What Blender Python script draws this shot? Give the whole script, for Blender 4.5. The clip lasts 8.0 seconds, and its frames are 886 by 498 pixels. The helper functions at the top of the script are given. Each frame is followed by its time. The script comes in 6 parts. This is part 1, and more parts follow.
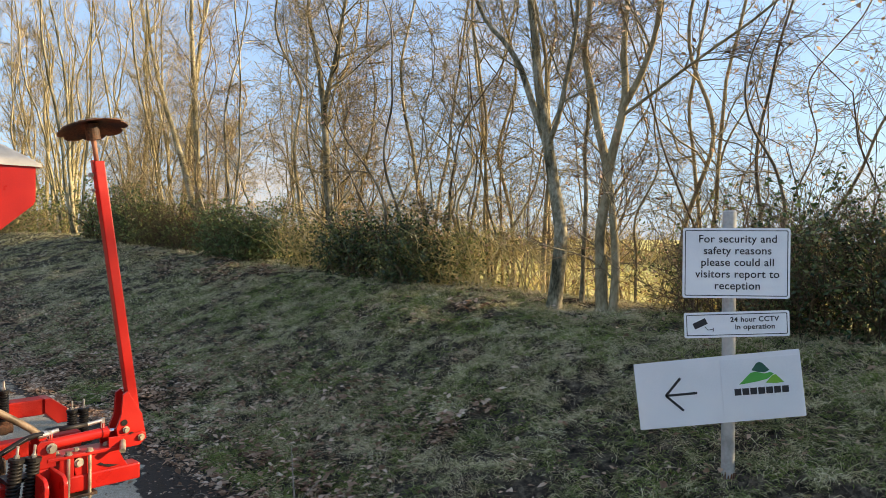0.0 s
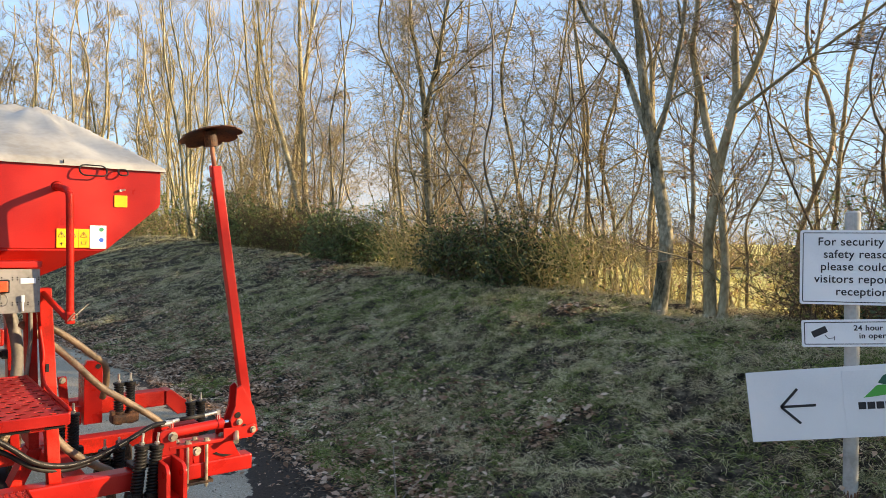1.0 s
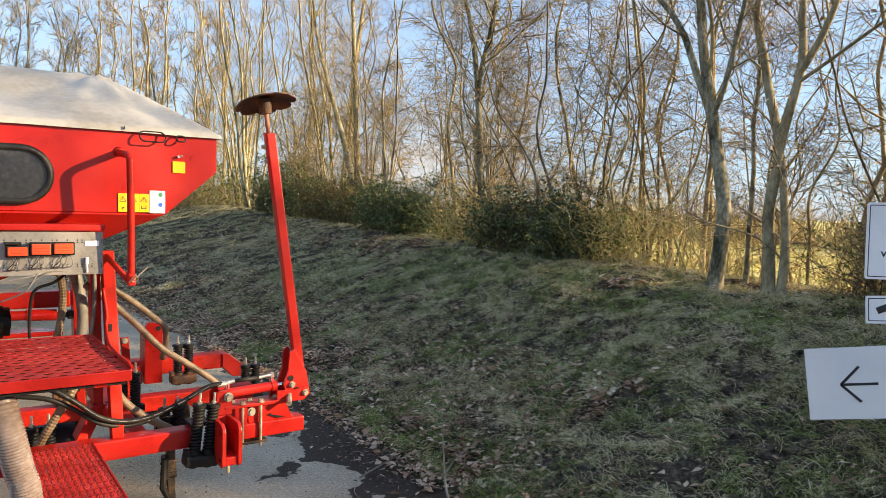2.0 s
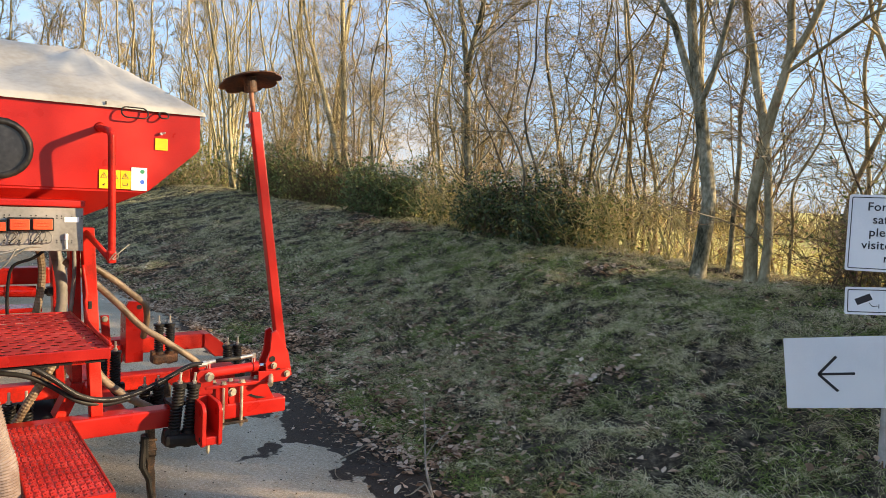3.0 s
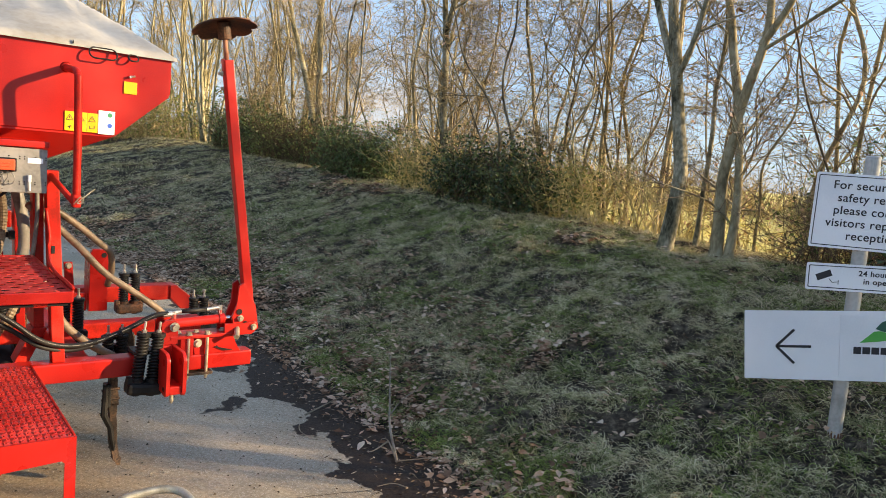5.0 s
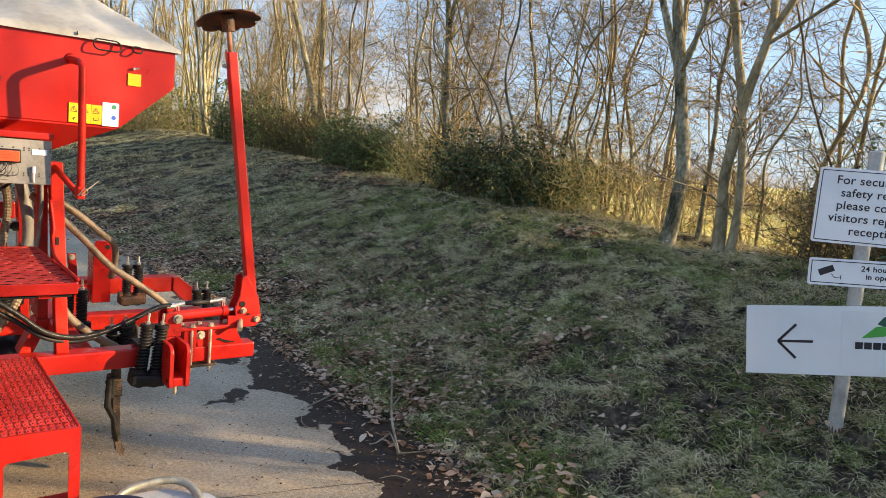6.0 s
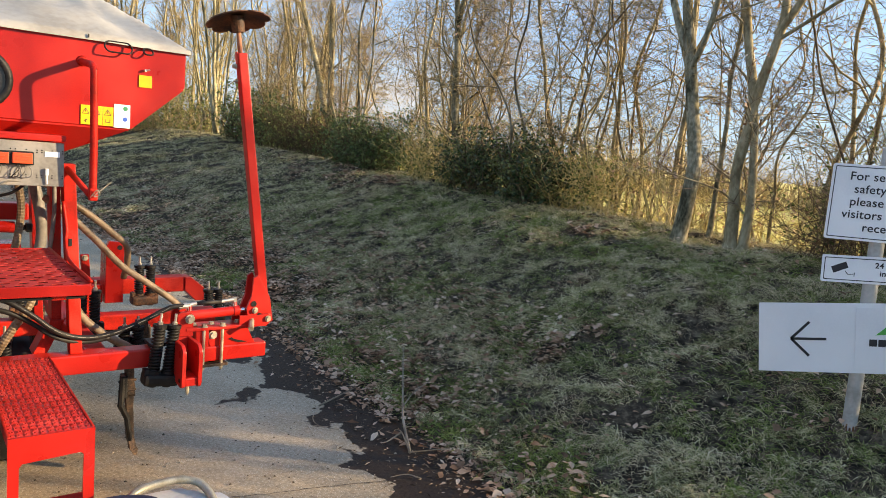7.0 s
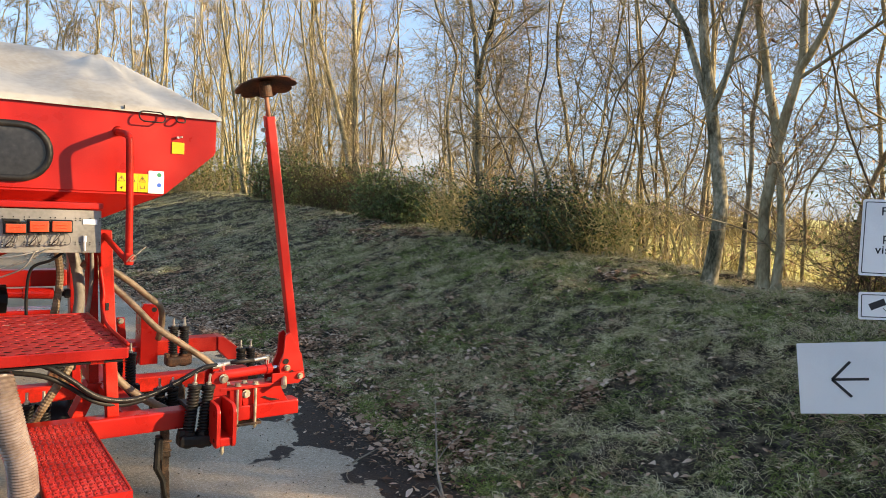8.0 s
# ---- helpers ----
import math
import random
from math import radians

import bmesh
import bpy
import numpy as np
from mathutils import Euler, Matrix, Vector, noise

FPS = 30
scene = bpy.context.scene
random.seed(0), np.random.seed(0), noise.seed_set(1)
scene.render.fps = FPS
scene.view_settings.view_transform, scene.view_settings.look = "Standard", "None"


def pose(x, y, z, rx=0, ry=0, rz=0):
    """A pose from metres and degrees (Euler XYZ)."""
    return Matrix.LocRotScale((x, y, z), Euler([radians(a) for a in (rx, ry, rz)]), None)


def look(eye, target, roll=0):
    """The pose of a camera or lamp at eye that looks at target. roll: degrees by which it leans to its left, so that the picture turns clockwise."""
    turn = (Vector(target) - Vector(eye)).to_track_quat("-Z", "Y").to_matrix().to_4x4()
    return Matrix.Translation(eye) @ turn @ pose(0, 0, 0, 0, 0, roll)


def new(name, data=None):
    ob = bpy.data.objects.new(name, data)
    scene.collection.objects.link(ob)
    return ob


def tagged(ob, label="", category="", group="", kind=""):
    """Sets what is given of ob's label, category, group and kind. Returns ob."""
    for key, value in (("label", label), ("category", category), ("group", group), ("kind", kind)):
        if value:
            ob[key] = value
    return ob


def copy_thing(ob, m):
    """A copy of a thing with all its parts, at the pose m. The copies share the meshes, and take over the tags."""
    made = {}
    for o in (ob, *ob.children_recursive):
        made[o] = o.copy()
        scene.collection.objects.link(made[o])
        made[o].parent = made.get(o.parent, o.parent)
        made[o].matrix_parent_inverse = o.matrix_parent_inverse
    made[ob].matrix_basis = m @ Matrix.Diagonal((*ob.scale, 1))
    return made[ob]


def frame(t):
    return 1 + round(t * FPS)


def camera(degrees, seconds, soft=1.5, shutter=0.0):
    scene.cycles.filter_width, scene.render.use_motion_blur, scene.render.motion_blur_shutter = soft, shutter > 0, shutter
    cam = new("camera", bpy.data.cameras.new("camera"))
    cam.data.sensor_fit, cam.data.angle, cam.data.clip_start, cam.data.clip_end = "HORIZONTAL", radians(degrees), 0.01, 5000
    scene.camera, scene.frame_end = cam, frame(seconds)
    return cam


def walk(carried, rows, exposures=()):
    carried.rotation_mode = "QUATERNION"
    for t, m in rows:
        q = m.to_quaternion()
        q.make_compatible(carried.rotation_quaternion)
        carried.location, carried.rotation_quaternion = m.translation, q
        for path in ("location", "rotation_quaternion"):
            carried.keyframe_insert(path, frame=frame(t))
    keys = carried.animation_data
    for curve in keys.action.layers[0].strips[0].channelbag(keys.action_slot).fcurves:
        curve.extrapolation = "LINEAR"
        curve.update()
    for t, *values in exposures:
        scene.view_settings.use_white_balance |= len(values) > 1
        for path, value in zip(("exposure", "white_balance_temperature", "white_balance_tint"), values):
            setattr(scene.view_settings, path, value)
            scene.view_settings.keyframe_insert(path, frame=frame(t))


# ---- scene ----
cam = camera(62.8, 8.0, soft=0.6)
PATH = [
    (0, (0.35, -0.291, 1.657), (0.166, 1.701, 1.622), 0.8),
    (0.5, (0.351, -0.288, 1.658), (0.161, 1.703, 1.65), 0.7),
    (0.7, (0.345, -0.289, 1.655), (0.126, 1.699, 1.653), 0.78),
    (0.8, (0.341, -0.29, 1.652), (0.077, 1.692, 1.645), 0.86),
    (0.9, (0.339, -0.293, 1.649), (-0.019, 1.675, 1.632), 0.9),
    (1, (0.341, -0.296, 1.647), (-0.112, 1.652, 1.619), 0.9),
    (1.2, (0.34, -0.295, 1.642), (-0.224, 1.622, 1.563), 1.14),
    (1.5, (0.339, -0.293, 1.634), (-0.254, 1.615, 1.538), 1.2),
    (3, (0.346, -0.281, 1.622), (-0.201, 1.637, 1.476), 2.6),
    (3.5, (0.344, -0.277, 1.614), (-0.175, 1.647, 1.449), 2.9),
    (4, (0.348, -0.277, 1.608), (-0.142, 1.652, 1.418), 3.6),
    (4.5, (0.348, -0.278, 1.597), (-0.118, 1.655, 1.38), 4.7),
    (6, (0.342, -0.286, 1.596), (-0.122, 1.643, 1.343), 5.4),
    (6.5, (0.34, -0.287, 1.599), (-0.138, 1.638, 1.339), 5.3),
    (7, (0.34, -0.285, 1.602), (-0.15, 1.636, 1.34), 5.0),
    (7.5, (0.34, -0.287, 1.609), (-0.17, 1.631, 1.365), 4.4),
    (7.8, (0.34, -0.294, 1.609), (-0.2, 1.623, 1.435), 3.46),
    (8, (0.341, -0.302, 1.609), (-0.234, 1.61, 1.48), 2.7),
]
EXPOSURE = 1.97
KELVIN = 8050
SKY_STRENGTH = 0.15
CLOUD = (1.4, 1.45, 1.6, 1)
HAZE = (0.52, 0.82, 1.45, 1)
SUN_STRENGTH = 3.1
walk(cam, [(t, look(eye, target, roll)) for t, eye, target, roll in PATH], exposures=[(0.0, EXPOSURE - 0.09, KELVIN, 11), (0.7, EXPOSURE - 0.06, KELVIN, 11), (1.0, EXPOSURE, KELVIN, 11), (8.0, EXPOSURE, KELVIN, 11)])

# ---- world and sun ----
SUN_DIR = Vector((0.96, 0.20, 0.28)).normalized()
world = bpy.data.worlds.new("world")
scene.world = world
world.use_nodes = True
wn, wl = world.node_tree.nodes, world.node_tree.links
wn.clear()
w_out = wn.new("ShaderNodeOutputWorld")
w_bg = wn.new("ShaderNodeBackground")
w_sky = wn.new("ShaderNodeTexSky")
w_sky.sky_type = "NISHITA"
w_sky.sun_disc = False
w_sky.sun_elevation = radians(15.9)
w_sky.sun_rotation = radians(78.2)
w_sky.dust_density = 0.05
w_sky.altitude = 1200
w_sky.ozone_density = 2.6
w_bg.inputs["Strength"].default_value = SKY_STRENGTH
# thin broken cloud, thicker towards the horizon
w_geo = wn.new("ShaderNodeTexCoord")
w_map = wn.new("ShaderNodeMapping")
w_map.inputs["Scale"].default_value = (1.0, 1.0, 2.6)
w_noise = wn.new("ShaderNodeTexNoise")
w_noise.inputs["Scale"].default_value = 2.6
w_noise.inputs["Detail"].default_value = 8
w_noise.inputs["Roughness"].default_value = 0.58
w_ramp = wn.new("ShaderNodeValToRGB")
w_ramp.color_ramp.elements[0].position = 0.545
w_ramp.color_ramp.elements[1].position = 0.72
w_mix = wn.new("ShaderNodeMixRGB")
w_mix.inputs["Color2"].default_value = CLOUD
wl.new(w_geo.outputs["Generated"], w_map.inputs["Vector"])
wl.new(w_map.outputs["Vector"], w_noise.inputs["Vector"])
wl.new(w_noise.outputs["Fac"], w_ramp.inputs["Fac"])
# a veil of blue haze low down
w_sep = wn.new("ShaderNodeSeparateXYZ")
w_low = wn.new("ShaderNodeMapRange")
w_low.inputs["From Min"].default_value, w_low.inputs["From Max"].default_value = 0.0, 0.85
w_low.inputs["To Min"].default_value, w_low.inputs["To Max"].default_value = 0.9, 0.0
w_haze = wn.new("ShaderNodeMixRGB")
w_haze.inputs["Color2"].default_value = HAZE
wl.new(w_geo.outputs["Generated"], w_sep.inputs["Vector"])
wl.new(w_sep.outputs["Z"], w_low.inputs["Value"])
wl.new(w_low.outputs["Result"], w_haze.inputs["Fac"])
wl.new(w_sky.outputs["Color"], w_haze.inputs["Color1"])
wl.new(w_haze.outputs["Color"], w_mix.inputs["Color1"])
wl.new(w_ramp.outputs["Color"], w_mix.inputs["Fac"])
wl.new(w_mix.outputs["Color"], w_bg.inputs["Color"])
wl.new(w_bg.outputs["Background"], w_out.inputs["Surface"])

sun_data = bpy.data.lights.new("sun", "SUN")
sun_data.energy = SUN_STRENGTH
sun_data.angle = radians(0.9)
sun_data.color = (1.0, 0.83, 0.60)
sun = new("sun", sun_data)
sun.matrix_world = look(SUN_DIR * 50, (0, 0, 0))


# ---- materials ----
def material(name, colors, rough=(0.5, 0.7), metal=0.0, scale=3.0, fine=60.0, bump=0.2, depth=0.004, island=0.0,
             objrand=0.0, streak=(1, 1, 1), fine_amount=0.35, coat=0.0, spec=0.5, through_light=0.0, spread=None):
    """Colours blended by a coarse noise, broken by a fine one, with the fine one as relief."""
    m = bpy.data.materials.new(name)
    m.use_nodes = True
    nt = m.node_tree
    n, k = nt.nodes, nt.links
    bsdf = n["Principled BSDF"]
    bsdf.inputs["Metallic"].default_value = metal
    bsdf.inputs["Specular IOR Level"].default_value = spec
    bsdf.inputs["Coat Weight"].default_value = coat
    tc = n.new("ShaderNodeTexCoord")
    mp = n.new("ShaderNodeMapping")
    mp.inputs["Scale"].default_value = streak
    k.new(tc.outputs["Object"], mp.inputs["Vector"])
    big = n.new("ShaderNodeTexNoise")
    big.inputs["Scale"].default_value = scale
    big.inputs["Detail"].default_value = 6
    small = n.new("ShaderNodeTexNoise")
    small.inputs["Scale"].default_value = fine
    small.inputs["Detail"].default_value = 4
    k.new(mp.outputs["Vector"], big.inputs["Vector"])
    k.new(mp.outputs["Vector"], small.inputs["Vector"])
    fac = n.new("ShaderNodeMath")
    fac.operation = "MULTIPLY_ADD"
    fac.inputs[1].default_value = fine_amount
    k.new(small.outputs["Fac"], fac.inputs[0])
    k.new(big.outputs["Fac"], fac.inputs[2])
    last = fac
    off = fine_amount * 0.5
    if island or objrand:
        src = n.new("ShaderNodeNewGeometry" if island else "ShaderNodeObjectInfo")
        add = n.new("ShaderNodeMath")
        add.operation = "MULTIPLY_ADD"
        add.inputs[1].default_value = island or objrand
        k.new(src.outputs["Random Per Island" if island else "Random"], add.inputs[0])
        k.new(last.outputs[0], add.inputs[2])
        last = add
        off += 0.5 * (island or objrand)
    sub = n.new("ShaderNodeMath")
    sub.operation = "SUBTRACT"
    sub.inputs[1].default_value = off
    k.new(last.outputs[0], sub.inputs[0])
    ramp = n.new("ShaderNodeValToRGB")
    spread = spread or 0.18 + 0.5 * max(island, objrand)
    els = ramp.color_ramp.elements
    while len(els) < len(colors):
        els.new(0.5)
    for i, c in enumerate(colors):
        els[i].position = max(0.0, min(1.0, 0.5 - spread + 2 * spread * i / max(1, len(colors) - 1)))
        els[i].color = (*c, 1)
    k.new(sub.outputs[0], ramp.inputs["Fac"])
    k.new(ramp.outputs["Color"], bsdf.inputs["Base Color"])
    rr = n.new("ShaderNodeMapRange")
    rr.inputs["From Min"].default_value, rr.inputs["From Max"].default_value = 0.3, 0.7
    rr.inputs["To Min"].default_value, rr.inputs["To Max"].default_value = rough
    k.new(big.outputs["Fac"], rr.inputs["Value"])
    k.new(rr.outputs["Result"], bsdf.inputs["Roughness"])
    if bump:
        b = n.new("ShaderNodeBump")
        b.inputs["Strength"].default_value = bump
        b.inputs["Distance"].default_value = depth
        k.new(small.outputs["Fac"], b.inputs["Height"])
        k.new(b.outputs["Normal"], bsdf.inputs["Normal"])
    if through_light:
        thin = n.new("ShaderNodeBsdfTranslucent")
        k.new(ramp.outputs["Color"], thin.inputs["Color"])
        both = n.new("ShaderNodeMixShader")
        both.inputs["Fac"].default_value = through_light
        k.new(bsdf.outputs["BSDF"], both.inputs[1])
        k.new(thin.outputs["BSDF"], both.inputs[2])
        k.new(both.outputs["Shader"], n["Material Output"].inputs["Surface"])
    return m


RED = material("red_paint", [(0.30, 0.009, 0.007), (0.41, 0.013, 0.010), (0.48, 0.022, 0.016)], (0.22, 0.42), scale=4, fine=220, bump=0.05,
               depth=0.001, fine_amount=0.25, spec=0.32)
RED_WORN = material("worn_red_paint", [(0.26, 0.012, 0.007), (0.43, 0.011, 0.006), (0.50, 0.03, 0.02)], (0.4, 0.6), scale=9, fine=160, bump=0.12,
                    depth=0.001, fine_amount=0.5, spec=0.2)
RED_PLATE = material("red_tread_paint", [(0.36, 0.018, 0.016), (0.45, 0.018, 0.014), (0.50, 0.036, 0.030)], (0.4, 0.65), scale=12, fine=120, bump=0.15,
                     depth=0.001, fine_amount=0.6)
RUST = material("rusted_steel", [(0.035, 0.018, 0.012), (0.10, 0.045, 0.022), (0.20, 0.09, 0.045)], (0.6, 0.85), metal=0.2, scale=14, fine=150, bump=0.4,
                depth=0.002, fine_amount=0.6)
TINE = material("earth_worn_steel", [(0.012, 0.008, 0.006), (0.045, 0.026, 0.016), (0.14, 0.08, 0.048)], (0.5, 0.8), metal=0.3, scale=12, fine=120, bump=0.4,
                depth=0.002, fine_amount=0.6)
ZINC = material("zinc_plate", [(0.45, 0.42, 0.36), (0.6, 0.57, 0.5), (0.68, 0.66, 0.6)], (0.3, 0.5), metal=0.85, scale=25, fine=200, bump=0.1, depth=0.001)
GOLD_ZINC = material("yellow_passivated_steel", [(0.26, 0.23, 0.16), (0.40, 0.36, 0.27), (0.5, 0.46, 0.37)], (0.4, 0.6), metal=0.6, scale=18, fine=200, bump=0.1, depth=0.001)
CHROME = material("chromed_rod", [(0.75, 0.75, 0.75), (0.8, 0.8, 0.8)], (0.08, 0.15), metal=1.0, bump=0)
BLACK = material("black_steel", [(0.006, 0.006, 0.007), (0.010, 0.0098, 0.0095), (0.019, 0.017, 0.015)], (0.4, 0.6), scale=20, fine=120, bump=0.25, depth=0.001, spec=0.25)
RUBBER = material("black_rubber", [(0.008, 0.008, 0.008), (0.013, 0.013, 0.013), (0.028, 0.026, 0.023)], (0.4, 0.6), scale=14, fine=140, bump=0.15, depth=0.001, spec=0.3)
BEIGE_HOSE = material("dusty_beige_hose", [(0.10, 0.07, 0.04), (0.20, 0.14, 0.085), (0.28, 0.205, 0.135)], (0.45, 0.65), scale=14, fine=90, bump=0.1, depth=0.001)
GREY_HOSE = material("grey_hose", [(0.08, 0.075, 0.065), (0.16, 0.15, 0.13), (0.22, 0.2, 0.18)], (0.45, 0.65), scale=14, fine=90, bump=0.1, depth=0.001)
PLATE = material("galvanised_plate", [(0.17, 0.16, 0.145), (0.25, 0.24, 0.22), (0.32, 0.30, 0.28)], (0.4, 0.6), metal=0.3, scale=6, fine=90, bump=0.06, depth=0.001)
ORANGE = material("orange_red_lens", [(0.55, 0.06, 0.02), (0.68, 0.09, 0.03)], (0.25, 0.4), scale=9, fine=120, bump=0.05, depth=0.001)
YELLOW = material("yellow_sticker", [(0.75, 0.42, 0.01), (0.82, 0.5, 0.015)], (0.35, 0.5), scale=9, fine=120, bump=0)
WHITE = material("white_enamel", [(0.74, 0.76, 0.78), (0.84, 0.85, 0.86), (0.88, 0.88, 0.88)], (0.3, 0.5), scale=3, fine=120, bump=0.03, depth=0.001, fine_amount=0.2)
DUSTY_WHITE = material("dusty_white_paint", [(0.40, 0.39, 0.36), (0.52, 0.51, 0.48), (0.60, 0.59, 0.57)], (0.35, 0.55), scale=6, fine=90, bump=0.04, depth=0.001)
BOARD = material("corrugated_plastic", [(0.82, 0.84, 0.86), (0.89, 0.90, 0.91), (0.92, 0.92, 0.92)], (0.3, 0.5), scale=3, fine=120, bump=0.03, depth=0.001, fine_amount=0.2, through_light=0.2)
BLUE = material("blue_dot", [(0.02, 0.10, 0.5), (0.03, 0.12, 0.55)], (0.4, 0.5), bump=0)
GREEN = material("green_dot", [(0.02, 0.22, 0.10), (0.03, 0.25, 0.12)], (0.4, 0.5), bump=0)
LOGO_GREEN = material("bright_green_print", [(0.05, 0.36, 0.06), (0.06, 0.40, 0.07)], (0.4, 0.5), bump=0)
LOGO_DARK = material("dark_green_print", [(0.01, 0.09, 0.06), (0.012, 0.11, 0.07)], (0.4, 0.5), bump=0)
LOGO_LIME = material("lime_green_print", [(0.16, 0.42, 0.04), (0.18, 0.45, 0.05)], (0.4, 0.5), bump=0)
INK = material("black_print", [(0.012, 0.013, 0.018), (0.02, 0.021, 0.027)], (0.4, 0.5), bump=0)
NAVY = material("dark_navy_cloth", [(0.008, 0.012, 0.03), (0.02, 0.025, 0.055)], (0.6, 0.8), scale=12, fine=200, bump=0.3, depth=0.001)
WINDOW_DARK = material("smoked_plastic_window", [(0.012, 0.012, 0.014), (0.03, 0.03, 0.033), (0.07, 0.07, 0.07)], (0.12, 0.3), scale=7, fine=60, bump=0.03, depth=0.001)
CANVAS = material("weathered_pvc_canvas", [(0.27, 0.25, 0.21), (0.37, 0.355, 0.32), (0.44, 0.43, 0.39)], (0.45, 0.65), scale=3, fine=40, bump=0.04, depth=0.002,
                  fine_amount=0.3)
CLEAR_HOSE = material("cloudy_ribbed_hose", [(0.17, 0.12, 0.095), (0.25, 0.19, 0.16), (0.32, 0.265, 0.235)], (0.18, 0.3), scale=8, fine=80, bump=0.05, depth=0.001)
POST = material("galvanised_post", [(0.30, 0.30, 0.28), (0.42, 0.42, 0.40), (0.5, 0.49, 0.46)], (0.4, 0.6), metal=0.3, scale=8, fine=60, bump=0.08, depth=0.001)
BARK_GREY = material("grey_green_bark", [(0.05, 0.046, 0.028), (0.21, 0.19, 0.125), (0.44, 0.39, 0.28)], (0.75, 0.95), scale=6, fine=45, bump=0.5, depth=0.008,
                     streak=(1, 1, 0.5), fine_amount=0.5, spec=0.08)
BARK_PALE = material("pale_ash_bark", [(0.10, 0.088, 0.045), (0.26, 0.225, 0.13), (0.44, 0.39, 0.26)], (0.75, 0.95), scale=5, fine=40, bump=0.5, depth=0.008,
                     streak=(1, 1, 0.5), fine_amount=0.5, spec=0.08)
BARK_BROWN = material("brown_bark", [(0.09, 0.07, 0.048), (0.19, 0.155, 0.105), (0.31, 0.265, 0.19)], (0.75, 0.95), scale=7, fine=50, bump=0.5, depth=0.008,
                      streak=(1, 1, 0.4), fine_amount=0.5, spec=0.08)
BARK_OLIVE = material("lichened_bark", [(0.15, 0.12, 0.07), (0.30, 0.25, 0.15), (0.45, 0.39, 0.26)], (0.75, 0.95), scale=5, fine=45, bump=0.5, depth=0.008,
                      streak=(1, 1, 0.4), fine_amount=0.5, spec=0.08)
TWIG = material("bare_twigs", [(0.075, 0.057, 0.031), (0.22, 0.168, 0.085), (0.50, 0.39, 0.20)], (0.7, 0.9), scale=1.5, fine=20, bump=0, island=0.4, spec=0.08)
TWIG_RED = material("reddish_twigs", [(0.07, 0.047, 0.032), (0.16, 0.11, 0.072), (0.30, 0.22, 0.145)], (0.7, 0.9), scale=1.5, fine=20, bump=0, island=0.4, spec=0.08)
# the yellow end of the ramp paints sunlit glints on some leaves
LEAF_DARK = material("dark_evergreen_leaf", [(0.012, 0.026, 0.011), (0.055, 0.092, 0.032), (0.30, 0.33, 0.11)], (0.2, 0.36), scale=4, fine=30, bump=0, island=0.6, through_light=0.25, spec=0.55)
LEAF_OLIVE = material("olive_evergreen_leaf", [(0.035, 0.05, 0.015), (0.13, 0.16, 0.045), (0.40, 0.40, 0.13)], (0.35, 0.55), scale=4, fine=30, bump=0, island=0.6, through_light=0.4, spec=0.3)
LEAF_GREEN = material("mid_green_leaf", [(0.03, 0.055, 0.018), (0.10, 0.15, 0.05), (0.26, 0.31, 0.11)], (0.3, 0.5), scale=4, fine=30, bump=0, island=0.6, through_light=0.3, spec=0.4)
LEAF_DEAD = material("dead_leaf", [(0.10, 0.055, 0.034), (0.34, 0.20, 0.125), (0.66, 0.45, 0.31), (0.92, 0.75, 0.58)], (0.6, 0.85), scale=4, fine=30, bump=0, island=0.8, through_light=0.4, spec=0.08)
GRASS = material("winter_grass", [(0.018, 0.027, 0.012), (0.165, 0.168, 0.078), (0.44, 0.42, 0.215), (0.78, 0.69, 0.43), (0.93, 0.84, 0.62)], (0.55, 0.8), scale=4.0, fine=17, bump=0, island=0.5,
                 fine_amount=0.85, spread=0.44, through_light=0.35, spec=0.08)
FRESH = material("fresh_grass", [(0.09, 0.13, 0.03), (0.24, 0.31, 0.08), (0.44, 0.50, 0.18)], (0.5, 0.75), scale=5.0, fine=30, bump=0, island=0.5, through_light=0.35, spec=0.1)
# blade tones lightened to carry the sun on the meadow
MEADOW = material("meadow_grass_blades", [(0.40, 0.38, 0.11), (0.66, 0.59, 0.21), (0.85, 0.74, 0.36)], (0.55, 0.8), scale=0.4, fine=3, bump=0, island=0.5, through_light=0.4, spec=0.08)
TWIG_DARK = material("dark_shrub_stems", [(0.03, 0.022, 0.014), (0.09, 0.065, 0.038), (0.24, 0.18, 0.10)], (0.7, 0.9), scale=2, fine=20, bump=0, island=0.6, spec=0.08)
# stems behind the crest, with the sunlight put into their colour
SUNLIT_STEM = material("sunlit_thin_stems", [(0.34, 0.26, 0.10), (0.58, 0.46, 0.20), (0.76, 0.63, 0.32)], (0.7, 0.9), scale=2, fine=20, bump=0, island=0.5, spec=0.08)
THATCH = material("dead_thatch", [(0.06, 0.042, 0.028), (0.20, 0.145, 0.10), (0.46, 0.36, 0.26)], (0.65, 0.85), scale=3, fine=20, bump=0, island=0.6, through_light=0.3, spec=0.08)
STRAW = material("dry_stalks", [(0.42, 0.34, 0.20), (0.72, 0.60, 0.38), (0.95, 0.84, 0.62)], (0.6, 0.8), scale=2, fine=20, bump=0, island=0.6, through_light=0.4, spec=0.08)
STICK = material("weathered_stick", [(0.12, 0.09, 0.06), (0.25, 0.2, 0.14), (0.36, 0.3, 0.23)], (0.7, 0.9), scale=8, fine=80, bump=0.3, depth=0.002)
FARWOOD = material("far_twigs", [(0.18, 0.125, 0.05), (0.40, 0.30, 0.135), (0.60, 0.47, 0.24)], (0.8, 0.95), scale=0.3, fine=3, bump=0, island=0.5, spec=0.08)


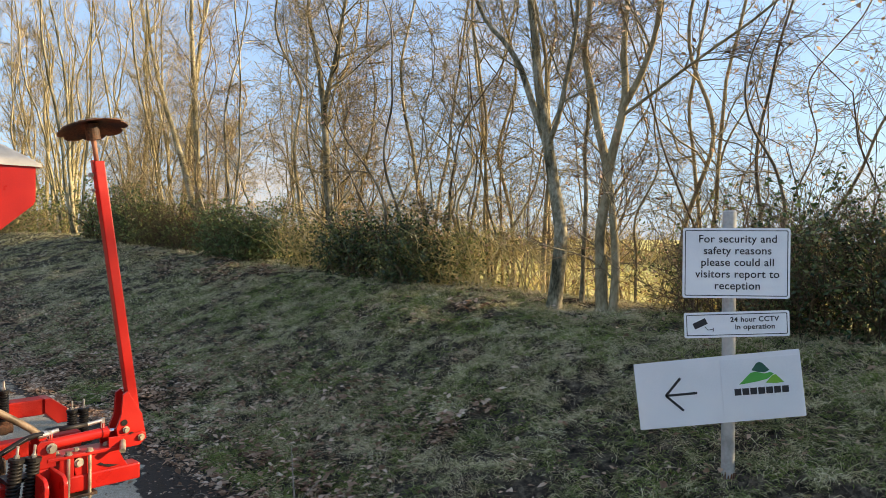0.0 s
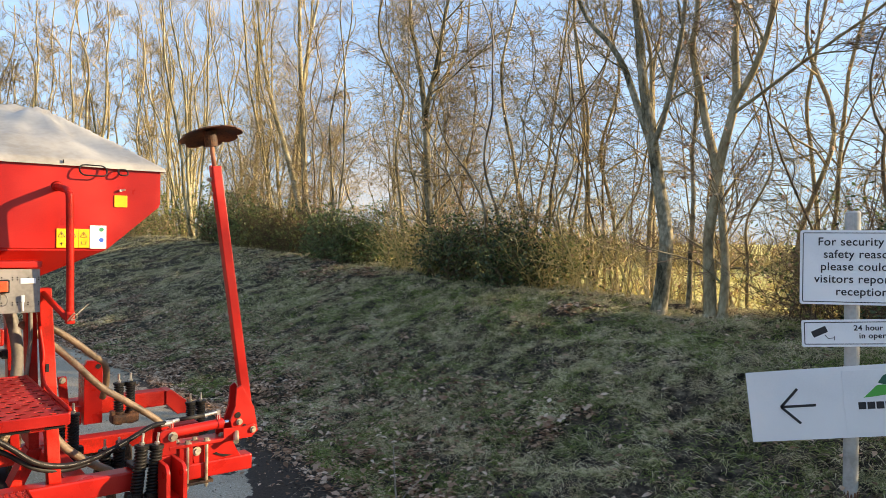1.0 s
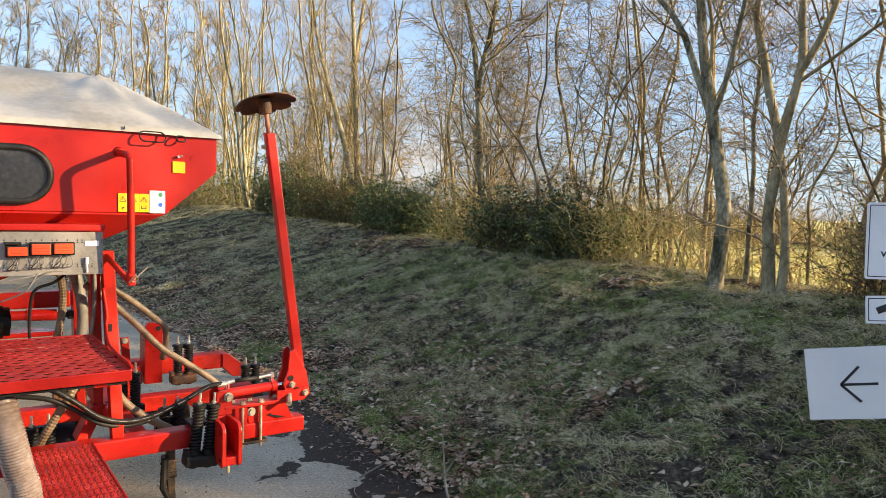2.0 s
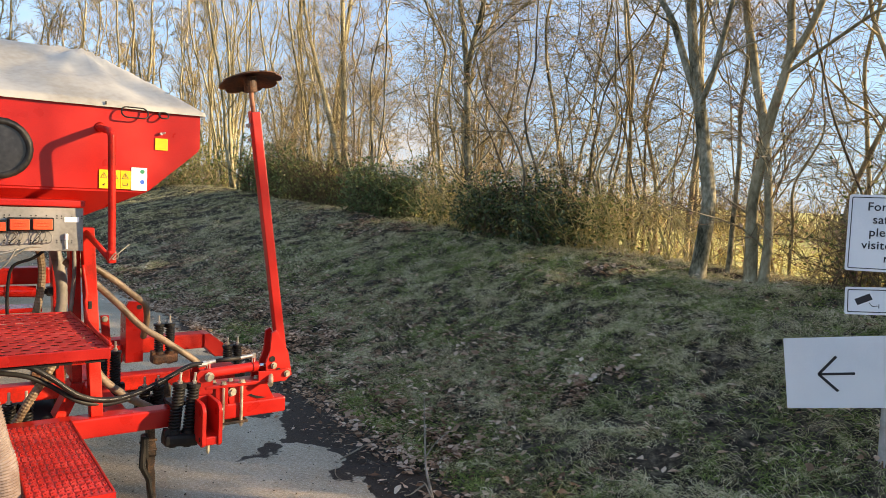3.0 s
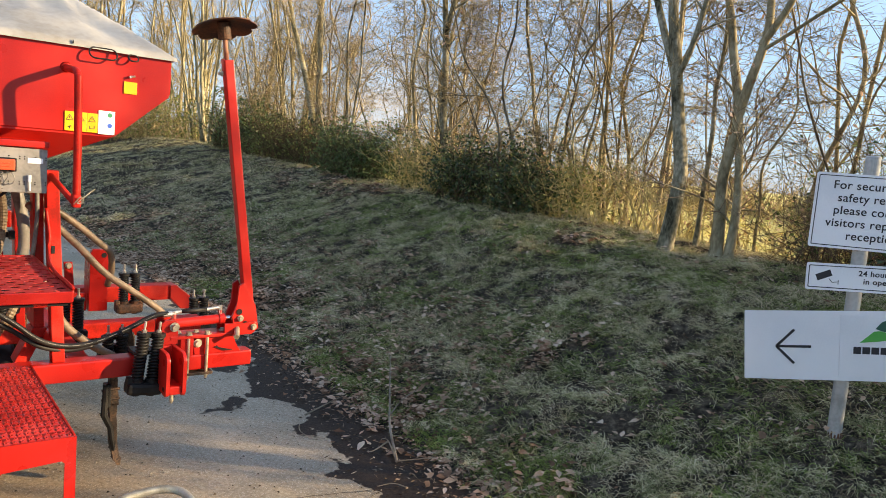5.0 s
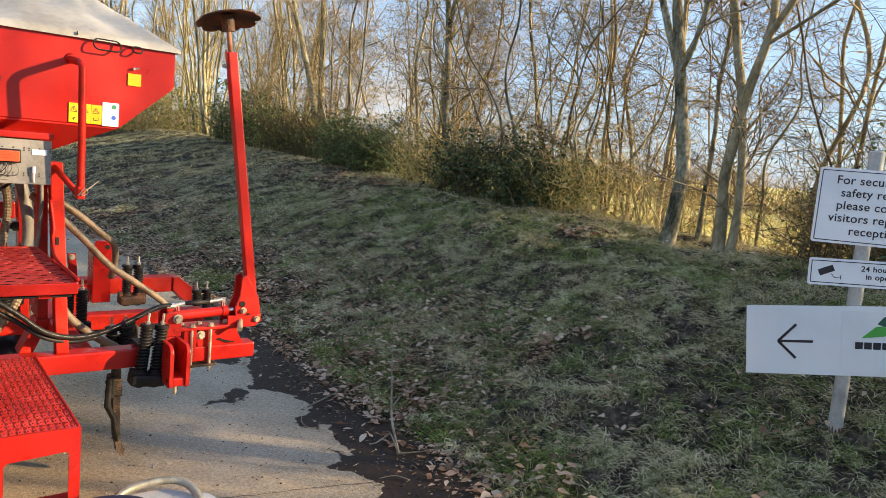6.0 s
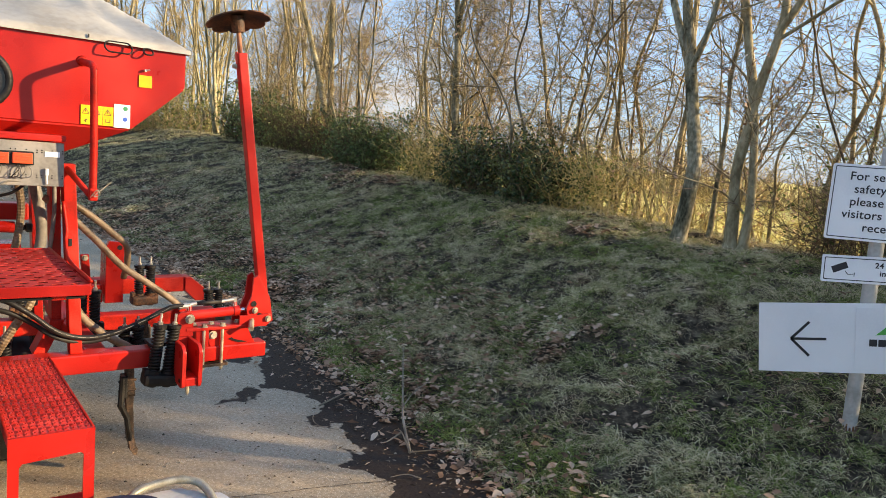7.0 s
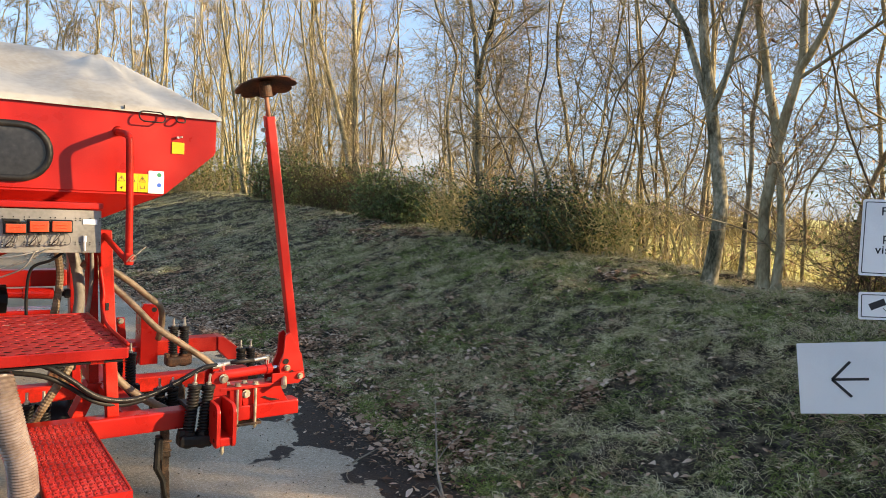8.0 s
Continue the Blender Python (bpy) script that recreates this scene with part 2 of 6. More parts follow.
def node(nt, kind, **values):
    made = nt.nodes.new(kind)
    for key, value in values.items():
        made.inputs[key].default_value = value
    return made


def ground_material():
    """Dark soil, moss and thatch on the bank; further out meadow green, brightened to look sunlit."""
    m = bpy.data.materials.new("turf_and_soil")
    m.use_nodes = True
    nt = m.node_tree
    k = nt.links
    bsdf = nt.nodes["Principled BSDF"]
    tc = nt.nodes.new("ShaderNodeTexCoord")
    big = node(nt, "ShaderNodeTexNoise", Scale=0.9, Detail=7.0, Roughness=0.65)
    mid = node(nt, "ShaderNodeTexNoise", Scale=13.0, Detail=8.0, Roughness=0.78)
    fine = node(nt, "ShaderNodeTexNoise", Scale=70.0, Detail=5.0, Roughness=0.7)
    for t in (big, mid, fine):
        k.new(tc.outputs["Object"], t.inputs["Vector"])
    soil = nt.nodes.new("ShaderNodeValToRGB")
    soil.color_ramp.elements.new(0.5)
    for e, (p, c) in zip(soil.color_ramp.elements, ((0.36, (0.010, 0.008, 0.006)), (0.5, (0.06, 0.047, 0.034)), (0.66, (0.22, 0.18, 0.125)))):
        e.position, e.color = p, (*c, 1)
    k.new(mid.outputs["Fac"], soil.inputs["Fac"])
    # meadow tones with the sunlight put into the colour
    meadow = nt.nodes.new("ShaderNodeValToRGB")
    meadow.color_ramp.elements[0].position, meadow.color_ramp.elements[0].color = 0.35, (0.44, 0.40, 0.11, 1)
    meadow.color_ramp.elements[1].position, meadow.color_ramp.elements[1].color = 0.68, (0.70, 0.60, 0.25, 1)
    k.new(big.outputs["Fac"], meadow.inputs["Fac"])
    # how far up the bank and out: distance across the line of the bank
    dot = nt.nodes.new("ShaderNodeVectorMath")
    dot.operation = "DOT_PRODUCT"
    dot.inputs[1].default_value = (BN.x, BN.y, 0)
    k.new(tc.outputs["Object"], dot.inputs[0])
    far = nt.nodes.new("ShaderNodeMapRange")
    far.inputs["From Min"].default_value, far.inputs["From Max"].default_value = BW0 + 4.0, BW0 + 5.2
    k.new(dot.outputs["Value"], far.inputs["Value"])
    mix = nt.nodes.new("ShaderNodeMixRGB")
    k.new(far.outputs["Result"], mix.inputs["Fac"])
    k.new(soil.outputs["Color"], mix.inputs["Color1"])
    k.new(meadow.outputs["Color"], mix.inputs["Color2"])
    k.new(mix.outputs["Color"], bsdf.inputs["Base Color"])
    bsdf.inputs["Roughness"].default_value = 0.95
    bsdf.inputs["Specular IOR Level"].default_value = 0.05
    bump = node(nt, "ShaderNodeBump", Strength=0.7, Distance=0.02)
    k.new(fine.outputs["Fac"], bump.inputs["Height"])
    k.new(bump.outputs["Normal"], bsdf.inputs["Normal"])
    return m


def road_material():
    """Worn concrete with sandy dust, dark wet patches and mud along the foot of the bank."""
    m = bpy.data.materials.new("worn_concrete")
    m.use_nodes = True
    nt = m.node_tree
    k = nt.links
    bsdf = nt.nodes["Principled BSDF"]
    tc = nt.nodes.new("ShaderNodeTexCoord")
    big = node(nt, "ShaderNodeTexNoise", Scale=0.8, Detail=6.0, Roughness=0.6)
    edge = node(nt, "ShaderNodeTexNoise", Scale=2.9, Detail=4.0, Roughness=0.5)
    fine = node(nt, "ShaderNodeTexNoise", Scale=55.0, Detail=6.0, Roughness=0.75)
    grit = node(nt, "ShaderNodeTexVoronoi", Scale=95.0)
    for t in (big, edge, fine, grit):
        k.new(tc.outputs["Object"], t.inputs["Vector"])
    dry = nt.nodes.new("ShaderNodeValToRGB")
    els = dry.color_ramp.elements
    els[0].position, els[0].color = 0.36, (0.15, 0.122, 0.085, 1)
    els[1].position, els[1].color = 0.66, (0.58, 0.48, 0.36, 1)
    e = els.new(0.52)
    e.color = (0.36, 0.295, 0.21, 1)
    add = nt.nodes.new("ShaderNodeMath")
    add.operation = "MULTIPLY_ADD"
    add.inputs[1].default_value = 0.55
    k.new(fine.outputs["Fac"], add.inputs[0])
    half = nt.nodes.new("ShaderNodeMath")
    half.operation = "MULTIPLY"
    half.inputs[1].default_value = 0.5
    k.new(big.outputs["Fac"], half.inputs[0])
    k.new(half.outputs[0], add.inputs[2])
    k.new(add.outputs[0], dry.inputs["Fac"])
    chips = nt.nodes.new("ShaderNodeMapRange")
    chips.inputs["From Min"].default_value, chips.inputs["From Max"].default_value = 0.30, 0.16
    chips.inputs["To Max"].default_value = 0.75
    k.new(grit.outputs["Distance"], chips.inputs["Value"])
    stony = nt.nodes.new("ShaderNodeMixRGB")
    stony.inputs["Color2"].default_value = (0.66, 0.60, 0.51, 1)
    k.new(chips.outputs["Result"], stony.inputs["Fac"])
    k.new(dry.outputs["Color"], stony.inputs["Color1"])
    wet = nt.nodes.new("ShaderNodeValToRGB")
    wet.color_ramp.elements[0].position, wet.color_ramp.elements[0].color = 0.3, (0.012, 0.0085, 0.007, 1)
    wet.color_ramp.elements[1].position, wet.color_ramp.elements[1].color = 0.75, (0.07, 0.05, 0.038, 1)
    k.new(fine.outputs["Fac"], wet.inputs["Fac"])
    dot = nt.nodes.new("ShaderNodeVectorMath")
    dot.operation = "DOT_PRODUCT"
    dot.inputs[1].default_value = (BN.x, BN.y, 0)
    k.new(tc.outputs["Object"], dot.inputs[0])
    ragged = nt.nodes.new("ShaderNodeMath")
    ragged.operation = "MULTIPLY_ADD"
    ragged.inputs[1].default_value = 1.5
    k.new(edge.outputs["Fac"], ragged.inputs[0])
    k.new(dot.outputs["Value"], ragged.inputs[2])
    wetness = nt.nodes.new("ShaderNodeMapRange")
    wetness.inputs["From Min"].default_value, wetness.inputs["From Max"].default_value = BW0 + 0.75 - 0.43, BW0 + 0.75 - 0.405
    k.new(ragged.outputs[0], wetness.inputs["Value"])
    spots = node(nt, "ShaderNodeTexNoise", Scale=2.3, Detail=3.0)
    k.new(tc.outputs["Object"], spots.inputs["Vector"])
    spot = nt.nodes.new("ShaderNodeMapRange")
    spot.inputs["From Min"].default_value, spot.inputs["From Max"].default_value = 0.66, 0.68
    k.new(spots.outputs["Fac"], spot.inputs["Value"])
    most = nt.nodes.new("ShaderNodeMath")
    most.operation = "MAXIMUM"
    k.new(wetness.outputs["Result"], most.inputs[0])
    k.new(spot.outputs["Result"], most.inputs[1])
    mix = nt.nodes.new("ShaderNodeMixRGB")
    k.new(most.outputs[0], mix.inputs["Fac"])
    # brown film of washed-off soil away from the edge
    film = nt.nodes.new("ShaderNodeMapRange")
    film.inputs["From Min"].default_value, film.inputs["From Max"].default_value = BW0 - 0.55, BW0 - 1.0
    blotch = nt.nodes.new("ShaderNodeMath")
    blotch.operation = "MULTIPLY_ADD"
    blotch.inputs[1].default_value = 1.3
    k.new(big.outputs["Fac"], blotch.inputs[0])
    k.new(dot.outputs["Value"], blotch.inputs[2])
    k.new(blotch.outputs[0], film.inputs["Value"])
    soiled = nt.nodes.new("ShaderNodeMixRGB")
    soiled.blend_type = "MULTIPLY"
    soiled.inputs["Color2"].default_value = (0.88, 0.80, 0.70, 1)
    k.new(film.outputs["Result"], soiled.inputs["Fac"])
    k.new(stony.outputs["Color"], soiled.inputs["Color1"])
    k.new(soiled.outputs["Color"], mix.inputs["Color1"])
    k.new(wet.outputs["Color"], mix.inputs["Color2"])
    k.new(mix.outputs["Color"], bsdf.inputs["Base Color"])
    gloss = nt.nodes.new("ShaderNodeMapRange")
    gloss.inputs["To Min"].default_value, gloss.inputs["To Max"].default_value = 0.85, 0.58
    k.new(most.outputs[0], gloss.inputs["Value"])
    k.new(gloss.outputs["Result"], bsdf.inputs["Roughness"])
    bsdf.inputs["Specular IOR Level"].default_value = 0.14
    bump = node(nt, "ShaderNodeBump", Strength=0.6, Distance=0.006)
    k.new(add.outputs[0], bump.inputs["Height"])
    k.new(bump.outputs["Normal"], bsdf.inputs["Normal"])
    return m


# ---- geometry helpers ----
def mesh_from(name, verts, faces, smooth=False):
    me = bpy.data.meshes.new(name)
    me.from_pydata([tuple(map(float, v)) for v in verts], [], faces)
    me.update()
    if smooth:
        me.shade_smooth()
    return me


def part(name, bm, mat, parent=None, label="", smooth=False, kind=""):
    """Links a bmesh as one mesh object, under a thing or a part."""
    bmesh.ops.recalc_face_normals(bm, faces=bm.faces)
    me = bpy.data.meshes.new(name)
    bm.to_mesh(me)
    bm.free()
    if smooth:
        me.shade_smooth()
    me.materials.append(mat)
    ob = new(name, me)
    ob.parent = parent
    return tagged(ob, label, kind=kind)


def raw_part(name, verts, faces, mat, parent=None, label="", smooth=True, kind=""):
    me = mesh_from(name, verts, faces, smooth)
    me.materials.append(mat)
    ob = new(name, me)
    ob.parent = parent
    return tagged(ob, label, kind=kind)


def thing(name, m, label, category, group="", kind=""):
    ob = new(name)
    ob.empty_display_size = 0.1
    ob.matrix_world = m
    return tagged(ob, label, category, group, kind)


def box(bm, x0, x1, y0, y1, z0, z1, bevel=0.004, turn=None):
    m = Matrix.Translation(((x0 + x1) / 2, (y0 + y1) / 2, (z0 + z1) / 2)) @ Matrix.Diagonal((x1 - x0, y1 - y0, z1 - z0, 1))
    got = bmesh.ops.create_cube(bm, size=1, matrix=m)
    if bevel:
        edges = {e for v in got["verts"] for e in v.link_edges}
        bmesh.ops.bevel(bm, geom=list(edges), offset=min(bevel, 0.3 * min(x1 - x0, y1 - y0, z1 - z0)), segments=2, profile=0.6, affect="EDGES")
    return bm


def prism(bm, outline, axis, a, b, bevel=0.0):
    """A flat outline of (p, q) pairs pushed from a to b along axis: 0 gives (y, z), 1 gives (x, z), 2 gives (x, y)."""
    def at(p, q, c):
        return ((c, p, q), (p, c, q), (p, q, c))[axis]
    lo = [bm.verts.new(at(p, q, a)) for p, q in outline]
    hi = [bm.verts.new(at(p, q, b)) for p, q in outline]
    caps = [bm.faces.new(lo), bm.faces.new(hi[::-1])]
    n = len(outline)
    for i in range(n):
        bm.faces.new((lo[i], hi[i], hi[(i + 1) % n], lo[(i + 1) % n]))
    if bevel:
        bmesh.ops.bevel(bm, geom=[e for f in caps for e in f.edges], offset=bevel, segments=2, profile=0.6, affect="EDGES")
    return bm


def tube_data(points, radii, sides=8, caps=True):
    """Vertices and faces of a round tube along a path."""
    pts = [Vector(p) for p in points]
    if not hasattr(radii, "__len__"):
        radii = [radii] * len(pts)
    verts, faces = [], []
    side = None
    for i, p in enumerate(pts):
        way = (pts[min(i + 1, len(pts) - 1)] - pts[max(i - 1, 0)]).normalized()
        if side is None:
            side = way.orthogonal().normalized()
        side = (side - way * side.dot(way)).normalized()
        other = way.cross(side)
        for j in range(sides):
            a = 2 * math.pi * j / sides
            verts.append(p + (side * math.cos(a) + other * math.sin(a)) * radii[i])
    for i in range(len(pts) - 1):
        for j in range(sides):
            j2 = (j + 1) % sides
            faces.append((i * sides + j, i * sides + j2, (i + 1) * sides + j2, (i + 1) * sides + j))
    if caps:
        faces.append(tuple(range(sides))[::-1])
        faces.append(tuple((len(pts) - 1) * sides + j for j in range(sides)))
    return verts, faces


def add_tube(bm, points, radii, sides=10, caps=True):
    verts, faces = tube_data(points, radii, sides, caps)
    vs = [bm.verts.new(v) for v in verts]
    for f in faces:
        bm.faces.new([vs[i] for i in f])
    return bm


def rod(bm, a, b, r, sides=12):
    return add_tube(bm, [a, b], r, sides)


def smooth_path(points, steps=6):
    """Catmull-Rom through the points."""
    p = [Vector(q) for q in points]
    p = [2 * p[0] - p[1]] + p + [2 * p[-1] - p[-2]]
    out = []
    for i in range(1, len(p) - 2):
        for j in range(steps):
            t = j / steps
            a, b, c, d = p[i - 1:i + 3]
            out.append(0.5 * ((2 * b) + (c - a) * t + (2 * a - 5 * b + 4 * c - d) * t * t + (3 * b - a - 3 * c + d) * t ** 3))
    out.append(p[-2])
    return out


def arc(cx, cy, r, a0, a1, n):
    return [(cx + r * math.cos(radians(a0 + (a1 - a0) * i / n)), cy + r * math.sin(radians(a0 + (a1 - a0) * i / n))) for i in range(n + 1)]


def bolt(bm, base, way, r=0.011, head=0.009, washer=True):
    base, way = Vector(base), Vector(way).normalized()
    if washer:
        add_tube(bm, [base, base + way * 0.003], r * 1.45, 12)
    add_tube(bm, [base + way * 0.003, base + way * (0.003 + head)], r, 6)
    return bm


# ---- the line of the bank: s along it, w across it and up ----
BN = Vector((0.69, 0.73, 0)).normalized()
BD = Vector((-BN.y, BN.x, 0))
B0 = Vector((-0.12, 2.98, 0))
BW0 = BN.dot(B0)


def smoothstep(a, b, x):
    t = max(0.0, min(1.0, (x - a) / (b - a)))
    return t * t * (3 - 2 * t)


def foot_shift(s):
    """How far the foot of the bank comes forward onto the road, further along."""
    return 1.7 * smoothstep(2.5, 17.0, s)


def bank_height(s, w):
    """Height of the ground: flat road, a grassy bank that climbs to its crest, a level meadow beyond."""
    w = w + foot_shift(s) * (1 - smoothstep(-0.5, 3.2, w))
    if w <= -0.6:
        return -0.03
    top = 0.98 + 0.027 * max(0.0, min(s, 22.0)) + 0.02 * min(0.0, max(s, -6.0))
    t = max(0.0, w) / 2.9
    rise = top * (-math.log(math.exp(-9 * t ** 1.4) + math.exp(-9.0)) / 9 if t < 4 else 1.0)
    fall = smoothstep(3.9, 8.5, w)
    lumps = 0.0
    if -0.1 < w < 9:
        p = Vector((s, w, 0.0))
        lumps = (0.055 * noise.noise(p * 1.1) + 0.03 * noise.noise(p * 2.7) + 0.05 * abs(noise.noise(p * 3.7)) + 0.03 * noise.noise(p * 7) - 0.01 + 0.008 * noise.noise(p * 19)) * smoothstep(-0.1, 0.6, w)
    z = rise * (1 - fall) + 0.12 * fall + lumps * (1 - 0.7 * fall)
    return z - 0.03 * (1 - smoothstep(-0.3, 0.25, w))


def bank_point(s, w, up=0.0):
    p = B0 + BD * s + BN * w
    return Vector((p.x, p.y, bank_height(s, w) + up))


def bank_coords(x, y):
    d = Vector((x, y, 0)) - B0
    return d.dot(BD), d.dot(BN)


# ---- ground, road ----
def spaced(values):
    out = []
    for a, b, n in values:
        out += [a + (b - a) * i / n for i in range(n)]
    return out + [values[-1][1]]


GROUND = ground_material()
rows_s = spaced([(-900, -60, 8), (-60, -6, 14), (-6, 10, 230), (10, 26, 90), (26, 60, 16), (60, 900, 8)])
rows_w = spaced([(-900, -60, 8), (-60, -2.6, 10), (-2.6, -0.8, 14), (-0.8, 5, 84), (5, 9, 20), (9, 60, 16), (60, 1400, 10)])
g_verts = [bank_point(s, w) for s in rows_s for w in rows_w]
nw = len(rows_w)
g_faces = [(i * nw + j, (i + 1) * nw + j, (i + 1) * nw + j + 1, i * nw + j + 1) for i in range(len(rows_s) - 1) for j in range(nw - 1)]
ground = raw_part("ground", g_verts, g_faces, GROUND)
tagged(ground, "grassy earth bank with a meadow lying beyond it", "ground", kind="structure")

ROAD = road_material()
r_verts, r_faces = [], []
road_s = spaced([(-60, -6, 9), (-6, 16, 160), (16, 80, 20)])
road_w = spaced([(-9, -1, 16), (-1, 0.1, 12)])
for s in road_s:
    for j, w in enumerate(road_w):
        lean = 0.09 * noise.noise(Vector((s * 1.3, 3.0, 0))) + 0.05 * noise.noise(Vector((s * 4.1, 7.0, 0)))
        ww = w + (lean if j > len(road_w) - 4 else 0) - foot_shift(s) * smoothstep(-5.0, -0.2, w)
        p = B0 + BD * s + BN * ww
        z = 0.006 * noise.noise(Vector((s, ww, 0))) - (0.035 if j == len(road_w) - 1 else 0.0)
        r_verts.append((p.x, p.y, z))
nr = len(road_w)
r_faces = [(i * nr + j, (i + 1) * nr + j, (i + 1) * nr + j + 1, i * nr + j + 1) for i in range(len(road_s) - 1) for j in range(nr - 1)]
road = raw_part("road", r_verts, r_faces, ROAD)
tagged(road, "worn concrete yard road with damp muddy edge", "road", kind="structure")

# a crack across the concrete
c_verts, c_faces = [], []
way = smooth_path([(-1.9, 2.05, 0), (-1.55, 2.22, 0), (-1.268, 2.436, 0), (-1.072, 2.587, 0), (-0.911, 2.725, 0), (-0.717, 2.87, 0), (-0.56, 2.98, 0)], 8)
for i, p in enumerate(way):
    shift = 0.010 * noise.noise(Vector((i * 0.6, 2.0, 0)))
    half = 0.0022 + 0.0018 * noise.noise(Vector((i * 0.9, 5.0, 0)))
    for q in (-1, 1):
        c_verts.append((p.x - 0.66 * (shift + q * half), p.y + 0.75 * (shift + q * half), 0.006 * noise.noise(Vector((*bank_coords(p.x, p.y), 0))) + 0.004))
for i in range(len(way) - 1):
    c_faces.append((2 * i, 2 * i + 1, 2 * i + 3, 2 * i + 2))
raw_part("crack", c_verts, c_faces, TINE, road, "thin dark crack in the concrete")


# ---- the seed drill: x along its beams, y towards its far side ----
DRILL = pose(-1.24, 2.62, 0, 0, 0, 52)
drill = thing("seed_drill", DRILL, "red pneumatic seed drill with white canvas hopper cover on concrete", "farm machine")
MID = -1.47  # its middle


def hopper_part():
    bm = bmesh.new()
    rings = []
    for z, x0, x1, y0, y1 in ((1.915, -2.565, -0.375, -0.05, 1.15), (1.76, -2.565, -0.375, -0.05, 1.15),
                              (1.585, -2.365, -0.575, -0.05, 1.15), (1.27, -1.74, -1.2, 0.32, 0.78)):
        rings.append([bm.verts.new(p) for p in ((x0, y0, z), (x1, y0, z), (x1, y1, z), (x0, y1, z))])
    for a, b in zip(rings, rings[1:]):
        for i in range(4):
            bm.faces.new((a[i], a[(i + 1) % 4], b[(i + 1) % 4], b[i]))
    bm.faces.new(rings[-1])
    bm.faces.new(rings[0][::-1])
    bmesh.ops.bevel(bm, geom=list(bm.edges), offset=0.006, segments=2, affect="EDGES")
    return part("hopper", bm, RED, drill, "glossy red sheet-steel hopper")


def canvas_part(parent):
    nx, ny = 110, 44
    x0, x1, y0, y1 = -2.578, -0.362, -0.063, 1.163
    verts, faces = [], []
    for i in range(nx + 1):
        for j in range(ny + 1):
            x, y = x0 + (x1 - x0) * i / nx, y0 + (y1 - y0) * j / ny
            ex, ey = min(x - x0, x1 - x) / 0.37, min(y - y0, y1 - y) / 0.61
            a, b = min(1, ex), min(1, ey)
            f = -math.log(math.exp(-26 * a) + math.exp(-26 * b) + math.exp(-26.0)) / 26
            f = max(0.0, f + 0.02)
            z = 1.908 + 0.286 * f ** 0.94
            # sag between the hoops, and drawn folds running down from the hip
            z -= 0.02 * math.sin(math.pi * b) * (1 - abs(2 * ((x - x0) / 0.62 % 1) - 1)) * min(1, ex)
            fold = noise.noise(Vector((x * 5 + y * 6, y * 2 - x * 3, 0.3))) * 0.016 + noise.noise(Vector((x * 14, y * 9, 2.0))) * 0.008 + abs(noise.noise(Vector((x * 3 + y * 7, x * 2 - y, 5.0)))) * 0.018
            hip = math.exp(-((x - (x1 - 0.40) - 0.2 * y) / 0.06) ** 2) * (math.sin(y * 38) * 0.002 + 0.008) + math.exp(-((ex - ey) / 0.10) ** 2) * 0.010
            # creases drawn tight from the corner of the ridge
            ax, ay = x - (x1 - 0.37), y - 0.55
            dist, turn = math.hypot(ax, ay), math.atan2(ay, ax)
            crease = sum(h * math.exp(-((turn - c) / wd) ** 2) for c, h, wd in ((-1.45, 0.036, 0.07), (-1.28, -0.034, 0.06), (-1.05, 0.034, 0.07), (-0.8, -0.024, 0.08), (-1.9, 0.024, 0.10), (-2.3, -0.024, 0.14), (-2.75, 0.020, 0.12)))
            z += 0.6 * crease * min(1.0, dist / 0.08) * math.exp(-dist / 0.38)
            z += (0.5 * fold + 0.4 * hip) * min(1.0, 3 * min(ex, ey)) * min(1.0, 0.3 + 3 * abs(ey - 1))
            verts.append((x, y + 0.006 * noise.noise(Vector((x * 4, 0, z * 9))), z))
    w = ny + 1
    for i in range(nx):
        for j in range(ny):
            faces.append((i * w + j, (i + 1) * w + j, (i + 1) * w + j + 1, i * w + j + 1))
    rim = [i * w for i in range(nx + 1)] + [nx * w + j for j in range(1, ny + 1)] + [i * w + ny for i in range(nx - 1, -1, -1)] + [j for j in range(ny - 1, 0, -1)]
    n0 = len(verts)
    for q in rim:
        x, y, z = verts[q]
        verts.append((x + (0.003 if x > MID else -0.003), y + (-0.004 if y < 0.5 else 0.004), 1.897 + 0.003 * noise.noise(Vector((x * 5, y * 5, 0)))))
    for i in range(len(rim)):
        j = (i + 1) % len(rim)
        faces.append((rim[i], n0 + i, n0 + j, rim[j]))
    cover = raw_part("canvas_cover", verts, faces, CANVAS, parent, "white weathered PVC canvas cover with folds")
    for x in (-1.45, -0.733):
        bm = bmesh.new()
        box(bm, x - 0.002, x + 0.002, -0.072, -0.066, 1.905, 1.918, 0.001)
        part("eyelet", bm, BLACK, cover)
    return cover


hopper = hopper_part()
canvas_part(hopper)

# oval window in the hopper
def stadium(x0, x1, z0, z1, n=12):
    r = (z1 - z0) / 2
    c = (z0 + z1) / 2
    return arc(x1 - r, c, r, -90, 90, n) + arc(x0 + r, c, r, 90, 270, n)


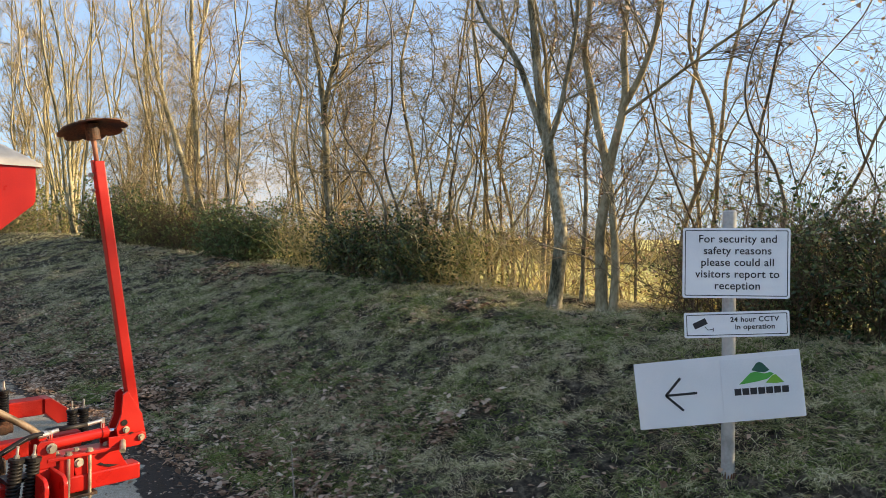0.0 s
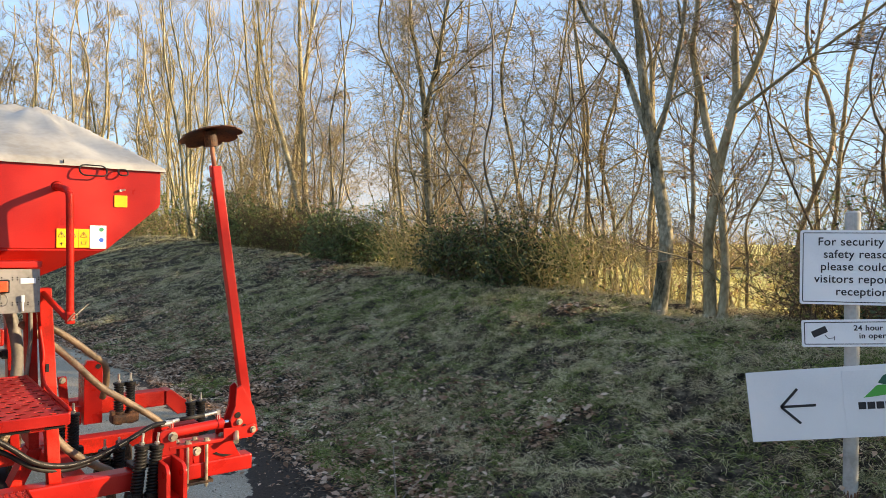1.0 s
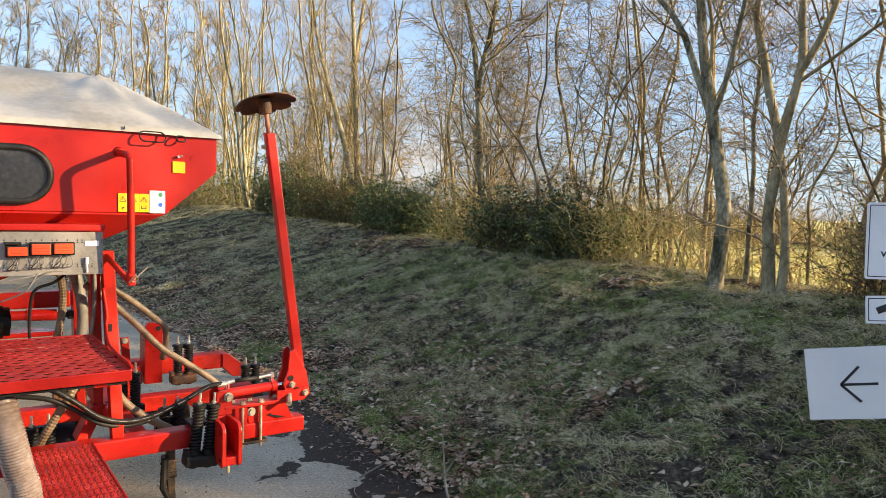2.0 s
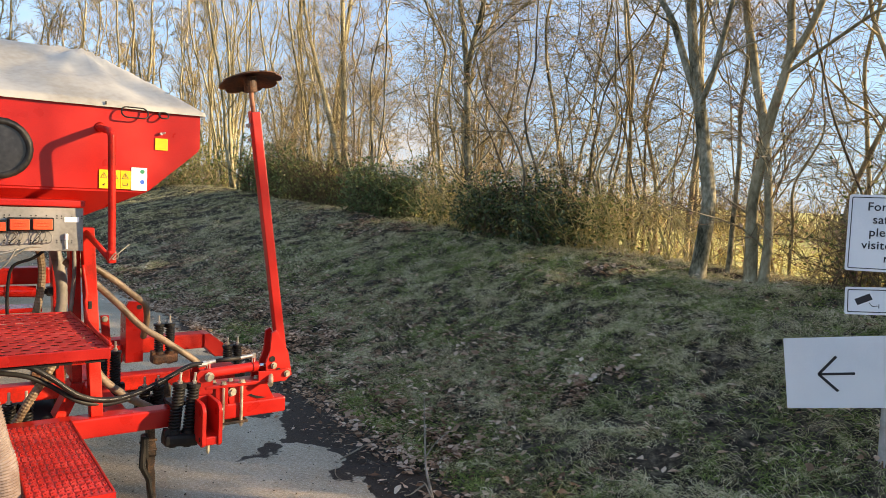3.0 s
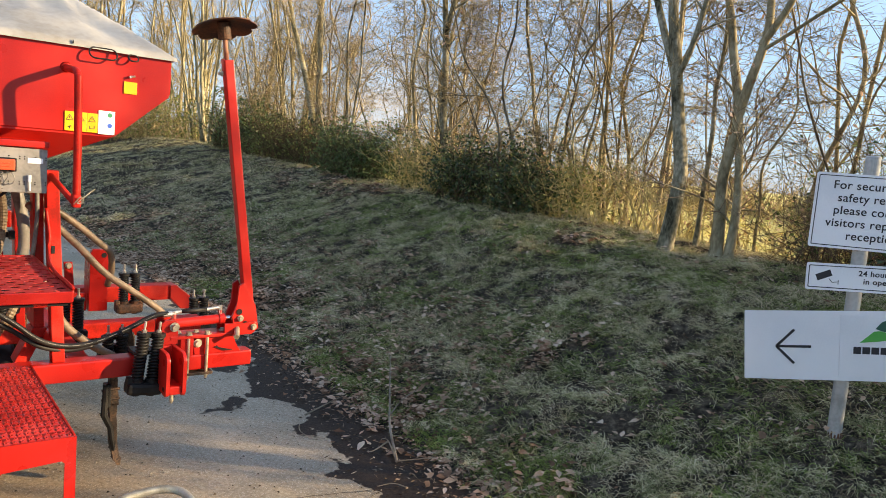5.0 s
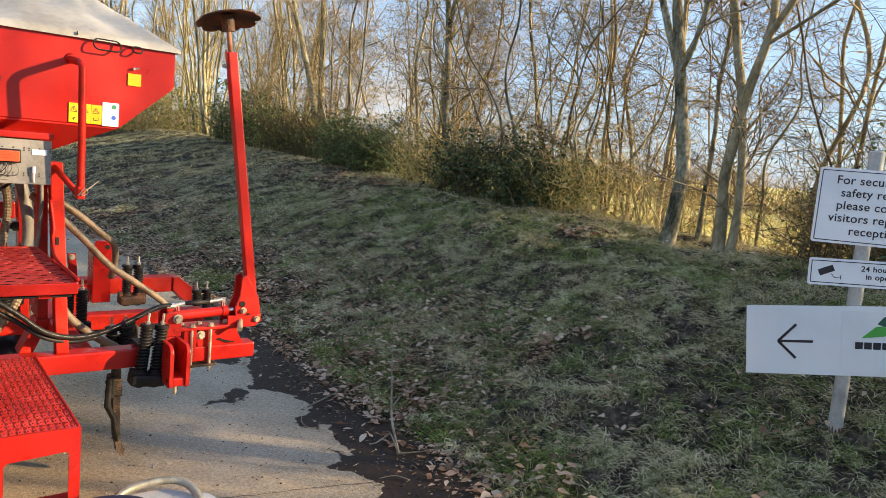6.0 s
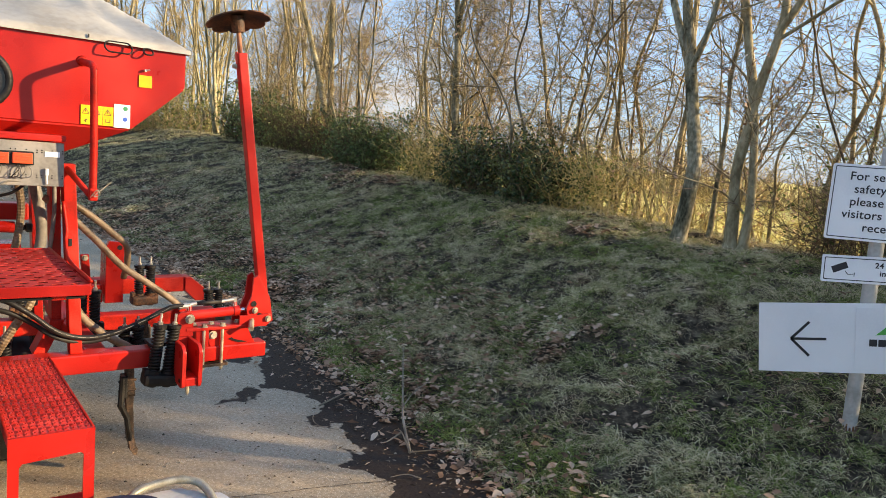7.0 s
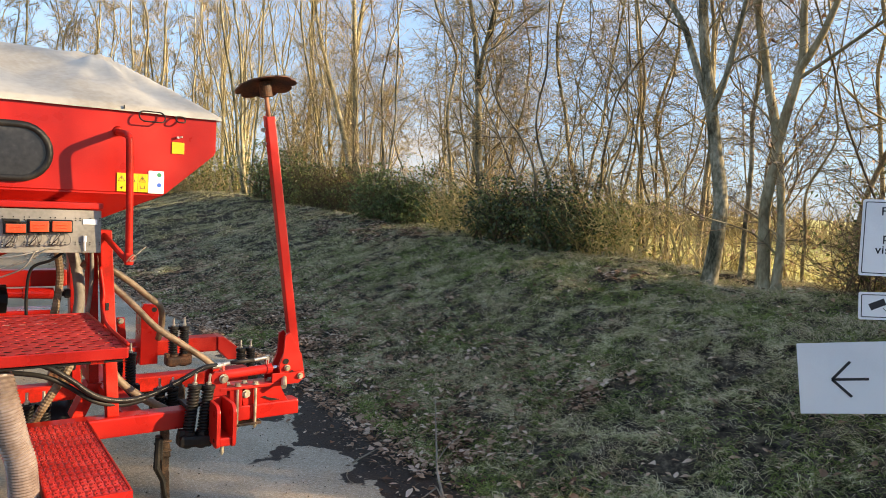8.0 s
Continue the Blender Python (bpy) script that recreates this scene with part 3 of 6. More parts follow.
bm = bmesh.new()
outer, inner = stadium(-1.61, -0.968, 1.612, 1.826), stadium(-1.587, -0.991, 1.635, 1.803)
rows = []
for ring, y in ((outer, -0.051), (outer, -0.066), (inner, -0.070), (inner, -0.054)):
    rows.append([bm.verts.new((x, y, z)) for x, z in ring])
for a, b in zip(rows, rows[1:]):
    for i in range(len(a)):
        bm.faces.new((a[i], a[(i + 1) % len(a)], b[(i + 1) % len(a)], b[i]))
seal = part("window_seal", bm, RUBBER, hopper, "black rubber seal of the oval window", smooth=True)
bm = bmesh.new()
prism(bm, inner, 1, -0.062, -0.056)
part("window_pane", bm, WINDOW_DARK, hopper, "smoked plastic pane with dusty streaks")

# wire loops that hold the cover
for x, small in ((-0.632, False), (-0.526, True)):
    bm = bmesh.new()
    r = 0.012 if small else 0.020
    half = 0.006 if small else 0.028
    pts = [(x + half + r * math.cos(radians(a)), -0.066 - 0.02 * (0.5 - 0.5 * math.sin(radians(a))), 1.884 + r * math.sin(radians(a))) for a in range(-90, 91, 15)]
    pts += [(x - half + r * math.cos(radians(a)), -0.066 - 0.02 * (0.5 - 0.5 * math.sin(radians(a))), 1.884 + r * math.sin(radians(a))) for a in range(90, 271, 15)]
    add_tube(bm, pts + pts[:1], 0.0030, 6, False)
    part("cover_loop", bm, BLACK, hopper, smooth=True)

# stickers and their pictograms
def sticker(name, mat, x0, x1, z0, z1, label, y=-0.0545):
    bm = bmesh.new()
    box(bm, x0, x1, y, y + 0.004, z0, z1, 0.0012)
    return part(name, bm, mat, hopper, label)


sticker("sticker", YELLOW, -0.551, -0.503, 1.750, 1.796, "small square yellow sticker")
bm = bmesh.new()
rod(bm, (-0.53, -0.05, 1.814), (-0.53, -0.066, 1.814), 0.005)
rod(bm, (-0.53, -0.062, 1.814), (-0.516, -0.07, 1.818), 0.0035)
part("sample_tap", bm, ZINC, hopper)
for i in range(3):
    x = -0.7515 + i * 0.0378
    st = sticker("sticker", YELLOW, x, x + 0.0368, 1.592, 1.663, "yellow warning sticker with triangle pictogram")
    bm = bmesh.new()
    for a, b in (((0.005, 0.038), (0.0285, 0.038)), ((0.0285, 0.038), (0.0168, 0.058)), ((0.0168, 0.058), (0.005, 0.038))):
        rod(bm, (x + a[0], -0.0550, 1.594 + a[1]), (x + b[0], -0.0550, 1.594 + b[1]), 0.0010, 5)
    rod(bm, (x + 0.0168, -0.055, 1.638), (x + 0.0168, -0.055, 1.646), 0.0011, 5)
    if i == 2:
        for a, b in (((0.009, 0.012), (0.025, 0.012)), ((0.009, 0.012), (0.009, 0.022)), ((0.025, 0.012), (0.025, 0.022))):
            rod(bm, (x + a[0], -0.0550, 1.594 + a[1]), (x + b[0], -0.0550, 1.594 + b[1]), 0.0012, 5)
    else:
        rod(bm, (x + 0.012, -0.0550, 1.606), (x + 0.022, -0.0550, 1.610), 0.0018, 5)
        rod(bm, (x + 0.017, -0.0550, 1.600), (x + 0.018, -0.0550, 1.612), 0.0012, 5)
    part("pictogram", bm, INK, st)
st = sticker("sticker", WHITE, -0.637, -0.579, 1.589, 1.677, "white sticker with a green and a blue dot")
for mat, z in ((GREEN, 1.662), (BLUE, 1.622)):
    bm = bmesh.new()
    rod(bm, (-0.597, -0.0535, z), (-0.597, -0.0552, z), 0.0085, 20)
    part("dot", bm, mat, st)

# grab handle down from the hopper
bm = bmesh.new()
path = [(-0.750, -0.045, 1.818), (-0.748, -0.15, 1.806), (-0.744, -0.190, 1.800), (-0.741, -0.206, 1.786), (-0.740, -0.21, 1.755), (-0.735, -0.2, 1.55), (-0.732, -0.19, 1.345)]
add_tube(bm, smooth_path(path, 7), 0.0132, 14)
add_tube(bm, [(-0.750, -0.049, 1.818), (-0.750, -0.056, 1.817)], [0.021, 0.015], 14)
handle = part("grab_handle", bm, RED_WORN, drill, "bent red tubular grab handle", smooth=True)
bm = bmesh.new()
box(bm, -0.746, -0.718, -0.208, -0.172, 1.322, 1.368, 0.006)
part("handle_foot", bm, RED_WORN, handle)
bm = bmesh.new()
add_tube(bm, smooth_path([(-0.745, -0.215, 1.335), (-0.725, -0.222, 1.362), (-0.715, -0.222, 1.345), (-0.735, -0.222, 1.34), (-0.70, -0.215, 1.372), (-0.672, -0.19, 1.39)], 5), 0.0018, 6)
part("spring_clip", bm, GOLD_ZINC, handle)
bm = bmesh.new()
add_tube(bm, [(-0.79, -0.02, 1.425), (-0.735, -0.185, 1.335)], 0.011, 10)
part("brace", bm, RED_WORN, drill, "thin faded red brace tube", smooth=True)

# electrics panel under the hopper
bm = bmesh.new()
box(bm, -2.1, -0.816, -0.126, -0.118, 1.362, 1.518, 0.002)
box(bm, -2.1, -0.816, -0.12, 0.02, 1.50, 1.512, 0.002)
box(bm, -0.824, -0.816, -0.12, 0.0, 1.37, 1.51, 0.002)
panel = part("electrics_panel", bm, PLATE, drill, "dull galvanised plate carrying orange junction boxes")
bm = bmesh.new()
box(bm, -2.12, -0.812, -0.14, 0.04, 1.522, 1.545, 0.004)
part("panel_shelf", bm, RED, drill)
bm = bmesh.new()
for i in range(12):
    for z in (1.488, 1.480, 1.400, 1.392):
        x = -1.13 + i * 0.027 + 0.006 * (i % 3)
        rod(bm, (x, -0.1265, z), (x, -0.1275, z), 0.0024, 8)
part("rivet", bm, BLACK, panel, kind="stuff")
for x0, x1, z0, z1 in ((-1.124, -1.06, 1.432, 1.467), (-1.052, -0.988, 1.436, 1.478), (-0.982, -0.917, 1.438, 1.479)):
    bm = bmesh.new()
    box(bm, x0 - 0.004, x1 + 0.004, -0.15, -0.124, z0 - 0.003, z1 + 0.003, 0.004)
    jb = part("junction_box", bm, BLACK, panel, "black junction box with orange-red lid")
    bm = bmesh.new()
    box(bm, x0 + 0.002, x1 - 0.002, -0.158, -0.148, z0 + 0.002, z1 - 0.002, 0.003)
    for q in (0.35, 0.6):
        box(bm, x0 + 0.014, x1 - 0.014, -0.1605, -0.1575, z0 + (z1 - z0) * q, z0 + (z1 - z0) * q + 0.0025, 0.0005)
    part("lid", bm, ORANGE, jb)
    for i in range(5):
        bm = bmesh.new()
        x = x0 + 0.014 + i * 0.009
        sway = 0.012 * math.sin(x * 90 + i)
        add_tube(bm, smooth_path([(x, -0.14, z0), (x + sway, -0.152, z0 - 0.022), (x + sway * 1.6 - 0.012, -0.145, z0 - 0.044), (x - 0.02, -0.128, z0 - 0.05)], 5), 0.0016, 5)
        part("cable", bm, (GREY_HOSE, PLATE, BLACK)[i % 3], jb, smooth=True)
bm = bmesh.new()
box(bm, -1.13, -1.08, -0.16, -0.124, 1.472, 1.482, 0.003)
part("clamp", bm, BLACK, panel)
bm = bmesh.new()
box(bm, -0.878, -0.83, -0.1285, -0.1255, 1.466, 1.485, 0.001)
part("label_plate", bm, WHITE, panel, "blank white label plate")
bm = bmesh.new()
add_tube(bm, [(-0.872, -0.135, 1.425), (-0.872, -0.135, 1.402)], 0.006, 10)
add_tube(bm, [(-0.872, -0.135, 1.402), (-0.870, -0.133, 1.37)], 0.003, 8)
part("cable_gland", bm, WHITE, panel)
for k, pts in enumerate(([(-1.16, -0.13, 1.30), (-1.06, -0.14, 1.335), (-0.99, -0.13, 1.375), (-0.93, -0.12, 1.372)],
                         [(-1.18, -0.13, 1.34), (-1.08, -0.145, 1.355), (-1.02, -0.135, 1.37)],
                         [(-1.15, -0.12, 1.27), (-1.07, -0.15, 1.31), (-1.03, -0.14, 1.37)])):
    bm = bmesh.new()
    add_tube(bm, smooth_path(pts, 6), 0.003, 6)
    part("cable", bm, (GREY_HOSE, PLATE, GREY_HOSE)[k], panel, smooth=True)
bm = bmesh.new()
add_tube(bm, smooth_path([(-0.93, -0.08, 1.365), (-0.97, -0.06, 1.33), (-1.03, -0.04, 1.30), (-1.045, -0.03, 1.22), (-1.045, -0.02, 1.12), (-1.035, 0.0, 1.07)], 6), 0.0055, 8)
part("cable", bm, BLACK, drill, "drooping black cable", smooth=True)


# ---- the frame of the drill ----
def beam(name, x0, x1, y0, y1, z0, z1, mat=RED, label=""):
    bm = bmesh.new()
    box(bm, x0, x1, y0, y1, z0, z1, 0.008)
    return part(name, bm, mat, drill, label)


near = beam("beam", -2.97, -0.44, -0.05, 0.03, 0.628, 0.706, label="square red front toolbar")
stub = beam("beam", -0.36, 0.030, -0.05, 0.03, 0.625, 0.692, label="red toolbar end under the marker arm")
beam("beam", -2.97, 0.02, 0.56, 0.64, 0.632, 0.706, RED_WORN, "worn red middle toolbar")
beam("beam", -2.97, 0.04, 1.12, 1.22, 0.68, 0.765, RED_WORN, "worn red rear toolbar")
bm = bmesh.new()
prism(bm, [(0.036, 0.69), (0.036, 0.765), (0.07, 0.765), (0.15, 0.70), (0.15, 0.625), (0.10, 0.625)], 1, 1.11, 1.225, 0.004)
part("beam_end", bm, RED, drill, "bevelled red end of the rear toolbar")
for x in (-2.3, -1.47, -0.66):
    beam("cross_member", x - 0.04, x + 0.04, 0.03, 1.12, 0.64, 0.70, RED_WORN)
# step under the beam where the springs are bolted on
bm = bmesh.new()
box(bm, -0.452, -0.436, -0.062, 0.042, 0.60, 0.72, 0.003)
box(bm, -0.475, -0.39, -0.055, 0.04, 0.712, 0.728, 0.003)
part("spring_bracket", bm, BLACK, drill)


def upright(x_low, x_top, y0, y1, z0, z1, width, mat, label=""):
    bm = bmesh.new()
    prism(bm, [(x_low - width / 2, z0), (x_low + width / 2, z0), (x_top + width / 2, z1), (x_top - width / 2, z1)], 1, y0, y1, 0.004)
    return part("upright", bm, mat, drill, label)


up = upright(-0.744, -0.782, -0.03, 0.03, 0.706, 1.44, 0.044, RED_WORN, "red upright carrying the hopper")
for z in (0.96, 1.13):
    bm = bmesh.new()
    box(bm, -0.752 - (z - 0.7) * 0.05 - 0.006, -0.752 - (z - 0.7) * 0.05 + 0.006, -0.0325, -0.028, z, z + 0.03, 0.001)
    part("slot", bm, BLACK, up)
upright(-0.80, -0.815, 0.05, 0.13, 0.75, 1.44, 0.035, RED_WORN)
upright(-0.86, -0.80, 0.035, 0.13, 0.70, 0.83, 0.05, RED_WORN)
upright(-0.788, -0.812, 0.56, 0.64, 0.706, 1.40, 0.036, RED)
upright(-2.2, -2.16, -0.03, 0.03, 0.706, 1.44, 0.044, RED_WORN)
upright(-2.16, -2.13, 0.56, 0.64, 0.706, 1.40, 0.036, RED)
beam("cross_tube", -2.15, -0.815, 0.68, 0.76, 1.14, 1.215, RED)
beam("cross_tube", -2.15, -0.86, 0.56, 0.70, 1.03, 1.05, RED)
bm = bmesh.new()
rod(bm, (-1.075, 0.5, 1.138), (-0.895, 0.5, 1.132), 0.021, 16)
rod(bm, (-1.01, 0.5, 1.137), (-0.895, 0.5, 1.132), 0.025, 16)
ram = part("ram", bm, RED, drill, "short red hydraulic ram", smooth=False)
bm = bmesh.new()
rod(bm, (-0.895, 0.5, 1.132), (-0.845, 0.5, 1.13), 0.012, 12)
box(bm, -0.852, -0.828, 0.48, 0.52, 1.112, 1.15, 0.004)
part("ram_eye", bm, BLACK, ram)
bm = bmesh.new()
for r, x0, x1 in ((0.06, -1.28, -1.075), (0.068, -1.12, -1.10), (0.068, -1.2, -1.18), (0.03, -1.09, -1.07)):
    rod(bm, (x0, 0.46, 1.12), (x1, 0.46, 1.12), r, 20)
part("fan_motor", bm, BLACK, drill, "black fan motor body")


# ---- treads ----
def tread(name, x0, x1, y0, y1, z, nx, ny, hole, mat, label, thick=0.006, stagger=True, raised=0.0):
    """A sheet with real oval holes in every cell."""
    verts, faces = [], []
    dx, dy = (x1 - x0) / nx, (y1 - y0) / ny
    for i in range(nx):
        for j in range(ny):
            cx, cy = x0 + (i + 0.5) * dx, y0 + (j + 0.5) * dy
            sx = (0.18 * dx if j % 2 else -0.18 * dx) if stagger else 0
            n0 = len(verts)
            for px, py in ((-1, -1), (0, -1), (1, -1), (1, 0), (1, 1), (0, 1), (-1, 1), (-1, 0)):
                verts.append((cx + px * dx / 2, cy + py * dy / 2, z))
            for px, py in ((-1, -1), (0, -1.35), (1, -1), (1.35, 0), (1, 1), (0, 1.35), (-1, 1), (-1.35, 0)):
                verts.append((cx + sx + px * hole[0] * 0.37, cy + py * hole[1] * 0.37, z + raised))
            for px, py in ((-1, -1), (0, -1.35), (1, -1), (1.35, 0), (1, 1), (0, 1.35), (-1, 1), (-1.35, 0)):
                verts.append((cx + sx + px * hole[0] * 0.37, cy + py * hole[1] * 0.37, z - thick))
            for q in range(8):
                q2 = (q + 1) % 8
                faces.append((n0 + q, n0 + q2, n0 + 8 + q2, n0 + 8 + q))
                faces.append((n0 + 8 + q, n0 + 8 + q2, n0 + 16 + q2, n0 + 16 + q))
    return raw_part(name, verts, faces, mat, drill, label, smooth=False)


deck = tread("platform", -2.1, -0.853, -0.76, -0.075, 1.13, 26, 17, (0.029, 0.021), RED_PLATE, "red perforated loading platform", raised=0.0, thick=0.0015)
bm = bmesh.new()
box(bm, -2.1, -0.849, -0.768, -0.758, 1.100, 1.133, 0.003)
box(bm, -0.855, -0.846, -0.76, -0.07, 1.10, 1.134, 0.003)
box(bm, -2.1, -0.855, -0.078, -0.07, 1.10, 1.132, 0.003)
part("platform_edge", bm, RED, deck)
# black sheet standing in for the shade seen through the holes
bm = bmesh.new()
box(bm, -2.08, -0.86, -0.75, -0.085, 1.088, 1.094, 0.001)
part("dark_backing", bm, BLACK, deck)
bm = bmesh.new()
for x in (-0.93, -1.6):
    box(bm, x - 0.02, x + 0.02, -0.75, -0.05, 1.085, 1.117, 0.003)
part("platform_bearer", bm, RED_WORN, deck)
bm = bmesh.new()
add_tube(bm, smooth_path([(-0.80, -0.03, 1.30), (-0.79, -0.05, 1.20), (-0.80, -0.09, 1.155), (-0.842, -0.4, 1.142), (-0.848, -0.755, 1.14)], 6), 0.006, 8)
part("cable", bm, RED_WORN, deck, "thin faded hose along the platform edge", smooth=True)

step = tread("step", -1.062, -0.842, -0.812, -0.058, 0.712, 11, 28, (0.0075, 0.0085), RED_PLATE, "red anti-slip perforated step", raised=0.003, thick=0.008)
bm = bmesh.new()
outline = [(-1.064, 0.44), (-1.064, 0.714), (-0.840, 0.714), (-0.840, 0.44)]
inner = [(-1.036, 0.48), (-1.036, 0.625), (-1.028, 0.636), (-0.878, 0.645), (-0.870, 0.637), (-0.870, 0.48)]
front = []
for y in (-0.822, -0.812):
    o = [bm.verts.new((x, y, z)) for x, z in outline]
    q = [bm.verts.new((x, y, z)) for x, z in inner]
    bm.faces.new((o[0], o[1], q[2], q[1], q[0]))
    bm.faces.new((o[1], o[2], q[3], q[2]))
    bm.faces.new((o[2], o[3], q[5], q[4], q[3]))
    bm.faces.new((o[3], o[0], q[0], q[5]))
    front.append((o, q))
for a, b in zip(front[0], front[1]):
    for i in range(len(a)):
        bm.faces.new((a[i], a[(i + 1) % len(a)], b[(i + 1) % len(a)], b[i]))
part("step_frame", bm, RED, step, "bright red folded front of the step")
bm = bmesh.new()
box(bm, -0.848, -0.840, -0.812, -0.06, 0.684, 0.716, 0.003)
box(bm, -1.064, -1.056, -0.812, -0.06, 0.684, 0.716, 0.003)
box(bm, -1.064, -0.84, -0.82, -0.68, 0.44, 0.452, 0.003)
part("step_edge", bm, RED_WORN, step)
for x in (-1.04, -0.87):
    bm = bmesh.new()
    box(bm, x - 0.012, x + 0.012, -0.065, -0.048, 0.636, 0.705, 0.002)
    part("step_hanger", bm, RED_WORN, step)


# ---- spring tines ----
def helix(cx, cy, z0, z1, r, wire, turns):
    n = int(turns * 12)
    return tube_data([(cx + r * math.cos(2 * math.pi * turns * i / n), cy + r * math.sin(2 * math.pi * turns * i / n), z0 + (z1 - z0) * i / n) for i in range(n + 1)],
                     wire, 5)


def tine_unit(x, y, z_low, z_high, mat=BLACK, cup_mat=BLACK, gap=0.058, foot=None, lean=0.0):
    """Twin coil springs on studs over a casting, and the tine that they hold down."""
    tops = []
    base = None
    bm = bmesh.new()
    box(bm, x - gap / 2 - 0.038, x + gap / 2 + 0.038, y - 0.036, y + 0.045, z_low - 0.056, z_low - 0.006, 0.015)
    for q in (-1, 1):
        box(bm, x + q * (gap / 2 + 0.03) - 0.010, x + q * (gap / 2 + 0.03) + 0.010, y - 0.02, y + 0.02, z_low - 0.02, z_low + 0.012, 0.004)
    for q in (-1, 1):
        add_tube(bm, [(x + q * gap / 2, y, z_low - 0.062), (x + q * gap / 2, y, z_low - 0.05), (x + q * gap / 2, y, z_low - 0.02), (x + q * gap / 2, y, z_low + 0.006)], [0.018, 0.026, 0.028, 0.027], 28)
    base = part("tine_casting", bm, cup_mat, drill, "spring casting caked with dry earth" if cup_mat is RUST else "")
    for q in (-1, 1):
        cx = x + q * gap / 2
        v, f = helix(cx, y, z_low, z_high, 0.0200, 0.0054, (z_high - z_low) / 0.0128)
        raw_part("coil_spring", v, f, mat, base)
        bm = bmesh.new()
        rod(bm, (cx, y, z_low), (cx, y, z_high + 0.012), 0.0150, 12)
        rod(bm, (cx, y, z_high), (cx, y, z_high + 0.012), 0.0275, 16)
        part("spring_cap", bm, mat, base)
        bm = bmesh.new()
        rod(bm, (cx, y, z_high + 0.012), (cx, y, z_high + 0.058), 0.0055, 8)
        add_tube(bm, [(cx, y, z_high + 0.013), (cx, y, z_high + 0.024)], 0.0105, 6)
        part("stud", bm, ZINC, base)
    bm = bmesh.new()
    box(bm, x - gap / 2 - 0.012, x + gap / 2 + 0.012, y + 0.006, y + 0.04, z_high - 0.012, z_high + 0.008, 0.004)
    part("yoke", bm, mat, base)
    if foot:
        fx, fy, fz = foot
        bm = bmesh.new()
        leg = [(x + 0.006, fy - 0.01, z_low + 0.02), (x + 0.010, fy, z_low - 0.15), (x + 0.018, fy, z_low - 0.26), (x + 0.012, fy, (z_low + fz) / 2), (fx - 0.012, fy, fz + 0.10), (fx - 0.002, fy - 0.02, fz + 0.03), (fx + 0.006, fy - 0.03, fz - 0.005)]
        pts = smooth_path(leg, 6)
        rows = []
        for i, p in enumerate(pts):
            f = i / (len(pts) - 1)
            hw = 0.017 * (1 - 0.15 * f) if f < 0.85 else 0.017 * (1 - 0.15 * f) * (1.25 - (f - 0.85) * 5)
            lump = 0.006 * noise.noise(Vector((p.z * 30, 1.0, 0)))
            rows.append([bm.verts.new((p.x + dx * (hw + lump), p.y + dy, p.z)) for dx, dy in ((-1, -0.018), (1, -0.018), (1, 0.018), (-1, 0.018))])
        for a, b in zip(rows, rows[1:]):
            for i in range(4):
                bm.faces.new((a[i], a[(i + 1) % 4], b[(i + 1) % 4], b[i]))
        bm.faces.new(rows[0])
        bm.faces.new(rows[-1][::-1])
        leg_ob = part("tine", bm, TINE, base, "earth-caked dark steel drill tine")
        bm = bmesh.new()
        box(bm, x - 0.028, x - 0.002, fy - 0.035, fy + 0.02, z_low - 0.27, z_low - 0.16, 0.008)
        add_tube(bm, [(x - 0.025, fy - 0.028, z_low - 0.16), (x - 0.03, fy - 0.03, z_low - 0.3), (fx - 0.03, fy - 0.022, fz + 0.17), (fx - 0.012, fy - 0.024, fz + 0.06)], [0.012, 0.015, 0.013, 0.008], 8)
        part("seed_tube", bm, BLACK, leg_ob, "black seed tube clamped behind the tine")
        for z in (z_low - 0.19, z_low - 0.235):
            bm = bmesh.new()
            rod(bm, (x - 0.04, fy - 0.02, z), (x + 0.036, fy - 0.02, z + 0.003), 0.006, 8)
            part("clamp_bolt", bm, TINE, leg_ob)
    if lean:
        pivot = Matrix.Translation((x, y, z_low))
        base.matrix_local = pivot @ Matrix.Rotation(radians(lean), 4, "Y") @ pivot.inverted()
    return base


tine_unit(-0.444, -0.1, 0.622, 0.805, lean=6)
tine_unit(-0.46, 0.30, 0.64, 0.70, foot=(-0.43, 0.35, 0.105))
tine_unit(-0.232, 0.95, 0.715, 0.86, RUBBER, RUST)
tine_unit(0.137, 0.93, 0.60, 0.715)
tine_unit(-0.60, 0.50, 0.68, 0.83)
tine_unit(-0.83, 0.60, 0.75, 0.90, BLACK, RUST)
tine_unit(-1.0, 0.10, 0.58, 0.745)
tine_unit(-1.13, 0.60, 0.72, 0.87)

# press wheel under the platform
bm = bmesh.new()
ring = [(0.0, 0.30), (0.02, 0.315), (0.05, 0.32), (0.13, 0.32), (0.16, 0.315), (0.18, 0.30), (0.18, 0.2), (0.0, 0.2)]
rows = []
for i in range(32):
    a = 2 * math.pi * i / 32
    rows.append([bm.verts.new((-0.98 + x, 0.78 + r * math.cos(a), 0.325 + r * math.sin(a))) for x, r in ring])
for i in range(32):
    a, b = rows[i], rows[(i + 1) % 32]
    for j in range(len(ring)):
        bm.faces.new((a[j], a[(j + 1) % len(ring)], b[(j + 1) % len(ring)], b[j]))
wheel = part("press_wheel", bm, RUBBER, drill, "muddy black rubber press wheel", smooth=True)
bm = bmesh.new()
rod(bm, (-0.94, 0.78, 0.325), (-0.84, 0.78, 0.325), 0.2, 24)
rod(bm, (-0.86, 0.78, 0.325), (-0.79, 0.78, 0.325), 0.05, 14)
part("hub", bm, TINE, wheel)
bm = bmesh.new()
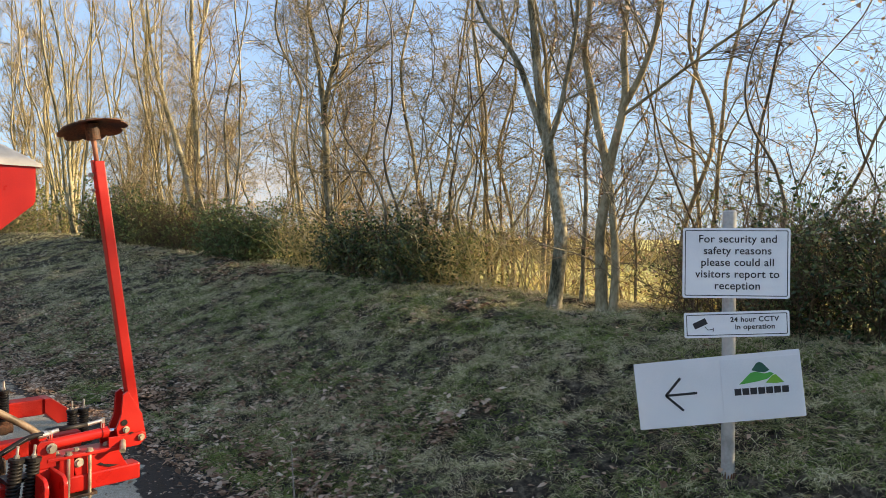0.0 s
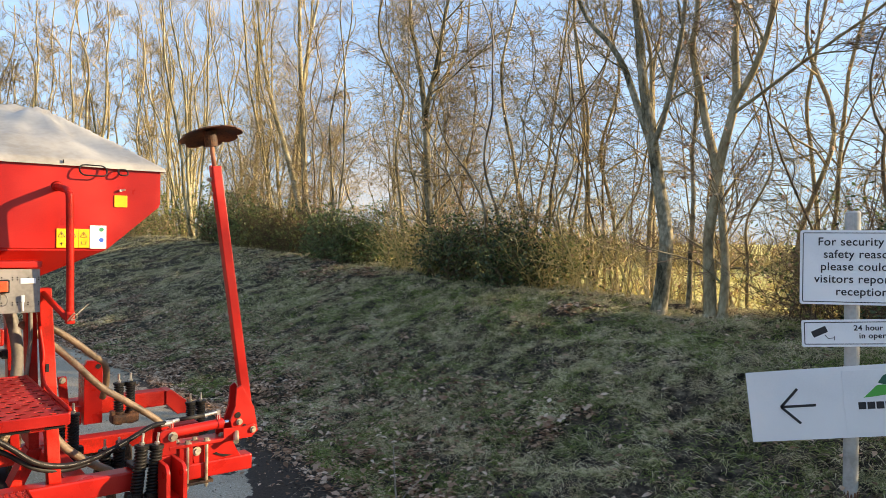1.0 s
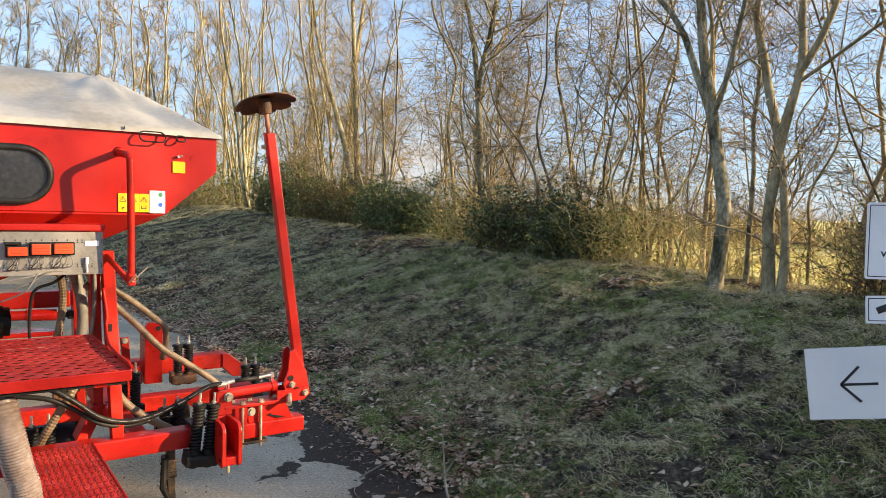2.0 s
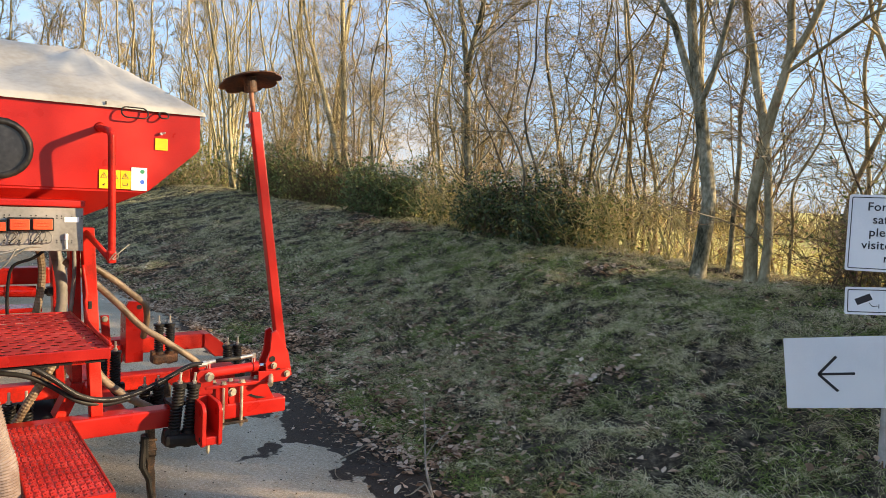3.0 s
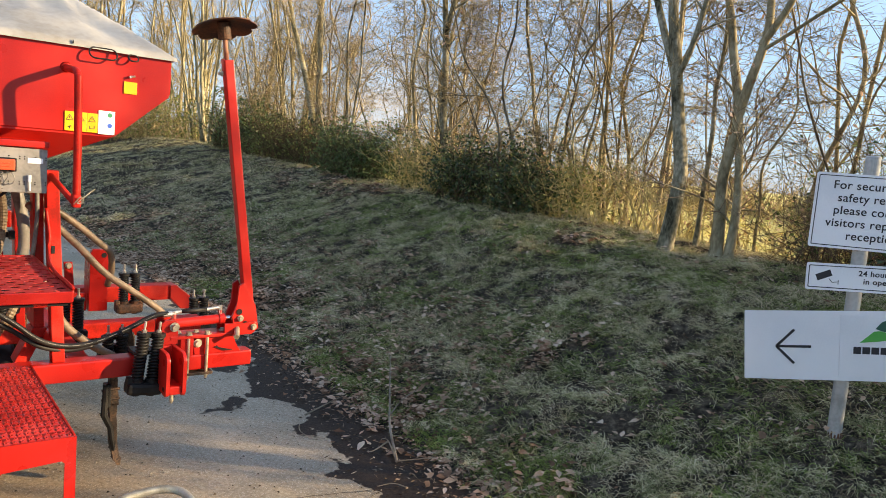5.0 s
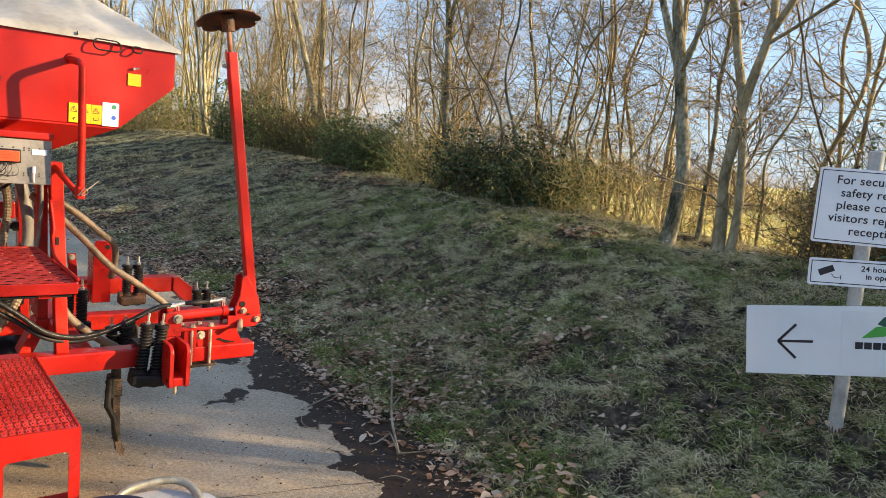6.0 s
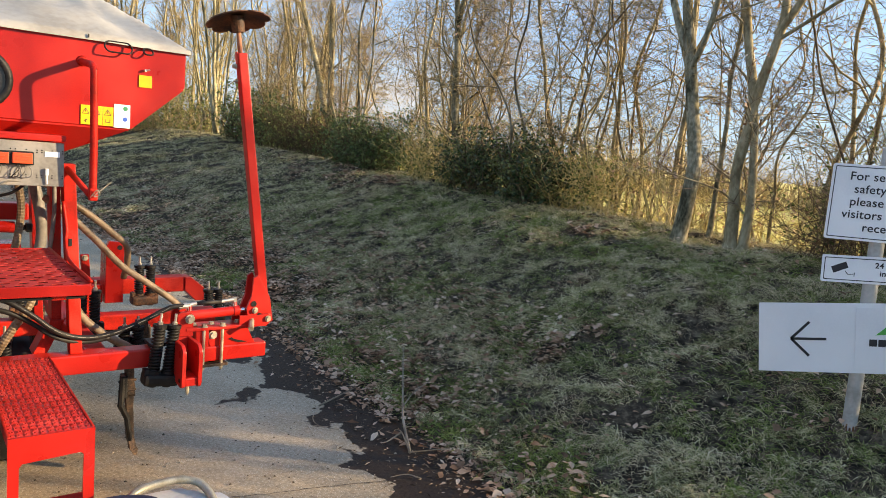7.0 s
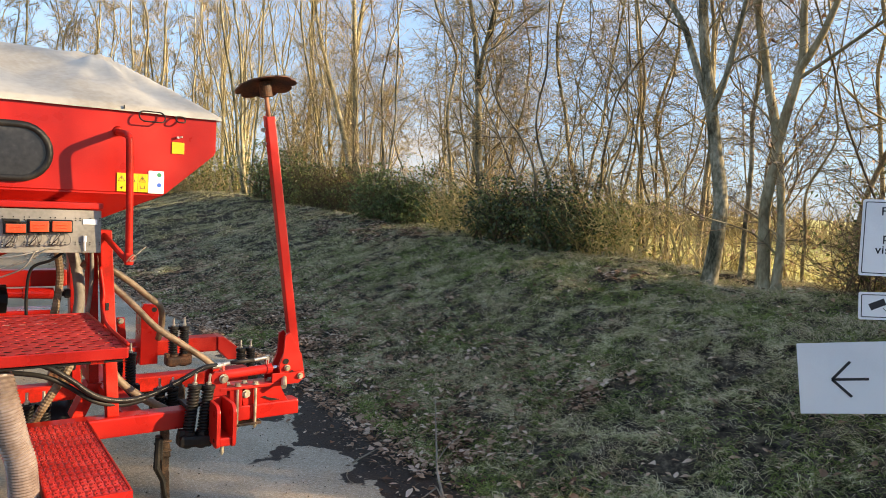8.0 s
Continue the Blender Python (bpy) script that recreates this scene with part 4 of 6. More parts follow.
box(bm, -0.80, -0.77, 0.76, 0.80, 0.31, 0.66, 0.004)
part("wheel_arm", bm, TINE, wheel)

# tower bracket
bm = bmesh.new()
prism(bm, [(-0.452, 0.70), (-0.366, 0.70), (-0.366, 0.985), (-0.376, 1.012), (-0.44, 1.018), (-0.452, 0.99)], 1, 0.84, 0.875, 0.003)
box(bm, -0.452, -0.43, 0.875, 0.96, 0.70, 0.985, 0.003)
tower = part("tower_bracket", bm, RED, drill, "tall red bracket with a drilled eye")
bm = bmesh.new()
rod(bm, (-0.388, 0.838, 0.985), (-0.388, 0.843, 0.985), 0.0125, 16)
part("eye", bm, BLACK, tower)
bm = bmesh.new()
box(bm, -0.54, -0.46, 0.86, 0.89, 0.70, 0.79, 0.003)
box(bm, -0.56, -0.51, 0.60, 1.12, 0.66, 0.70, 0.003)
part("bracket", bm, RED_WORN, drill)
bm = bmesh.new()
prism(bm, [(-0.60, 0.72), (-0.565, 0.72), (-0.59, 1.0), (-0.625, 1.0)], 1, 0.55, 0.575, 0.003)
part("lever", bm, RED_WORN, drill, "dark red lever with bolt")
bm = bmesh.new()
bolt(bm, (-0.607, 0.55, 0.985), (0, -1, 0), 0.010, 0.009)
part("bolt", bm, GOLD_ZINC, drill)

# clevis on the toolbar
bm = bmesh.new()
box(bm, -0.382, -0.330, -0.214, -0.10, 0.583, 0.618, 0.006)
box(bm, -0.382, -0.330, -0.075, -0.050, 0.585, 0.75, 0.003)
clevis = part("clevis", bm, RED, drill, "red double-plate clevis with a pin")
for x in (-0.389, -0.324):
    bm = bmesh.new()
    prism(bm, [(-0.05, 0.60), (-0.10, 0.592)] + arc(-0.200, 0.598, 0.022, 270, 180, 5) + arc(-0.186, 0.716, 0.036, 180, 90, 7) + [(-0.05, 0.752)], 0, x - 0.0075, x + 0.0075, 0.003)
    plate = part("side_plate", bm, RED, clevis)
    for y, z, r, mat in ((-0.186, 0.713, 0.0145, RED_WORN), (-0.19, 0.605, 0.0095, BLACK)):
        bm = bmesh.new()
        rod(bm, (x - 0.0085, y, z), (x + 0.0085, y, z), r, 16)
        part("pin_hole", bm, mat, plate)
bm = bmesh.new()
add_tube(bm, [(-0.366, -0.195, 0.59), (-0.365, -0.197, 0.556), (-0.365, -0.197, 0.545)], [0.008, 0.008, 0.003], 10)
part("pin", bm, GOLD_ZINC, clevis)

# ---- marker arm ----
bm = bmesh.new()
box(bm, -0.335, -0.035, -0.065, 0.04, 0.768, 0.782, 0.003)
prism(bm, [(-0.225, 0.69), (-0.02, 0.69), (-0.05, 0.735), (-0.06, 0.768), (-0.215, 0.768), (-0.235, 0.735)], 1, -0.045, 0.02, 0.003)
box(bm, -0.29, -0.235, -0.055, 0.035, 0.69, 0.77, 0.003)
saddle = part("marker_saddle", bm, RED, drill, "red marker bracket bolted on the toolbar")
for y in (-0.062, 0.022):
    bm = bmesh.new()
    prism(bm, [(-0.372, 0.75), (-0.305, 0.75), (-0.305, 0.835), (-0.315, 0.852), (-0.36, 0.852), (-0.372, 0.84)], 1, y, y + 0.012, 0.002)
    part("ear_plate", bm, RED, saddle)
    bm = bmesh.new()
    prism(bm, [(-0.105, 0.768), (0.02, 0.768), (0.045, 0.79), (0.045, 0.815), (0.03, 0.824), (-0.02, 0.818), (-0.105, 0.822)], 1, y, y + 0.012, 0.002)
    part("ear_plate", bm, RED, saddle)
def one_bolt(base, way, r, head, parent):
    bm = bmesh.new()
    bolt(bm, base, way, r, head)
    return part("bolt", bm, GOLD_ZINC, parent)


one_bolt((-0.322, -0.066, 0.824), (0, -1, 0), 0.014, 0.016, saddle)
one_bolt((0.025, -0.066, 0.802), (0, -1, 0), 0.010, 0.008, saddle)
one_bolt((-0.215, -0.046, 0.742), (0, -1, 0), 0.013, 0.01, saddle)
for x in (-0.29, -0.215, -0.10):
    one_bolt((x, -0.02, 0.783), (0, 0, 1), 0.010, 0.009, saddle)
bm = bmesh.new()
rod(bm, (-0.07, -0.11, 0.772), (-0.045, -0.05, 0.80), 0.012, 10)
part("locking_pin", bm, GOLD_ZINC, saddle)
for x in (-0.258, -0.178):
    bm = bmesh.new()
    rod(bm, (x, -0.058, 0.60), (x, -0.058, 0.79), 0.0068, 10)
    bolt(bm, (x, -0.058, 0.783), (0, 0, 1), 0.011, 0.01)
    add_tube(bm, [(x, -0.058, 0.605), (x, -0.058, 0.588)], [0.011, 0.002], 8)
    part("clamp_bolt", bm, GOLD_ZINC, saddle)
bm = bmesh.new()
box(bm, -0.29, -0.15, -0.066, 0.04, 0.606, 0.618, 0.002)
part("clamp_plate", bm, TINE, saddle)
bm = bmesh.new()
prism(bm, [(-0.10, 0.70), (-0.06, 0.70), (-0.12, 0.716), (-0.13, 0.724), (-0.145, 0.72)], 1, -0.05, -0.046, 0.0)
part("slot", bm, BLACK, saddle)

ARM = radians(-8.3)
PIV = Vector((0.025, -0.015, 0.802))


def on_arm(p, q=0.0, y=0.0):
    """A place p metres along the raised arm and q metres to its outer side."""
    return PIV + Vector((math.sin(ARM) * p + math.cos(ARM) * q, y, math.cos(ARM) * p - math.sin(ARM) * q))


def arm_box(bm, p0, p1, q0, q1, y0, y1, bevel=0.004):
    m = Matrix.Translation(PIV) @ Matrix.Rotation(ARM, 4, "Y")
    tmp = bmesh.new()
    box(tmp, q0, q1, y0, y1, p0, p1, bevel)
    tmp.transform(m)
    me = bpy.data.meshes.new("tmp")
    tmp.to_mesh(me)
    tmp.free()
    bm.from_mesh(me)
    bpy.data.meshes.remove(me)


def arm_prism(bm, outline, y0, y1):
    prism(bm, [((PIV + Vector((math.sin(ARM) * p + math.cos(ARM) * q, 0, math.cos(ARM) * p - math.sin(ARM) * q))).x,
                (PIV + Vector((math.sin(ARM) * p + math.cos(ARM) * q, 0, math.cos(ARM) * p - math.sin(ARM) * q))).z) for q, p in outline], 1, y0, y1, 0.0015)


bm = bmesh.new()
arm_box(bm, 0.03, 1.150, -0.018, 0.021, -0.026, 0.016, 0.004)
arm_box(bm, 1.105, 1.155, -0.021, -0.016, -0.016, 0.010, 0.002)
arm = part("marker_arm", bm, RED, drill, "long square red marker arm raised upright")
bm = bmesh.new()
arm_prism(bm, [(-0.085, 0.02), (-0.085, 0.06), (-0.056, 0.11), (-0.040, 0.19), (-0.018, 0.20), (0.026, 0.09), (0.03, -0.02), (-0.02, -0.02)], -0.046, -0.034)
part("lug", bm, RED, arm)
bm = bmesh.new()
arm_prism(bm, [(-0.085, 0.02), (-0.085, 0.06), (-0.056, 0.11), (-0.040, 0.19), (-0.018, 0.20), (0.026, 0.09), (0.03, -0.02), (-0.02, -0.02)], 0.024, 0.036)
part("lug", bm, RED, arm)
for p, q, r in ((0.075, -0.052, 0.013), (0.02, -0.03, 0.009)):
    bm = bmesh.new()
    a = on_arm(p, q, -0.033)
    rod(bm, a + Vector((0, 0, 0)), a + Vector((0, -0.0015, 0)), r, 14)
    part("lug_hole", bm, BLACK, arm)
one_bolt(on_arm(0.045, -0.05, -0.034), (0, -1, 0), 0.010, 0.01, arm)
one_bolt(on_arm(1.095, -0.024), (-1, 0, 0), 0.008, 0.012, arm)
one_bolt(on_arm(1.035, -0.024), (-1, 0, 0), 0.006, 0.008, arm)
bm = bmesh.new()
rod(bm, on_arm(1.14), on_arm(1.255), 0.0095, 12)
part("stub_axle", bm, material("light_rust", [(0.16, 0.06, 0.035), (0.30, 0.12, 0.07), (0.38, 0.18, 0.11)], (0.6, 0.8), scale=18, fine=150, bump=0.3, depth=0.002), arm, "rusty stub axle", smooth=True)
bm = bmesh.new()
rod(bm, on_arm(1.235), on_arm(1.30), 0.027, 18)
part("disc_hub", bm, RUST, arm, "rusty bearing hub")
verts, faces = [], []
RINGS, SEGS = 7, 96
axis_p = on_arm(1.0) - on_arm(0.0)
side_q = on_arm(0, 1) - on_arm(0)
TILT = Matrix.Rotation(radians(-15), 3, side_q)  # the disc is set askew on its axle
side_y = TILT @ Vector((0, 1, 0))
disc_up = TILT @ axis_p
for sheet in (0.0, 0.005):
    for i in range(RINGS + 1):
        for j in range(SEGS):
            a = 2 * math.pi * j / SEGS
            notch = 1 - 0.13 * (1 - abs(math.sin(a * 4.0)) ** 0.55)
            r = 0.132 * i / RINGS * (1 - (1 - notch) * smoothstep(0.55, 1.0, i / RINGS))
            dish = 1.305 - 0.034 * (r / 0.132) ** 1.6 + sheet
            verts.append(PIV + axis_p * 1.295 + disc_up * (dish - 1.295) + (side_q * math.cos(a) + side_y * math.sin(a)) * max(r, 0.001))
off = (RINGS + 1) * SEGS
for k in (0, off):
    for i in range(RINGS):
        for j in range(SEGS):
            j2 = (j + 1) % SEGS
            faces.append((k + i * SEGS + j, k + i * SEGS + j2, k + (i + 1) * SEGS + j2, k + (i + 1) * SEGS + j))
for j in range(SEGS):
    j2 = (j + 1) % SEGS
    faces.append((RINGS * SEGS + j, RINGS * SEGS + j2, off + RINGS * SEGS + j2, off + RINGS * SEGS + j))
raw_part("marker_disc", verts, faces, RUST, arm, "rusty notched marker disc", smooth=False)

# the ram that folds the arm
lug_eye = on_arm(0.045, -0.05)
a, b = Vector((-0.322, -0.015, 0.826)), Vector(lug_eye)
d = (b - a).normalized()
bm = bmesh.new()
rod(bm, a - d * 0.02, a + d * 0.225, 0.0205, 18)
rod(bm, a + d * 0.205, a + d * 0.229, 0.0235, 18)
rod(bm, a + d * 0.0, a + d * 0.016, 0.0235, 18)
for q in (0.012, 0.21):
    p = a + d * q + Vector((0, 0, 0.02))
    rod(bm, p - Vector((0, 0, 0.004)), p + Vector((0, 0, 0.02)), 0.009, 10)
ram = part("marker_ram", bm, RED, drill, "red hydraulic ram of the marker arm")
bm = bmesh.new()
rod(bm, a + d * 0.225, b, 0.009, 14)
part("piston_rod", bm, CHROME, ram, "bright chrome rod", smooth=True)
bm = bmesh.new()
p0, p1 = a + d * 0.012 + Vector((0, 0, 0.047)), a + d * 0.21 + Vector((0, 0, 0.052))
add_tube(bm, [p0 + Vector((-0.012, 0, -0.003)), p0 + Vector((0.03, 0, 0.004))], 0.0085, 8)
add_tube(bm, [p0 + Vector((0, 0, -0.03)), p0 + Vector((0, 0, 0.006))], 0.0095, 6)
part("hose_fitting", bm, ZINC, ram)
bm = bmesh.new()
add_tube(bm, [p1 + Vector((0, 0, -0.035)), p1 + Vector((0, 0, 0.008))], 0.0095, 6)
add_tube(bm, [p1 + Vector((-0.06, 0, -0.008)), p1 + Vector((0.004, 0, 0))], 0.0075, 8)
part("hose_fitting", bm, ZINC, ram)
bm = bmesh.new()
add_tube(bm, [p0 + Vector((0.03, 0, 0.004)), p1 + Vector((-0.06, 0, -0.008))], 0.0082, 10)
part("hose", bm, RUBBER, ram, smooth=True)
bm = bmesh.new()
add_tube(bm, smooth_path([p0 + Vector((-0.01, 0, -0.003)), (-0.394, -0.02, 0.866), (-0.505, -0.02, 0.814), (-0.611, -0.02, 0.775), (-0.714, -0.03, 0.768), (-0.814, -0.045, 0.803),
                          (-0.909, -0.05, 0.882), (-1.0, -0.04, 0.939), (-1.15, 0.0, 0.97)], 7), 0.0105, 10)
HOSE_WAY = smooth_path([(-0.394, -0.02, 0.866), (-0.505, -0.02, 0.814), (-0.611, -0.02, 0.775), (-0.714, -0.03, 0.768), (-0.814, -0.045, 0.803), (-0.909, -0.05, 0.882), (-1.0, -0.04, 0.939)], 7)
hyd = part("hydraulic_hose", bm, RUBBER, drill, "black hydraulic hose with crimped ends", smooth=True)
bm = bmesh.new()
add_tube(bm, [p0 + Vector((-0.045, 0, -0.007)), p0 + Vector((-0.01, 0, -0.003))], 0.0125, 10)
part("crimp", bm, ZINC, hyd)
bm = bmesh.new()
for i in range(0, len(HOSE_WAY) - 3, 3):
    add_tube(bm, [p + Vector((0, -0.0095, 0.0035)) for p in HOSE_WAY[i:i + 3]], 0.0013, 5)
part("pale_line", bm, PLATE, hyd, "broken pale line along the hose", kind="stuff")
bm = bmesh.new()
add_tube(bm, smooth_path([(-0.62, -0.012, 0.757), (-0.714, -0.018, 0.748), (-0.814, -0.03, 0.778), (-0.909, -0.03, 0.848), (-1.0, -0.03, 0.896), (-1.15, 0.0, 0.92)], 7), 0.0095, 10)
part("second_hose", bm, RUBBER, hyd, smooth=True)
for x, z, ang in ((-0.52, 0.806, 30), (-0.9, 0.876, 130)):
    bm = bmesh.new()
    add_tube(bm, [(x - 0.004, -0.025 - (0.02 if x < -0.8 else 0), z - 0.004), (x + 0.004, -0.025 - (0.02 if x < -0.8 else 0), z + 0.0005)], 0.0135, 10)
    part("cable_tie", bm, BLACK, hyd)


# ---- seed hoses ----
def hose(points, r, mat, name="seed_hose", label="dusty beige seed hose", rib=0.0):
    pts = smooth_path(points, 8)
    bm = bmesh.new()
    if rib:
        total = sum((b - a).length for a, b in zip(pts, pts[1:]))
        fine, n = [], int(total / rib) * 2
        acc, i = 0.0, 0
        for k in range(n + 1):
            want = total * k / n
            while i < len(pts) - 2 and acc + (pts[i + 1] - pts[i]).length < want:
                acc += (pts[i + 1] - pts[i]).length
                i += 1
            seg = (pts[i + 1] - pts[i])
            fine.append(pts[i] + seg * ((want - acc) / seg.length))
        add_tube(bm, fine, [r * (1.0 if k % 2 else 0.90) for k in range(n + 1)], 26 if r > 0.02 else 10, True)
    else:
        add_tube(bm, pts, r, 10)
    return part(name, bm, mat, drill, label, smooth=not rib)


hose([(-0.84, 0.10, 1.30), (-0.738, 0.15, 1.218), (-0.646, 0.15, 1.127), (-0.546, 0.15, 1.019), (-0.441, 0.15, 0.942), (-0.32, 0.14, 0.85), (-0.27, 0.14, 0.78), (-0.26, 0.18, 0.68)], 0.0145, BEIGE_HOSE)
hose([(-0.84, 0.25, 1.36), (-0.712, 0.30, 1.264), (-0.617, 0.32, 1.195), (-0.536, 0.33, 1.125), (-0.478, 0.36, 1.075), (-0.455, 0.42, 0.99), (-0.45, 0.5, 0.90)], 0.0145, BEIGE_HOSE)
hose([(-0.80, 0.16, 1.05), (-0.75, 0.15, 0.931), (-0.693, 0.15, 0.81), (-0.593, 0.15, 0.718), (-0.50, 0.17, 0.655), (-0.46, 0.22, 0.60)], 0.0165, BEIGE_HOSE)
hose([(-0.88, 0.2, 1.40), (-0.85, 0.2, 1.28), (-0.835, 0.2, 1.15), (-0.85, 0.22, 1.0), (-0.86, 0.25, 0.85)], 0.022, GREY_HOSE, label="grey air hose hanging behind the upright")
hose([(-0.92, 0.3, 1.40), (-0.895, 0.3, 1.25), (-0.91, 0.3, 1.1), (-0.945, 0.3, 0.98)], 0.016, BEIGE_HOSE, label="ribbed dusty hose", rib=0.012)
hose([(-0.83, -0.02, 1.38), (-0.825, 0.0, 1.25), (-0.83, 0.05, 1.1)], 0.008, GREY_HOSE, label="thin grey hose")
hose([(-0.86, 0.06, 1.0), (-0.90, 0.02, 0.90), (-0.96, 0.02, 0.80), (-1.01, 0.04, 0.70), (-1.03, 0.08, 0.6)], 0.017, BEIGE_HOSE, label="ribbed dusty hose", rib=0.012)
hose([(-1.35, -0.3, 1.03), (-1.26, -0.5, 1.06), (-1.185, -0.66, 1.06), (-1.162, -0.70, 0.99), (-1.136, -0.70, 0.866), (-1.117, -0.70, 0.796), (-1.108, -0.69, 0.65), (-1.11, -0.66, 0.5), (-1.14, -0.55, 0.35), (-1.25, -0.3, 0.3)],
     0.041, CLEAR_HOSE, "ribbed_hose", "wide cloudy ribbed suction hose", rib=0.009)
# small dirt-caked fittings below the beam
for x, y, z in ((-0.40, 0.34, 0.70), (-0.37, 0.4, 0.66), (-0.42, 0.7, 0.62), (-0.45, 0.78, 0.6)):
    bm = bmesh.new()
    box(bm, x - 0.03, x + 0.02, y - 0.02, y + 0.03, z - 0.04, z + 0.03, 0.01)
    part("seed_outlet", bm, TINE, drill)

# ---- white guard with a tube handle, standing close by ----
guard = thing("guard", DRILL @ pose(-0.643, -1.131, 0), "white rounded machine guard with bent zinc tube handle", "machine guard")
bm = bmesh.new()
prism(bm, [(-0.05 + 0.20 * math.copysign(abs(math.cos(a)) ** 0.7, math.cos(a)), 0.035 + 0.21 * math.copysign(abs(math.sin(a)) ** 0.7, math.sin(a))) for a in [2 * math.pi * i / 40 for i in range(40)]], 2, 0.0, 0.503, 0.02)
shell = part("shell", bm, DUSTY_WHITE, guard, smooth=False)
bm = bmesh.new()
add_tube(bm, smooth_path([(-0.13, 0.05, 0.47), (-0.13, 0.17, 0.50), (-0.10, 0.225, 0.525), (0.0, 0.235, 0.535), (0.07, 0.215, 0.53), (0.095, 0.15, 0.515), (0.095, 0.05, 0.48)], 7), 0.0125, 12)
part("tube_handle", bm, GOLD_ZINC, guard, "bent yellow-zinc tube handle", smooth=True)
bm = bmesh.new()
bolt(bm, (0.03, 0.15, 0.503), (0, 0, 1), 0.013, 0.008)
part("bolt", bm, ZINC, guard)
bm = bmesh.new()
add_tube(bm, smooth_path([(-0.33, 0.05, 0.44), (-0.27, 0.17, 0.485), (-0.20, 0.225, 0.505), (-0.12, 0.205, 0.512), (-0.06, 0.14, 0.515), (-0.05, 0.0, 0.51)], 6), 0.018, 12)
part("hose", bm, NAVY, guard, "dark navy sleeved hose", smooth=True)


# ---- sign post ----
def letters(body, size, spacing, bold):
    cu = bpy.data.curves.new("lettering", "FONT")
    cu.body, cu.size, cu.align_x, cu.align_y, cu.extrude, cu.space_character, cu.offset = body, size, "LEFT", "CENTER", 0.0006, spacing, bold
    tmp = bpy.data.objects.new("lettering", cu)
    scene.collection.objects.link(tmp)
    me = bpy.data.meshes.new_from_object(tmp.evaluated_get(bpy.context.evaluated_depsgraph_get()))
    bpy.data.objects.remove(tmp)
    return me, max(v.co.x for v in me.vertices)


def flat_text(body, size, mat, parent, m, name="word", spacing=1.0, bold=0.0):
    """A centred line of lettering, word by word."""
    total = letters(body, size, spacing, bold)[1]
    words = body.split(" ")
    for i in range(len(words)):
        me, own = letters(words[i], size, spacing, bold)
        end = letters(" ".join(words[:i + 1]), size, spacing, bold)[1]
        me.name = name
        me.materials.clear()
        me.materials.append(mat)
        ob = new(name, me)
        ob.parent = parent
        ob.matrix_local = m @ Matrix.Translation((end - own - total / 2, 0, 0))


FACE = Matrix.Rotation(math.pi / 2, 4, "X")  # flat lettering turned upright, towards the road
post_s, post_w = bank_coords(1.505, 3.62)
post_z = bank_height(post_s, post_w)
signpost = thing("signpost", pose(1.505, 3.62, post_z), "grey steel post carrying three white signs on a bank", "signpost")


def sp(x, y, z):
    return (x - 1.505, y - 3.62, z - post_z)


bm = bmesh.new()
add_tube(bm, [sp(1.509, 3.622, post_z - 0.25), sp(1.488, 3.622, 1.806)], 0.034, 24)
add_tube(bm, [sp(1.488, 3.622, 1.806), sp(1.4879, 3.622, 1.812)], [0.034, 0.030], 24)
part("post", bm, POST, signpost, "galvanised round steel post, rusty at its foot", smooth=False)
bm = bmesh.new()
for i in range(14):
    a = 2 * math.pi * i / 14
    h = 0.012 + 0.008 * math.sin(i * 2.3)
    add_tube(bm, [sp(1.508 + 0.0342 * math.cos(a), 3.622 + 0.0342 * math.sin(a), post_z - 0.05), sp(1.508 + 0.0344 * math.cos(a), 3.622 + 0.0344 * math.sin(a), post_z + h)], [0.009, 0.004], 5)
part("rust_collar", bm, RUST, signpost)


def panel_outline(w, h, r, n=5):
    return arc(w / 2 - r, h / 2 - r, r, 0, 90, n) + arc(-w / 2 + r, h / 2 - r, r, 90, 180, n) + arc(-w / 2 + r, -h / 2 + r, r, 180, 270, n) + arc(w / 2 - r, -h / 2 + r, r, 270, 360, n)


def sign_panel(name, cx, cz, w, h, r, tilt, label, y=3.58, border=True, mat=WHITE):
    bm = bmesh.new()
    prism(bm, panel_outline(w, h, r), 1, 0.0, 0.003)
    ob = part(name, bm, mat, signpost, label)
    ob.matrix_local = Matrix.Translation(sp(cx, y, cz)) @ Matrix.Rotation(radians(-tilt), 4, "Y")
    if border:
        bm = bmesh.new()
        o, q = panel_outline(w - 0.022, h - 0.022, r * 0.6), panel_outline(w - 0.030, h - 0.030, r * 0.45)
        vo = [bm.verts.new((x, -0.0008, z)) for x, z in o]
        vq = [bm.verts.new((x, -0.0008, z)) for x, z in q]
        for i in range(len(o)):
            bm.faces.new((vo[i], vo[(i + 1) % len(o)], vq[(i + 1) % len(o)], vq[i]))
        got = bmesh.ops.extrude_face_region(bm, geom=list(bm.faces))
        bmesh.ops.translate(bm, vec=(0, 0.0006, 0), verts=[v for v in got["geom"] if isinstance(v, bmesh.types.BMVert)])
        part("border", bm, INK, ob)
    for dz in (-0.3, 0.3):
        bm = bmesh.new()
        box(bm, -0.05 - cx + 1.497, 0.05 - cx + 1.497, 0.003, 0.009, dz * h - 0.012, dz * h + 0.012, 0.002)
        part("bracket", bm, POST, ob)
    return ob


